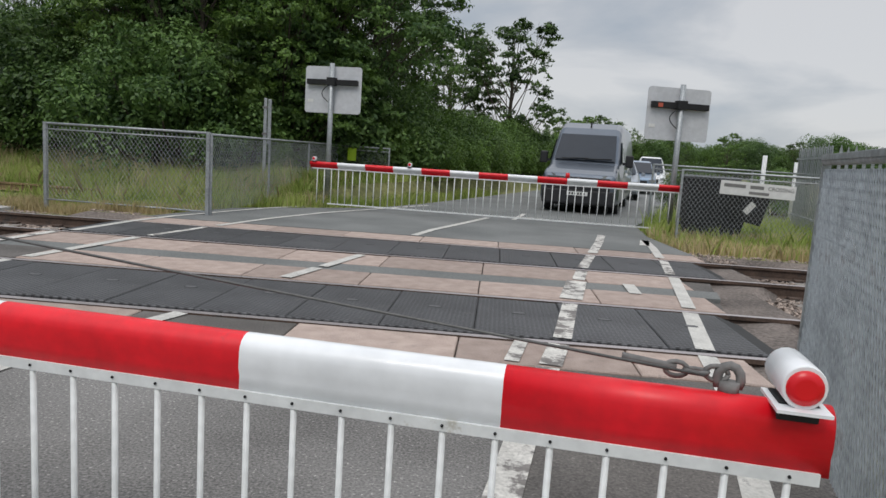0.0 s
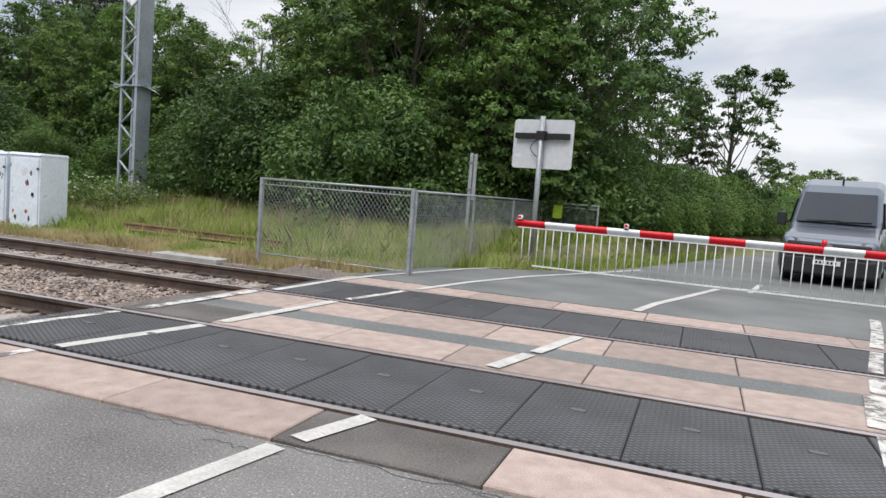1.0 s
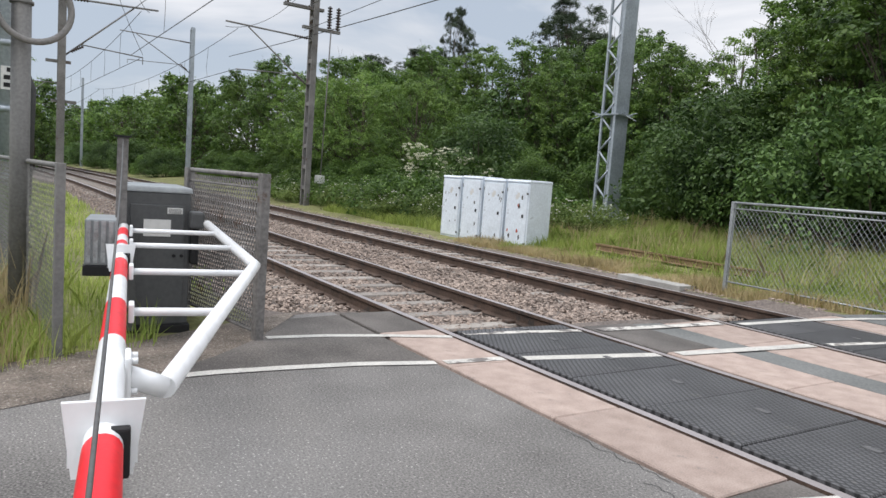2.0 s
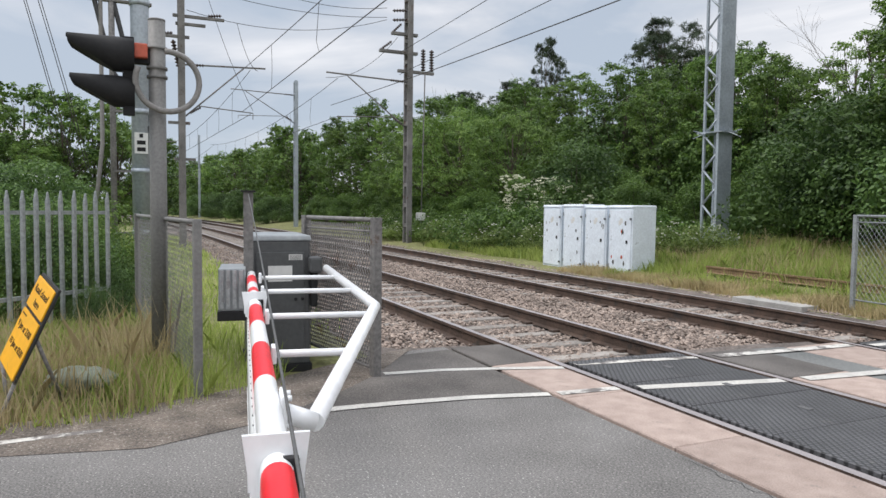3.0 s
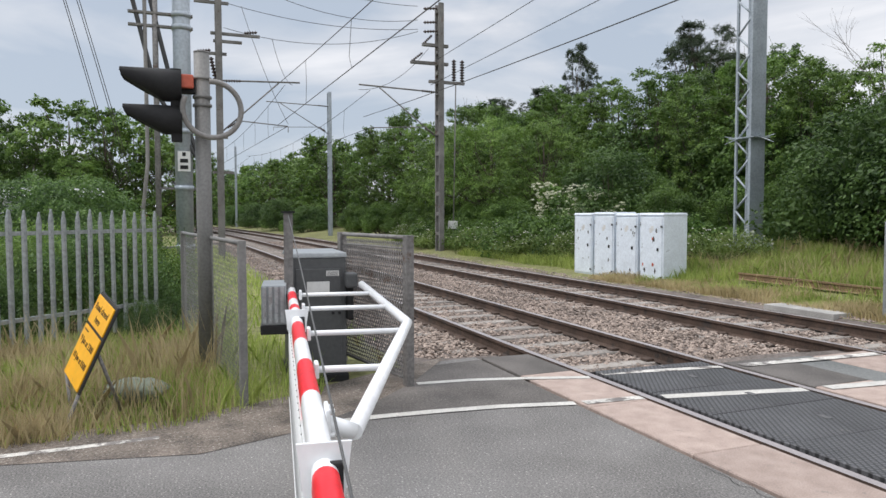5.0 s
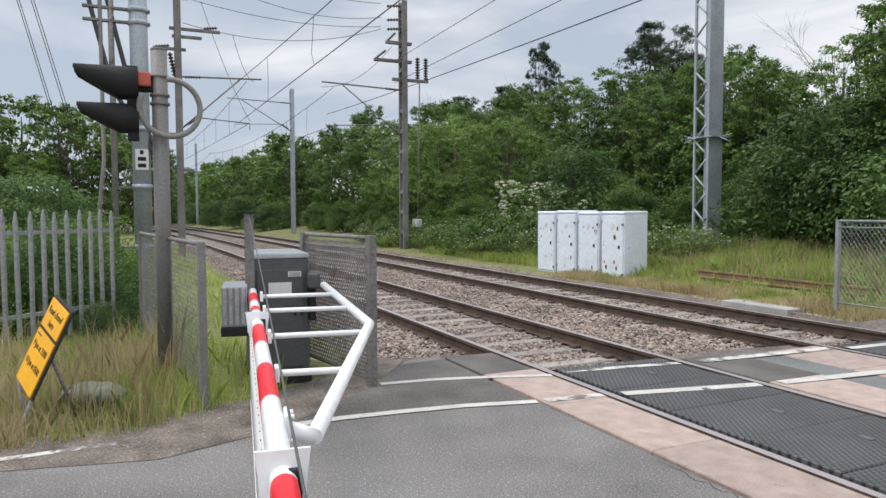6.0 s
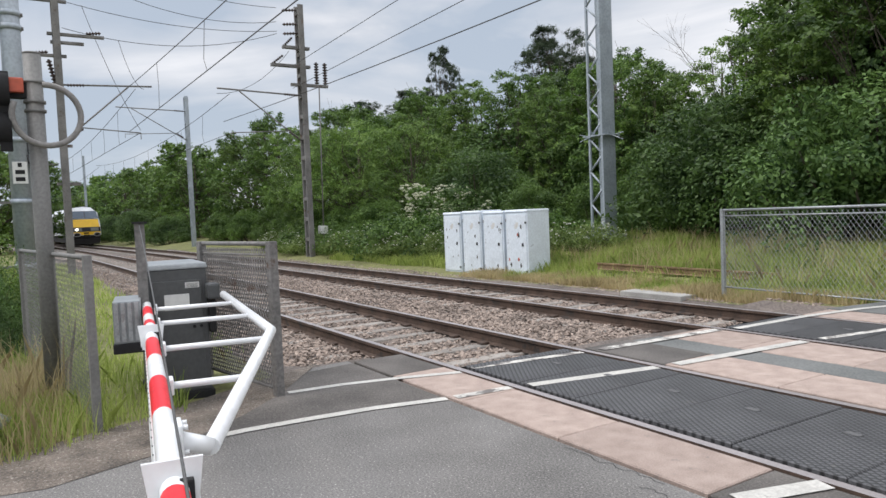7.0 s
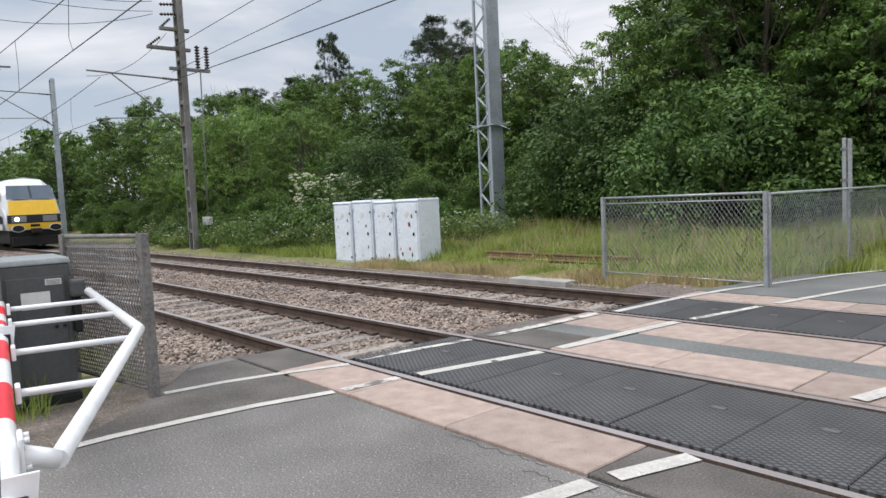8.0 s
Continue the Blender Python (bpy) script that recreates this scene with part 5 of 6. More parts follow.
for dy in (0.0, 0.07, 0.42, 0.50):
    wire("service_wire", [(-28, -2.3 + dy, 10.4), (-30, -0.55 + dy * 1.2, 2.8)], 0.014, "slack black service cable running down to the shrubs", -0.12)


# ---- van and cars ----
def body_section(y, w, zb, zt, tum, r):
    wt = w * tum
    return [(-w * 0.96, y, zb), (-w, y, zb + 0.12), (-w, y, zb + (zt - zb) * 0.5), (-wt, y, zt - r), (-wt + r * 0.35, y, zt - r * 0.3), (-wt + r, y, zt),
            (wt - r, y, zt), (wt - r * 0.35, y, zt - r * 0.3), (wt, y, zt - r), (w, y, zb + (zt - zb) * 0.5), (w, y, zb + 0.12), (w * 0.96, y, zb)]


def wheel(parent, x, y, r, w):
    g = Geo()
    rings = []
    for xx, rr in ((-w / 2, r * 0.6), (-w / 2, r * 0.95), (-w / 2 + 0.02, r), (w / 2 - 0.02, r), (w / 2, r * 0.95), (w / 2, r * 0.6)):
        rings.append([(xx, rr * math.cos(a), rr * math.sin(a)) for a in (2 * math.pi * k / 24 for k in range(24))])
    g.loft(rings, smooth=True)
    wh = part("wheel", g, RUBBER, parent, "black tyre", m=pose(x, y, r))
    part("rim", Geo().tube([(-w / 2 - 0.005, 0, 0), (w / 2 + 0.005, 0, 0)], r * 0.58, 20), STEEL, wh)


VAN_DIR = -9.5
van = thing("van", pose(2.30, 18.6, 0, 0, 0, VAN_DIR - 3.5) @ Matrix.Diagonal((1.03, 1, 0.925, 1)), "blue-grey high-roof panel van waiting at the barrier", "van")
g = Geo()
g.loft([body_section(0.00, 0.86, 0.42, 0.98, 0.97, 0.06), body_section(0.08, 0.95, 0.34, 1.10, 0.96, 0.08), body_section(0.35, 1.0, 0.28, 1.22, 0.93, 0.10),
        body_section(0.95, 1.01, 0.28, 1.40, 0.90, 0.12), body_section(1.05, 1.01, 0.28, 1.46, 0.90, 0.10), body_section(1.75, 1.01, 0.28, 2.28, 0.84, 0.12),
        body_section(1.95, 1.01, 0.28, 2.48, 0.84, 0.16), body_section(2.45, 1.01, 0.28, 2.66, 0.84, 0.16), body_section(3.2, 1.01, 0.28, 2.70, 0.85, 0.15), body_section(6.9, 1.01, 0.28, 2.70, 0.85, 0.15)], smooth=False)
vb = part("body", g, VAN_PAINT, van, "blue-grey painted body")
bv = vb.modifiers.new("soften", "BEVEL")
bv.width, bv.segments, bv.limit_method, bv.angle_limit = 0.025, 2, "ANGLE", radians(25)
def van_pane(pts):
    g = Geo()
    g.face(pts)
    return g
ws = part("windscreen", van_pane([(-0.80, 1.05, 1.50), (0.80, 1.05, 1.50), (0.735, 1.70, 2.27), (-0.735, 1.70, 2.27)]), GLASS_DARK, van, "dark windscreen", m=pose(0, -0.035, 0.01))
part("wiper", Geo().tube([(-0.6, 1.04, 1.53), (0.1, 1.08, 1.56)], 0.012, 5), BLACK, ws)
part("wiper", Geo().tube([(0.0, 1.05, 1.53), (0.7, 1.08, 1.56)], 0.012, 5), BLACK, ws)
for s in (-1, 1):
    part("side_window", van_pane([(s * 0.965, 1.30, 1.45), (s * 0.965, 2.25, 1.45), (s * 0.895, 2.2, 2.10), (s * 0.895, 1.75, 2.10)]), GLASS_DARK, van, "dark side window")
    mir = part("mirror", Geo().box(s * 1.04, 1.30, 1.36, s * 1.24, 1.46, 1.72, bevel=0.04), VAN_BLACK, van, "black door mirror")
    part("mirror_arm", Geo().box(s * 0.97, 1.35, 1.42, s * 1.06, 1.42, 1.50), VAN_BLACK, mir)
    g = Geo()
    g.loft([[(s * (0.60 + 0.30 * (k % 2)), 0.02 + 0.30 * (k % 2) - 0.05, 0.92 + 0.16 * (k // 2) + 0.06 * (k % 2)) for k in (0, 1, 3, 2)], [(s * (0.60 + 0.30 * (k % 2)), 0.08 + 0.30 * (k % 2), 0.92 + 0.16 * (k // 2) + 0.06 * (k % 2)) for k in (0, 1, 3, 2)]])
    part("headlight", g, HEADLAMP, van, "clear headlight")
    part("fog_light", Geo().tube([(s * 0.68, 0.03, 0.50), (s * 0.68, -0.015, 0.50)], 0.06, 12), HEADLAMP, van)
    wheel(van, s * 0.86, 1.0, 0.35, 0.24)
    wheel(van, s * 0.86, 4.9, 0.35, 0.24)
part("grille", Geo().box(-0.80, -0.03, 0.64, 0.80, 0.10, 1.02, bevel=0.04), VAN_BLACK, van, "black grille")
for k in range(4):
    part("grille_bar", Geo().box(-0.50, -0.042, 0.78 + 0.06 * k, 0.50, -0.03, 0.795 + 0.06 * k), MACHINE_GREY, van)
part("badge", Geo().tube([(0, -0.05, 0.90), (0, -0.035, 0.90)], 0.10, 20), CHROME, van, "round chrome badge")
part("bumper", Geo().box(-0.90, -0.05, 0.26, 0.90, 0.10, 0.66, bevel=0.04), VAN_BLACK, van, "black bumper")
npl = part("number_plate", Geo().box(-0.26, -0.065, 0.50, 0.26, -0.052, 0.61), LABEL_WHITE, van, "white plate with dark bars")
for k in range(6):
    part("print_bar", Geo().box(-0.21 + 0.072 * k, -0.0685, 0.525, -0.17 + 0.072 * k, -0.0655, 0.585), BLACK, npl)
part("roof_beacon", Geo().box(-0.02, 2.02, 2.46, 0.02, 2.10, 2.68, bevel=0.01), BLACK, van, "black roof aerial")
part("underbody", Geo().box(-0.9, 0.25, 0.2, 0.9, 6.7, 0.32), VAN_BLACK, van)


def car(x, y, turn, paint, h, label):
    c = thing("car", pose(x, y, 0, 0, 0, turn), label, "car", "waiting cars")
    g = Geo()
    g.loft([body_section(0.0, 0.75, 0.35, 0.70, 0.95, 0.08), body_section(0.12, 0.86, 0.25, 0.80, 0.94, 0.08), body_section(1.0, 0.90, 0.2, 0.95, 0.92, 0.08), body_section(1.15, 0.90, 0.2, 0.98, 0.92, 0.08),
            body_section(1.85, 0.90, 0.2, h - 0.08, 0.72, 0.12), body_section(2.2, 0.90, 0.2, h, 0.72, 0.14), body_section(3.7, 0.90, 0.2, h - 0.03, 0.72, 0.14), body_section(4.3, 0.88, 0.25, 1.0, 0.85, 0.1), body_section(4.4, 0.8, 0.35, 0.8, 0.9, 0.1)])
    part("body", g, paint, c)
    part("windscreen", van_pane([(-0.72, 1.13, 1.02), (0.72, 1.13, 1.02), (0.58, 1.80, h - 0.09), (-0.58, 1.80, h - 0.09)]), GLASS_DARK, c, "dark windscreen", m=pose(0, -0.03, 0.01))
    for s in (-1, 1):
        part("headlight", Geo().box(s * 0.5, -0.005, 0.60, s * 0.80, 0.16, 0.74, bevel=0.02), HEADLAMP, c)
        part("mirror", Geo().box(s * 0.92, 1.4, 0.95, s * 1.06, 1.52, 1.08, bevel=0.02), paint, c)
        wheel(c, s * 0.78, 0.8, 0.31, 0.2)
        wheel(c, s * 0.78, 3.5, 0.31, 0.2)
    part("grille", Geo().box(-0.42, -0.015, 0.42, 0.42, 0.05, 0.66, bevel=0.02), VAN_BLACK, c)
    part("number_plate", Geo().box(-0.26, -0.03, 0.42, 0.26, -0.016, 0.52), LABEL_WHITE, c)
    return c


car(4.8, 27.6, VAN_DIR, CAR_SILVER, 1.52, "silver car waiting behind the van")
car(7.0, 34.8, VAN_DIR, CAR_BLUE, 1.62, "pale blue car waiting in the queue")
car(9.1, 41.8, VAN_DIR, WHITE, 1.95, "white light van waiting at the end of the queue")


# ---- train ----
def train_section(x, w, zb, zt, lean):
    return [(x, -w * 0.93, zb), (x, -w, zb + 0.35), (x, -w, zb + (zt - zb) * 0.55), (x, -w * lean, zt - 0.55), (x, -w * 0.55, zt - 0.08), (x, 0, zt),
            (x, w * 0.55, zt - 0.08), (x, w * lean, zt - 0.55), (x, w, zb + (zt - zb) * 0.55), (x, w, zb + 0.35), (x, w * 0.93, zb)]


def bogie(parent, x):
    b = part("bogie", Geo().box(x - 1.5, -1.05, 0.32, x + 1.5, 1.05, 0.75, bevel=0.05), TRAIN_UNDER, parent)
    for dx in (-1.2, 1.2):
        for s in (-1, 1):
            part("wheel", Geo().tube([(x + dx, s * 0.69, 0.46), (x + dx, s * 0.83, 0.46)], 0.46, 20), RAIL_RUST, b)


def driving_car():
    th = thing("train_driving_car", pose(0, 0, 0), "white train driving car with a yellow front and dark skirt", "train", "train cars")
    g = Geo()
    g.loft([train_section(-18.6, 1.37, 0.95, 3.75, 0.93), train_section(-1.9, 1.37, 0.95, 3.75, 0.93), train_section(-1.4, 1.36, 0.95, 3.68, 0.93), train_section(-0.85, 1.34, 0.95, 3.30, 0.90),
            train_section(-0.3, 1.30, 0.95, 2.45, 0.93), train_section(0.0, 1.27, 0.95, 1.75, 0.95)], smooth=False)
    part("body", g, TRAIN_WHITE, th, "white painted body")
    part("roof", Geo().loft([[(x, y, z) for y, z in ((-0.78, 3.66), (0, 3.80), (0.78, 3.66), (0.7, 3.60), (-0.7, 3.60))] for x in (-18.5, -1.7)]), MACHINE_LIGHT, th, "grey roof")
    def skin(x0, z0, x1, z1, w0, w1, off=0.02):
        g = Geo()
        g.face([(x0 + off, -w0, z0), (x0 + off, w0, z0), (x1 + off, w1, z1), (x1 + off, -w1, z1)])
        return g
    part("front_panel", skin(-0.005, 1.74, -0.33, 2.50, 1.17, 1.10, 0.03), TRAIN_YELLOW, th, "bright yellow nose panel")
    part("front_panel", skin(0.0, 1.0, 0.0, 1.30, 1.22, 1.22, 0.03), TRAIN_YELLOW, th, "yellow lower nose band")
    part("lamp_band", Geo().box(-0.05, -1.24, 1.30, 0.035, 1.24, 1.74, bevel=0.02), TRAIN_DARK, th, "dark headlamp band")
    for s in (-1, 1):
        part("headlight", Geo().tube([(0.03, s * 0.82, 1.52), (0.05, s * 0.82, 1.52)], 0.11, 14), TRAIN_LIGHT if s < 0 else TRAIN_LAMP, th, "round headlight")
        part("lamp_panel", Geo().box(0.034, s * 0.72 - 0.34, 1.36, 0.042, s * 0.72 + 0.34, 1.68, bevel=0.003), TRAIN_LAMP, th, "grey lamp glass")
        bf = part("buffer", Geo().tube([(-0.1, s * 0.865, 1.06 - 0.02), (0.42, s * 0.865, 1.04)], 0.10, 12), TRAIN_UNDER, th, "black buffer")
        gg = Geo()
        gg.loft([[(xx, s * 0.865 + 0.31 * k * math.cos(a), 1.04 + 0.19 * k * math.sin(a)) for a in (2 * math.pi * j / 24 for j in range(24))] for xx, k in ((0.40, 1.0), (0.47, 1.0), (0.475, 0.86))])
        part("buffer_rim", gg, TRAIN_WHITE, bf, "bright buffer rim")
        part("buffer_face", Geo().loft([[(xx, s * 0.865 + 0.27 * math.cos(a), 1.04 + 0.16 * math.sin(a)) for a in (2 * math.pi * j / 24 for j in range(24))] for xx in (0.47, 0.485)]), TRAIN_UNDER, bf)
        g = Geo()
        g.face([(-0.95, s * 1.35, 2.55), (-1.9, s * 1.352, 2.55), (-1.9, s * 1.30, 3.15), (-1.35, s * 1.29, 3.15)])
        part("cab_window", g, GLASS_DARK, th, "dark cab side window")
        part("side_stripe", Geo().box(-18.5, s * 1.375, 1.32, -0.6, s * 1.382, 1.72), TRAIN_DARK, th, "dark blue side stripe")
        part("side_stripe", Geo().box(-18.5, s * 1.375, 1.0, -0.6, s * 1.380, 1.28), TRAIN_WHITE, th)
    part("windscreen", skin(-0.38, 2.56, -0.88, 3.30, 1.16, 1.04, 0.05), TRAIN_GLASS, th, "dark windscreen reflecting the sky")
    part("warning_plate", Geo().box(0.03, -0.22, 1.1, 0.04, 0.22, 1.24), TRAIN_UNDER, th, "dark socket panel")
    part("windscreen_pillar", skin(-0.40, 2.58, -0.86, 3.30, 0.04, 0.04, 0.06), TRAIN_DARK, th)
    part("coupling", Geo().box(0.0, -0.22, 0.78, 0.45, 0.22, 1.02, bevel=0.03), TRAIN_UNDER, th)
    part("underframe", Geo().box(-18.0, -1.2, 0.25, -0.1, 1.2, 0.97, bevel=0.06), TRAIN_UNDER, th, "black underframe")
    part("plough", Geo().box(-0.5, -1.1, 0.12, 0.12, 1.1, 0.6, bevel=0.05), TRAIN_UNDER, th)
    bogie(th, -3.2)
    bogie(th, -15.5)
    return th


def coach():
    th = thing("train_coach", pose(0, 0, 0), "white passenger train coach with dark windows", "train", "train cars")
    part("body", Geo().loft([train_section(-11.4, 1.37, 0.95, 3.75, 0.93), train_section(11.4, 1.37, 0.95, 3.75, 0.93)]), TRAIN_WHITE, th)
    part("roof", Geo().loft([[(x, y, z) for y, z in ((-0.78, 3.66), (0, 3.80), (0.78, 3.66), (0.7, 3.60), (-0.7, 3.60))] for x in (-11.3, 11.3)]), MACHINE_LIGHT, th)
    for s in (-1, 1):
        for k in range(8):
            part("window", Geo().box(-9.0 + 2.4 * k, s * 1.345, 2.05, -7.5 + 2.4 * k, s * 1.378, 2.85, bevel=0.01), GLASS_DARK, th)
        part("side_stripe", Geo().box(-11.3, s * 1.375, 1.25, 11.3, s * 1.381, 1.60), TRAIN_RED, th, "red side stripe")
    part("underframe", Geo().box(-11, -1.15, 0.25, 11, 1.15, 0.97, bevel=0.06), TRAIN_UNDER, th)
    bogie(th, -8)
    bogie(th, 8)
    return th


drive = driving_car()
coaches = [coach()]
for k in range(3):
    coaches.append(copy_thing(coaches[0], pose(0, 0, 0)))


# ---- trees, shrubs, grass ----
def leaves_mesh(name, centres, radii, per, size, mat, flat=0.75, droop=0.35, seed=1, fill=0.5, aspect=0.5):
    """Leaf blades on the shells of many clumps."""
    r = np.random.default_rng(seed)
    centres, radii = np.asarray(centres, float), np.asarray(radii, float)
    n = len(centres) * per
    c = np.repeat(centres, per, 0)
    rad = np.repeat(radii, per)
    d = r.normal(size=(n, 3))
    d[:, 2] = d[:, 2] * 0.9 + 0.25
    d /= np.linalg.norm(d, axis=1)[:, None]
    pos = c + d * (rad * (fill + (1 - fill) * np.sqrt(r.uniform(0, 1, n))))[:, None] * np.array((1, 1, flat))
    nrm = d * 0.8 + r.normal(size=(n, 3)) * 0.55 + np.array((0, 0, 0.35))
    nrm /= np.linalg.norm(nrm, axis=1)[:, None]
    t = r.normal(size=(n, 3)) - np.array((0, 0, droop))
    t -= nrm * (t * nrm).sum(1)[:, None]
    t /= np.linalg.norm(t, axis=1)[:, None] + 1e-9
    b = np.cross(nrm, t)
    s = (size * r.uniform(0.6, 1.4, n))[:, None]
    v = np.stack((pos - t * s * 0.5, pos + b * s * aspect * 0.5, pos + t * s * 0.5, pos - b * s * aspect * 0.5), 1).reshape(-1, 3)
    me = bpy.data.meshes.new(name)
    me.vertices.add(n * 4)
    me.vertices.foreach_set("co", v.ravel())
    me.loops.add(n * 4)
    me.loops.foreach_set("vertex_index", np.arange(n * 4, dtype=np.int32))
    me.polygons.add(n)
    me.polygons.foreach_set("loop_start", np.arange(0, n * 4, 4, dtype=np.int32))
    me.materials.append(mat)
    me.update(calc_edges=True)
    return me


def leaf_sheet(name, pos, out, size, mat, r, aspect=0.5, droop=0.3):
    """One blade at each place, turned mostly outwards and up."""
    n = len(pos)
    nrm = out * 0.7 + r.normal(size=(n, 3)) * 0.5 + np.array((0, 0, 0.5))
    nrm /= np.linalg.norm(nrm, axis=1)[:, None]
    t = r.normal(size=(n, 3)) - np.array((0, 0, droop))
    t -= nrm * (t * nrm).sum(1)[:, None]
    t /= np.linalg.norm(t, axis=1)[:, None] + 1e-9
    b = np.cross(nrm, t)
    s = (size * r.uniform(0.6, 1.45, n))[:, None]
    v = np.stack((pos - t * s * 0.5, pos + b * s * aspect * 0.5, pos + t * s * 0.5, pos - b * s * aspect * 0.5), 1).reshape(-1, 3)
    me = bpy.data.meshes.new(name)
    me.vertices.add(n * 4)
    me.vertices.foreach_set("co", v.ravel())
    me.loops.add(n * 4)
    me.loops.foreach_set("vertex_index", np.arange(n * 4, dtype=np.int32))
    me.polygons.add(n)
    me.polygons.foreach_set("loop_start", np.arange(0, n * 4, 4, dtype=np.int32))
    me.materials.append(mat)
    me.update(calc_edges=True)
    return me


def unit(r, n, up=0.0):
    d = r.normal(size=(n, 3)) + np.array((0, 0, up))
    return d / np.linalg.norm(d, axis=1)[:, None]


def tree(name, h, spread, boughs, sprays, leaves, size, mat, label, seed, low=0.12, bough=(0.26, 0.44), spray=0.30, aspect=0.5, droop=0.3,
         flat=0.62, category="tree", group="trees", top=0.5):
    """A forked trunk; boughs round it carry sprays of leaves, with gaps between them."""
    r = np.random.default_rng(seed)
    th = thing(name, pose(0, 0, 0), label, category, group)
    k = (np.arange(boughs) + r.uniform(0, 1, boughs)) / boughs
    r.shuffle(k)
    prof = np.where(k > top, np.sqrt(np.clip(1 - ((k - top) / (1.06 - top)) ** 2, 0, 1)), 0.72 + 0.28 * np.sin(k / top * math.pi / 2))
    ang = np.arange(boughs) * 2.39996 + r.uniform(-0.5, 0.5, boughs)
    rad = spread * prof * r.uniform(0.45, 0.95, boughs)
    rb = spread * r.uniform(*bough, boughs) * np.where(k > 0.85, 0.75, 1.0)
    centre = np.stack((rad * np.cos(ang), rad * np.sin(ang), h * (low + (0.96 - low) * k) - rb * flat * 0.5), 1)
    # wood: the trunk, then one limb to each bough
    g = Geo()
    tw = [(0.06 * h * 0.1 * math.sin(seed + j), 0.05 * h * 0.1 * math.cos(2 * seed + j), h * 0.8 * j / 6) for j in range(7)]
    g.tube(tw, h * 0.016 + 0.04, 8, r_end=0.03)
    for c, q in zip(centre, k):
        j = min(max(q * 0.8 - 0.12, 0.1), 0.95) * 6
        p = Vector(tw[int(j)]).lerp(Vector(tw[min(int(j) + 1, 6)]), j % 1)
        e = Vector(c)
        mid = p.lerp(e, 0.5) + Vector((0, 0, -0.04 * h))
        g.tube([p, mid, e], 0.035 + 0.02 * (1 - q), 6, r_end=0.012, cap=False)
        for _ in range(3):
            g.tube([p.lerp(e, 0.7), e + Vector(r.normal(size=3) * 0.5 * float(np.mean(rb)))], 0.014, 4, r_end=0.005, cap=False)
    part("trunk", g, BARK, th, "grey-brown bark")
    # sprays on the shells of the boughs
    ns = boughs * sprays
    d = unit(r, ns, 0.55)
    outward = np.repeat(centre * np.array((1, 1, 0)) / (np.linalg.norm(centre[:, :2], axis=1)[:, None] + 0.3), sprays, 0)
    d = d + outward * 0.45
    d /= np.linalg.norm(d, axis=1)[:, None]
    sp = np.repeat(centre, sprays, 0) + d * (np.repeat(rb, sprays) * r.uniform(0.55, 1.12, ns))[:, None] * np.array((1, 1, flat))
    n = ns * leaves
    o = unit(r, n)
    pos = np.repeat(sp, leaves, 0) + o * (spray * r.uniform(0.15, 1.0, n))[:, None] * np.array((1, 1, 0.55)) - np.array((0, 0, droop * 0.3)) * r.uniform(0, 1, n)[:, None] * spray
    part("crown", leaf_sheet("crown", pos, np.repeat(d, leaves, 0), size, mat, r, aspect, droop), [], th)
    return th


def shrub(name, rx, ry, h, clumps, per, size, mat, label, seed, flowers=0, category="shrub", umbels=0):
    rnd = random.Random(seed)
    th = thing(name, pose(0, 0, 0), label, category, "shrubs")
    cs, rs = [], []
    for i in range(clumps):
        a, k = rnd.uniform(0, 6.283), math.sqrt(rnd.random())
        x, y = rx * k * math.cos(a), ry * k * math.sin(a)
        top = h * (1 - 0.55 * k ** 3)
        z = top * rnd.uniform(0.15, 0.95)
        cs.append((x, y, z))
        rs.append(rnd.uniform(0.35, 0.65))
    g = Geo()
    for c in cs[::3]:
        g.tube([(c[0] * 0.3, c[1] * 0.3, -0.05), (c[0] * 0.8, c[1] * 0.8, c[2] * 0.6), c], 0.025, 5, r_end=0.008)
    part("brushwood", g, BARK, th)
    part("foliage", leaves_mesh("foliage", cs, rs, per, size, mat, seed=seed), [], th)
    if umbels:
        pts = [(c[0] + rnd.uniform(-0.4, 0.4), c[1] + rnd.uniform(-0.4, 0.3), c[2] + rnd.uniform(0.25, 0.5)) for c in cs for q in range(umbels)]
        um = part("umbels", leaves_mesh("umbels", pts, [0.05] * len(pts), 5, 0.045, UMBEL, flat=0.3, seed=seed + 5, fill=0.2, aspect=0.9), [], th, "small white flower heads")
        um["kind"] = "stuff"
    if flowers:
        pts = [(c[0] + rnd.uniform(-0.4, 0.4), c[1] - 0.35 + rnd.uniform(-0.3, 0.3), c[2] + rnd.uniform(0.1, 0.5)) for c in cs for q in range(flowers)]
        part("blossom", leaves_mesh("blossom", pts, [0.11] * len(pts), 10, 0.075, LEAF_FLOWER, flat=0.35, seed=seed + 5, fill=0.2, aspect=0.9), [], th, "flat creamy white flower heads")
    return th


def place(kinds, x, y, turn=0.0, s=1.0, z=None, sz=None):
    src = kinds
    m = pose(x, y, land(x, y) if z is None else z, 0, 0, turn) @ Matrix.Diagonal((s, s, sz or s, 1))
    if not src.get("used"):
        src["used"] = 1
        src.matrix_basis = m
        return src
    return copy_thing(src, m)


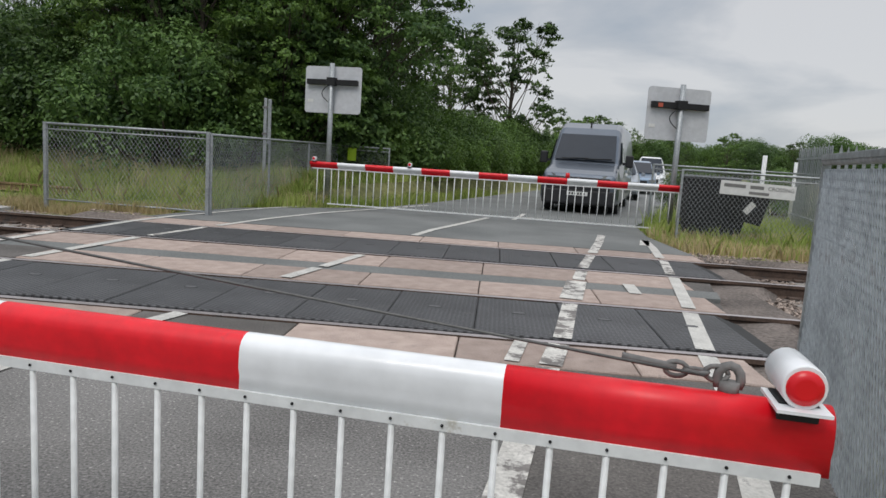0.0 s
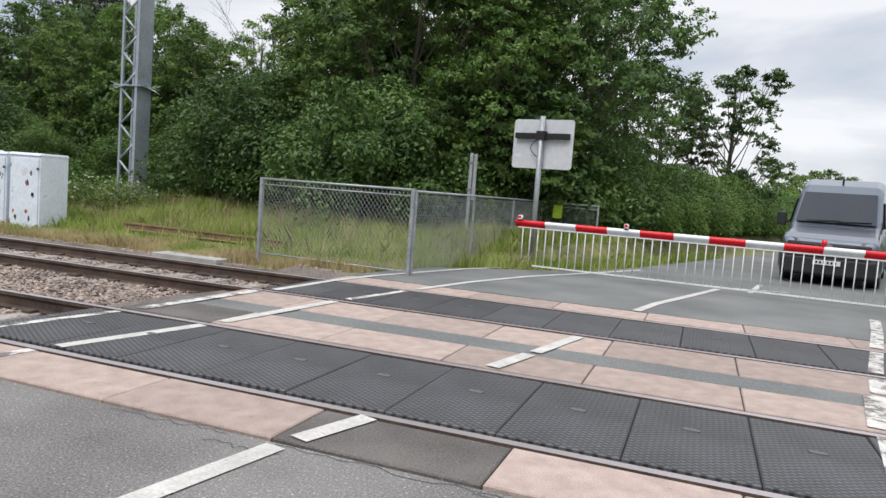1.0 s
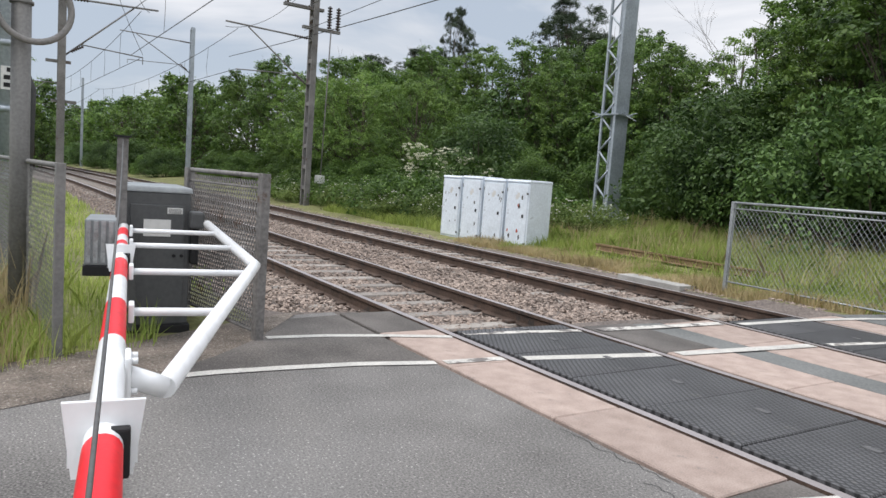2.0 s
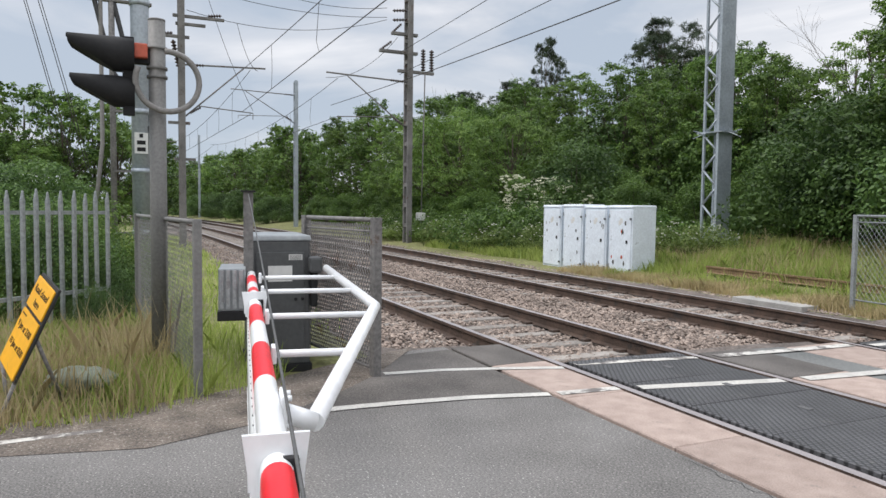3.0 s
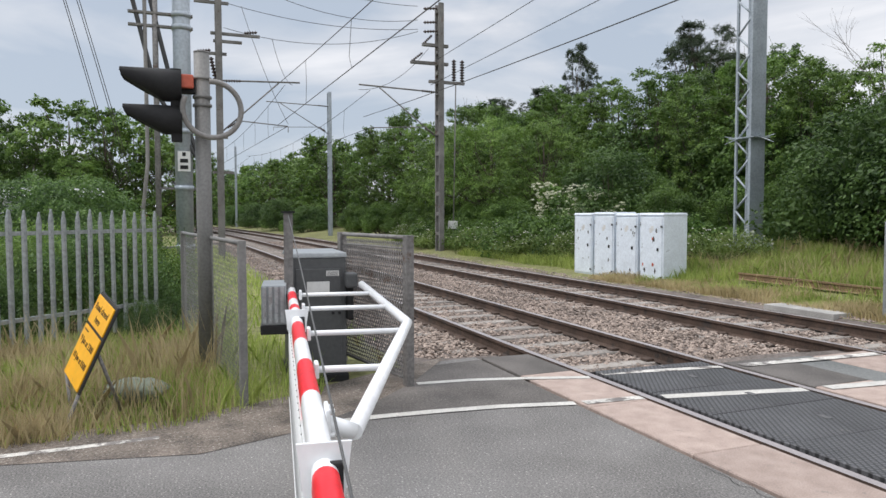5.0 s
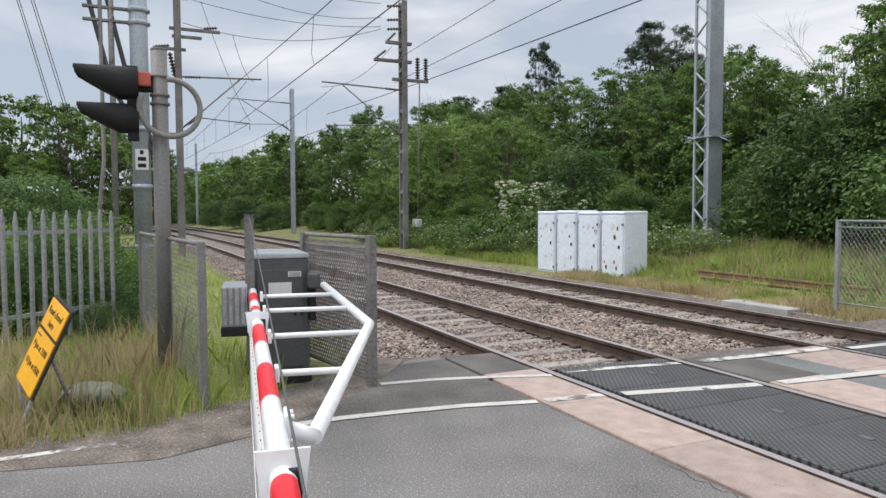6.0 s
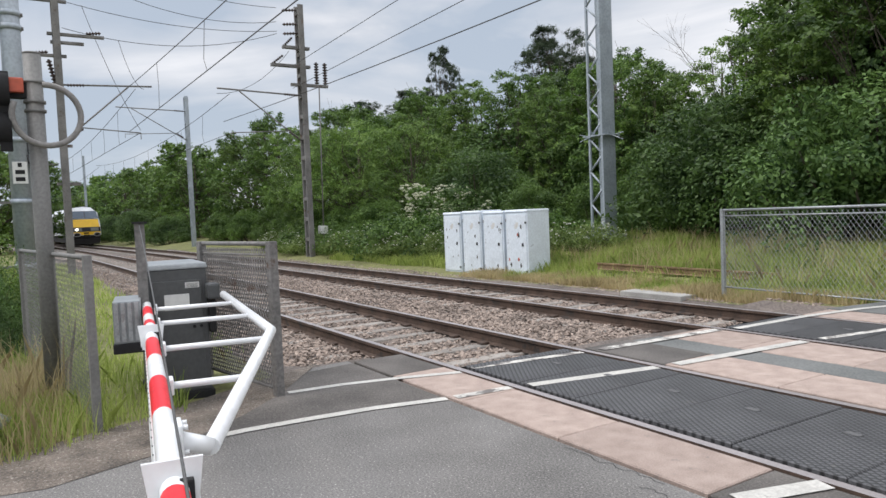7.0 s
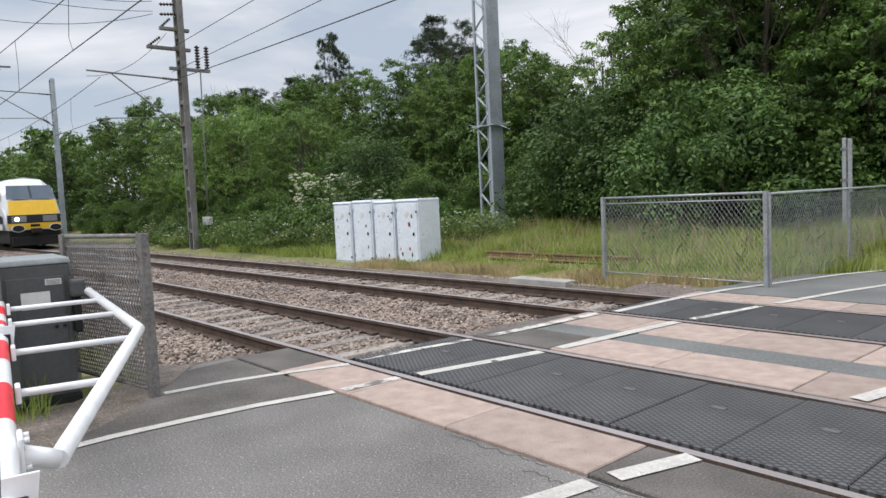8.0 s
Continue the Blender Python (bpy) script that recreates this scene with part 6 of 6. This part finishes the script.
KINDS = ((LEAF_MID, "mid-green broadleaf tree in full leaf", 11), (LEAF_LIGHT, "light green broadleaf tree in full leaf", 12), (LEAF_MID, "mid-green broadleaf tree in full leaf", 13))
ash = [tree("broadleaf_tree", 9.8, 3.3, 44, 26, 24, 0.155, m, lb, sd) for m, lb, sd in KINDS]
far_ash = [tree("broadleaf_tree", 9.8, 3.3, 34, 14, 12, 0.30, m, lb, sd + 100, spray=0.42) for m, lb, sd in KINDS]
dark_tree = [tree("broadleaf_tree", 10.5, 3.7, 54, 30, 26, 0.15, LEAF_DARK, "dark green dense broadleaf tree", sd, low=0.05) for sd in (21, 22)]
far_dark = [tree("broadleaf_tree", 10.5, 3.7, 34, 14, 12, 0.32, LEAF_DARK, "dark green dense broadleaf tree", 121, low=0.05, spray=0.45)]
willow = [tree("willow_tree", 6.6, 3.0, 46, 30, 26, 0.15, LEAF_LIGHT, "pale green bushy willow by the track", 31, low=0.04, aspect=0.26, droop=1.0, flat=0.85, bough=(0.28, 0.42))]
open_tree = [tree("broadleaf_tree", 9.0, 3.0, 30, 16, 22, 0.20, LEAF_DARK, "open-branched dark green roadside tree", 41, low=0.2, bough=(0.2, 0.34))]
pine = [tree("pine_tree", 12.5, 2.3, 46, 22, 30, 0.22, LEAF_PINE, "dark green pine standing above the other trees", 51, low=0.34, aspect=0.15, flat=0.55, spray=0.28, bough=(0.28, 0.46), droop=-0.2)]
birch = [tree("birch_tree", 9.5, 2.0, 30, 13, 18, 0.12, LEAF_LIGHT, "slender open light green tree with thin foliage", 58, low=0.25, bough=(0.2, 0.36), spray=0.26)]
bramble = [shrub("bramble_shrub", 2.0, 1.5, 2.7, 64, 330, 0.088, m, lb, sd) for m, lb, sd in ((LEAF_DARK, "dark green bramble and hawthorn thicket", 61), (LEAF_MID, "bushy green hawthorn shrub", 62))]
herb = [shrub("bank_herbs", 1.6, 1.1, 0.95, 46, 150, 0.085, LEAF_HERB, "pale green nettles and brambles on the bank", 68, umbels=2)]
low_shrub = [shrub("low_shrub", 1.7, 1.2, 1.2, 45, 150, 0.11, LEAF_MID, "low green bramble and nettle patch on the bank", 66)]
near_bush = [shrub("leafy_shrub", 1.6, 1.3, 2.6, 70, 330, 0.062, m, lb, sd) for m, lb, sd in ((LEAF_LIGHT, "bright green leafy shrub behind the palisade", 65), (LEAF_DARK, "dark leafy shrub grown through the palisade", 67))]
hedge = [shrub("hedge", 2.4, 1.0, 2.2, 70, 260, 0.09, LEAF_MID, "dense green roadside hedge", 71)]
elder = [shrub("elder_shrub", 1.9, 1.3, 2.9, 55, 150, 0.16, LEAF_MID, "elder shrub with creamy white flower heads", 81, flowers=8)]

r = random.Random(77)
# front row behind the far track
for x, y, k, s in ((-58, 18.5, 0, 0.9), (-53, 17.5, 1, 0.86), (-48.5, 18, 2, 0.9), (-44, 17.8, 1, 0.86), (-40, 19.5, 0, 0.95)):
    place(ash[k], x, y, r.uniform(0, 360), s)
for x, y, s in ((-36.5, 17.0, 0.95), (-33.0, 16.9, 1.0), (-30, 18.3, 0.92)):
    place(willow[0], x, y, r.uniform(0, 360), s)
# second and third rows, their tops stepping down to a gap and up again
for x, y, k, s in ((-36, 23, 2, 0.98), (-32, 24, 1, 1.02), (-28.2, 23.6, 0, 0.93), (-24.6, 23.2, 1, 0.80), (-21.8, 24, 0, 0.90), (-19.3, 23.6, 1, 0.82),
                   (-24.5, 28, 2, 1.0), (-29.5, 28, 2, 1.05), (-41, 26, 1, 1.1), (-47, 27, 0, 1.12), (-54, 27, 2, 1.2), (-60, 26, 1, 1.1),
                   (-13.2, 23.6, 1, 0.98), (-11.0, 22.0, 0, 0.92), (-9.0, 27, 0, 1.15)):
    place(ash[k], x, y, r.uniform(0, 360), s)
for x, y, s in ((-17.3, 25.0, 0.80), (-15.6, 25.6, 0.9), (-14.6, 22.6, 0.95), (-12.2, 21.4, 0.9)):
    place(birch[0], x, y, r.uniform(0, 360), s)
for x, y, k, s in ((-6.9, 22.0, 1, 0.98), (-5.2, 23.2, 0, 1.02), (-9.2, 25.5, 1, 1.08), (-7.0, 29.5, 0, 1.1)):
    place(dark_tree[k], x, y, r.uniform(0, 360), s)
place(ash[2], -6.3, 20.6, 80, 0.84)
place(ash[0], -8.4, 19.9, 200, 0.95)
place(ash[1], -10.4, 20.4, 20, 0.88)
place(ash[0], -4.2, 29.0, 80, 0.82)
place(open_tree[0], 0.6, 40, 30, 1.0)
place(open_tree[0], -3.0, 43, 130, 1.0)
for x, y, s in ((-36.5, 34, 1.12), (-40, 36, 0.98), (-55, 33, 0.92), (-60, 31, 0.9)):
    place(pine[0], x, y, r.uniform(0, 360), s)
place(pine[0], -48.8, 32, 50, 0.62, sz=1.08)
# dim undergrowth below the back rows
x = -40.0
while x < -10:
    place(bramble[0], x, 25.5 + r.uniform(-0.6, 0.6), r.uniform(0, 360), r.uniform(1.3, 1.6))
    x += 2.6
# thicket edge
x = -27.0
while x < -4.6:
    place(bramble[r.random() < 0.35], x, (20.4 if -20.5 < x < -12.5 else 18.9) + 0.5 * math.sin(x) + (0.6 if x > -8 else 0) + (2.6 if x > -6.4 else 0), r.uniform(0, 360), r.uniform(0.85, 1.15))
    x += r.uniform(1.5, 2.1)
for x in (-58, -54.5, -51, -47, -43.5, -40, -37, -34, -31.5, -28):
    place(bramble[1], x, 15.4 + r.uniform(-0.4, 0.4), r.uniform(0, 360), r.uniform(0.7, 0.95))
for x, y in ((-26.4, 17.3), (-24.2, 17.6)):
    place(elder[0], x, y, r.uniform(-20, 20), r.uniform(0.9, 1.05))
for x, y in ((-25.5, 14.8), (-22.6, 14.9), (-20.2, 15.4), (-27.5, 14.0), (-30.2, 14.2), (-18.3, 16.4), (-33, 13.9), (-23.8, 13.9), (-20.6, 14.2)):
    place(low_shrub[0], x, y, r.uniform(0, 360), r.uniform(0.8, 1.1))
place(herb[0], -15.1, 15.5, 40, 0.8)
x = -37.0
while x < -13.6:
    for y in (13.7, 15.0, 16.4):
        if x < -18.9 or (x < -18.2 and y > 14.4):
            place(herb[0], x + r.uniform(-0.5, 0.5), y + r.uniform(-0.3, 0.3), r.uniform(0, 360), r.uniform(0.85, 1.2), sz=r.uniform(0.75, 1.2) * (1.0 if x < -19 else 0.75))
    x += 1.9
# hedge along the road beyond
y = 24.0
while y < 75:
    place(hedge[0], left_edge(y) - 2.6 - r.uniform(0, 0.3), y, 70 + r.uniform(-8, 8), r.uniform(0.95, 1.2))
    place(hedge[0], left_edge(y) - 4.3 - r.uniform(0, 0.3), y + 1, 70 + r.uniform(-8, 8), r.uniform(1.0, 1.3)) if y < 45 else None
    y += 2.7
# shrubs by the palisade
for x, y, s in ((-11.8, 0.7, 0.66), (-10.9, -0.6, 0.72), (-12.6, -0.6, 0.95), (-11.2, -2.2, 0.95), (-14.5, -0.2, 0.8)):
    place(near_bush[0], x, y, r.uniform(0, 360), s)
for x, y, s in ((-24, -1.5, 0.8), (-28, -3.5, 0.85), (-34, -1.5, 0.7)):
    place(bramble[0], x, y, r.uniform(0, 360), s)
for x, y, s in ((-10.9, 0.45, 0.6), (-10.2, -0.75, 0.62), (-9.3, -1.7, 0.62), (-11.9, -1.2, 0.72), (-10.4, 1.0, 0.5), (-9.6, 1.05, 0.36), (-8.6, -2.3, 0.6)):
    place(near_bush[1], x, y, r.uniform(0, 360), s)
for x, y, s in ((-62, -5, 0.78), (-66, -9, 0.84), (-60, -12, 0.76), (-71, -13, 0.88), (-58, -16, 0.78), (-76, -6, 0.88), (-69, -4.5, 0.8)):
    place(ash[r.randrange(3)], x, y, r.uniform(0, 360), s)
for x, y, s in ((-74, 2.0, 1.0), (-70, -1.5, 1.12), (-67, -6.5, 1.1), (-78, 4.0, 0.9), (-72, -10.5, 1.12), (-66, 0.5, 0.95), (-70, -14, 1.1), (-64, -3.5, 1.0)):
    place(far_ash[r.randrange(3)], x, y, r.uniform(0, 360), s)
for x, y, s in ((-12.4, 0.3, 0.8), (-13.0, 1.0, 0.75), (-11.6, -0.6, 0.8), (-12.6, -1.4, 0.85)):
    place(near_bush[0], x, y, r.uniform(0, 360), s)
# distant trees, both ways
for x, y, s in ((-72, -12, 0.85), (-66, -14, 0.8), (-60, -17, 0.85), (-84, -9, 0.9), (-90, -14, 0.95), (-78, -16, 0.9), (-58, -22, 0.95), (-50, -25, 0.9), (-120, 22, 1.0), (-112, 20, 1.0), (-104, 19.5, 0.95), (-96, 19, 0.95),
                (-88, 18.5, 0.9), (-80, 18.5, 0.9), (-73, 18, 0.85), (-66, 18, 0.85), (-130, 24, 1.0), (-140, 22, 1.0), (-152, 18, 1.1), (-165, 12, 1.1)):
    place(far_ash[r.randrange(3)], x, y, r.uniform(0, 360), s)
for i in range(46):
    a = i / 45
    x, y = 8 + 150 * a + r.uniform(-5, 5), 150 + 60 * math.sin(a * 5) + r.uniform(-20, 20) - 40 * a
    if left_edge(y) - 9 < x < right_edge(y) + 6:
        x += 22
    place((far_dark[0] if i % 3 else ash[i % 3]), x, y, r.uniform(0, 360), r.uniform(0.75, 1.1), z=0)
for x, y, s in ((10.5, 95, 0.7), (14, 100, 0.75), (18, 105, 0.8), (30, 95, 0.6), (22, 88, 0.55), (7, 80, 0.6), (9.5, 86, 0.6), (44, 80, 0.5), (38, 92, 0.6)):
    place(far_ash[r.randrange(3)], x, y, r.uniform(0, 360), s, z=0)

# woods following the curve of the line
for i in range(26):
    x = -66 - i * 6.2 + r.uniform(-1.5, 1.5)
    place(far_ash[i % 3], x, bend(x) + FAR_MID + 7.5 + r.uniform(0, 2.5), r.uniform(0, 360), r.uniform(0.75, 0.95), z=-0.2)
    place(bramble[i % 2], x + 3, bend(x) + FAR_MID + 4.6 + r.uniform(-0.5, 0.8), r.uniform(0, 360), r.uniform(0.7, 0.95), z=-0.2)
    if i > 2:
        place(far_ash[(i + 1) % 3], x, bend(x) + NEAR_MID - 11 - r.uniform(0, 4), r.uniform(0, 360), r.uniform(0.5, 0.7), z=-0.2)
for i in range(18):
    place(bramble[i % 2], -38 - 2.2 * i, bend(-38 - 2.2 * i) - 3.5 - r.uniform(0, 1.5), r.uniform(0, 360), r.uniform(0.6, 0.85), z=-0.2)
for i in range(22):
    place(far_ash[i % 3], -150 - 6 * i + r.uniform(-3, 3), -60 - 9 * i + r.uniform(-4, 4), r.uniform(0, 360), r.uniform(0.8, 1.1), z=-0.2)
for i in range(9):
    place(low_shrub[0] if i % 2 else bramble[1], 6.5 + 1.6 * i, 23.5 + r.uniform(-1, 1.5), r.uniform(0, 360), r.uniform(0.5, 0.8), z=-0.1)
# a low wood closing the view down the road
for i in range(64):
    a = i / 63
    x, y = 16 + 190 * a + r.uniform(-3, 3), 185 - 90 * a * a + r.uniform(-8, 8)
    if x < right_edge(y) + 4:
        x += 8
    place(bramble[i % 2], x, y, r.uniform(0, 360), r.uniform(2.0, 3.4), z=-0.2)

# bare dead tree among the leaves
g = Geo()
rb = random.Random(5)
def twig(p, d, ln, rad, depth):
    q = p + d * ln
    mid = p.lerp(q, 0.5) + Vector((rb.uniform(-1, 1), rb.uniform(-1, 1), 0)) * ln * 0.06
    g.tube([p, mid, q], rad, 5, r_end=rad * 0.6, cap=False)
    if depth:
        for _ in range(3 if depth > 1 else 4):
            nd = (d + Vector((rb.uniform(-0.7, 0.7), rb.uniform(-0.7, 0.7), rb.uniform(-0.1, 0.5)))).normalized()
            twig(p.lerp(q, rb.uniform(0.5, 1.0)), nd, ln * rb.uniform(0.5, 0.72), rad * 0.55, depth - 1)
twig(Vector((0, 0, 0)), Vector((0.02, 0, 1)), 4.1, 0.034, 4)
dead = thing("dead_tree", pose(-15.7, 23.2, 0.4), "bare pale dead tree standing among leafy trees", "tree", "trees")
part("branches", g, TWIG, dead)


def grass(name, n, region, h, mat, label, seed, width=0.010, density=None):
    """Blades of grass scattered over a stretch of ground."""
    q = np.random.default_rng(seed)
    x0, x1, y0, y1 = region
    xs, yy = q.uniform(x0, x1, n), q.uniform(y0, y1, n)
    keep = []
    for i in range(n):
        x, y = xs[i], yy[i]
        if left_edge(y) - 0.12 < x < right_edge(y) + 0.1 and (y < 4.5 or y > 10.9):
            continue
        if 4.0 < y - bend(x) < 11.75:
            continue
        if density and q.uniform() > density(x, y):
            continue
        keep.append(i)
    xs, yy = xs[keep], yy[keep]
    n = len(keep)
    zz = np.array([land(x, y) for x, y in zip(xs, yy)]) - 0.02
    a = q.uniform(0, 6.283, n)
    hh = h * q.uniform(0.45, 1.25, n) * (0.75 + 0.5 * np.array([noise.noise((x * 0.9, y * 0.9, seed)) for x, y in zip(xs, yy)]))
    lean = q.normal(0, 0.28, (n, 2)) * hh[:, None]
    w = width * q.uniform(0.7, 1.5, n)
    c, s = np.cos(a) * w, np.sin(a) * w
    base = np.stack((xs, yy, zz), 1)
    off = np.stack((c, s, np.zeros(n)), 1)
    mid = base + np.stack((lean[:, 0] * 0.35, lean[:, 1] * 0.35, hh * 0.6), 1)
    tip = base + np.stack((lean[:, 0], lean[:, 1], hh), 1)
    v = np.stack((base - off, base + off, mid + off * 0.7, tip, mid - off * 0.7), 1).reshape(-1, 3)
    me = bpy.data.meshes.new(name)
    me.vertices.add(n * 5)
    me.vertices.foreach_set("co", v.ravel())
    me.loops.add(n * 5)
    me.loops.foreach_set("vertex_index", np.arange(n * 5, dtype=np.int32))
    me.polygons.add(n)
    me.polygons.foreach_set("loop_start", np.arange(0, n * 5, 5, dtype=np.int32))
    me.materials.append(mat)
    me.update(calc_edges=True)
    return tagged(new(name, me), label, "grass", kind="stuff")


def mast_clear(x, y):
    """No grass on the mast's footing nor over the old rail."""
    if (abs(x + 16.1) < 1.3 and 15.6 < y < 18.2) or (abs(y - 13.5) < 0.12 and -12.8 < x < -8):
        return 0.0
    return 0.12 if -13.0 < x < -7.9 and 12.75 < y < 13.4 else 1.0


def verge(x, y):
    """Thin round the sandbag and on the worn ground by the road."""
    if y > 1.95:
        return 0.2
    return 0.1 if abs(x + 6.15) < 0.4 and abs(y - 1.0) < 0.28 else (0.45 if y > 0.7 and x > -6.6 else 1.0)


grass("grass", 26000, (-9.5, -5.35, -1.2, 2.6), 0.31, GRASS_GREEN, "long green grass on the road verge", 1, 0.004, verge)
grass("dry_grass", 46000, (-8.4, -5.2, -1.2, 1.7), 0.34, GRASS_DRY, "dry straw-coloured grass on the road verge", 2, 0.0028, lambda x, y: 1.0 if y < 0.65 else 0.3 * verge(x, y))
grass("dry_grass", 2200, (-8.6, -5.4, -1.2, 1.8), 0.66, GRASS_DRY, "tall thin seed stalks in the verge", 12, 0.0035)
grass("grass", 76000, (-27, -3.9, 12.5, 19.5), 0.40, GRASS_GREEN, "long green grass beyond the tracks", 3, 0.009, mast_clear)
grass("grass", 9000, (-15.5, -3.9, 11.9, 12.6), 0.22, GRASS_GREEN, "short green grass along the ballast", 13, 0.008)
grass("dry_grass", 46000, (-16, -3.2, 11.7, 13.6), 0.25, GRASS_DRY, "dry grass along the ballast edge", 4, 0.006, lambda x, y: mast_clear(x, y) * min(1.0, max(0.0, (13.4 - y) / 1.5)))
grass("dry_grass", 6000, (-20, -3.6, 13.0, 18.5), 0.62, GRASS_DRY, "tall pale seed stalks above the grass", 14, 0.005, mast_clear)
grass("grass", 14000, (-4.6, 0.5, 13.8, 26), 0.30, GRASS_GREEN, "green grass beside the far road", 5, 0.012)
grass("grass", 16000, (3.1, 12, 11.6, 20), 0.42, GRASS_GREEN, "long green grass round the far machine", 6, 0.011)
grass("dry_grass", 18000, (3.0, 9, 11.3, 14.5), 0.28, GRASS_DRY, "dry grass along the far verge", 7, 0.008)
grass("grass", 6000, (-40, -8.6, 1.0, 3.8), 0.24, GRASS_GREEN, "grass beside the near track", 8, 0.010)

# low building far off to the side
sh = thing("lineside_building", pose(13.5, 17.5, 0), "grey lineside equipment building with a flat roof", "building")
part("wall", Geo().box(-1.5, -1.5, 0, 1.5, 1.5, 2.15, bevel=0.02), MACHINE_LIGHT, sh)
part("roof", Geo().box(-1.65, -1.65, 2.15, 1.65, 1.65, 2.32, bevel=0.02), ROOF_SLATE, sh)
fs = thing("farm_shed", pose(-60, -9.5, 0, 0, 0, 4), "grey farm shed with a pale sheet roof behind shrubs", "building")
part("wall", Geo().box(-4, -6, -0.2, 4, 6, 2.7, bevel=0.02), MACHINE_LIGHT, fs, "grey sheet wall")
part("roof", Geo().loft([[(x2, y2, z2) for x2, z2 in ((-4.2, 2.65), (0, 3.5), (4.2, 2.65), (4.2, 2.75), (0, 3.62), (-4.2, 2.75))] for y2 in (-6.2, 6.2)]), SIGN_BACK, fs, "pale sheet roof")
for x, y in ((6.35, 17.0), (9.3, 22.5)):
    tagged(part("marker_post", Geo().tube([(x, y, -0.1), (x, y, 1.75)], 0.05, 10), WHITE_DIRTY), "pale marker post in the grass", "post", "marker posts")


def motions():
    """The train runs in along the far track."""
    def on_line(x, back):
        """The pose of a car whose reference stands back metres behind the front."""
        u = x - back
        y = FAR_MID + bend(u)
        slope = -0.001 * (u + 15) if u < -15 else 0.0
        return pose(u, y, 0, 0, 0, math.degrees(math.atan(slope)))

    times = [0.0, 1.0, 2.0, 3.0, 4.0, 5.0, 6.0, 6.5, 7.0, 7.5, 8.0]
    walk(drive, [(t, on_line(-42 - 33.0 * (8 - t), 0)) for t in times])
    for k, c in enumerate(coaches):
        walk(c, [(t, on_line(-42 - 33.0 * (8 - t), 18.9 + 11.6 + 23.1 * k)) for t in times])


motions()
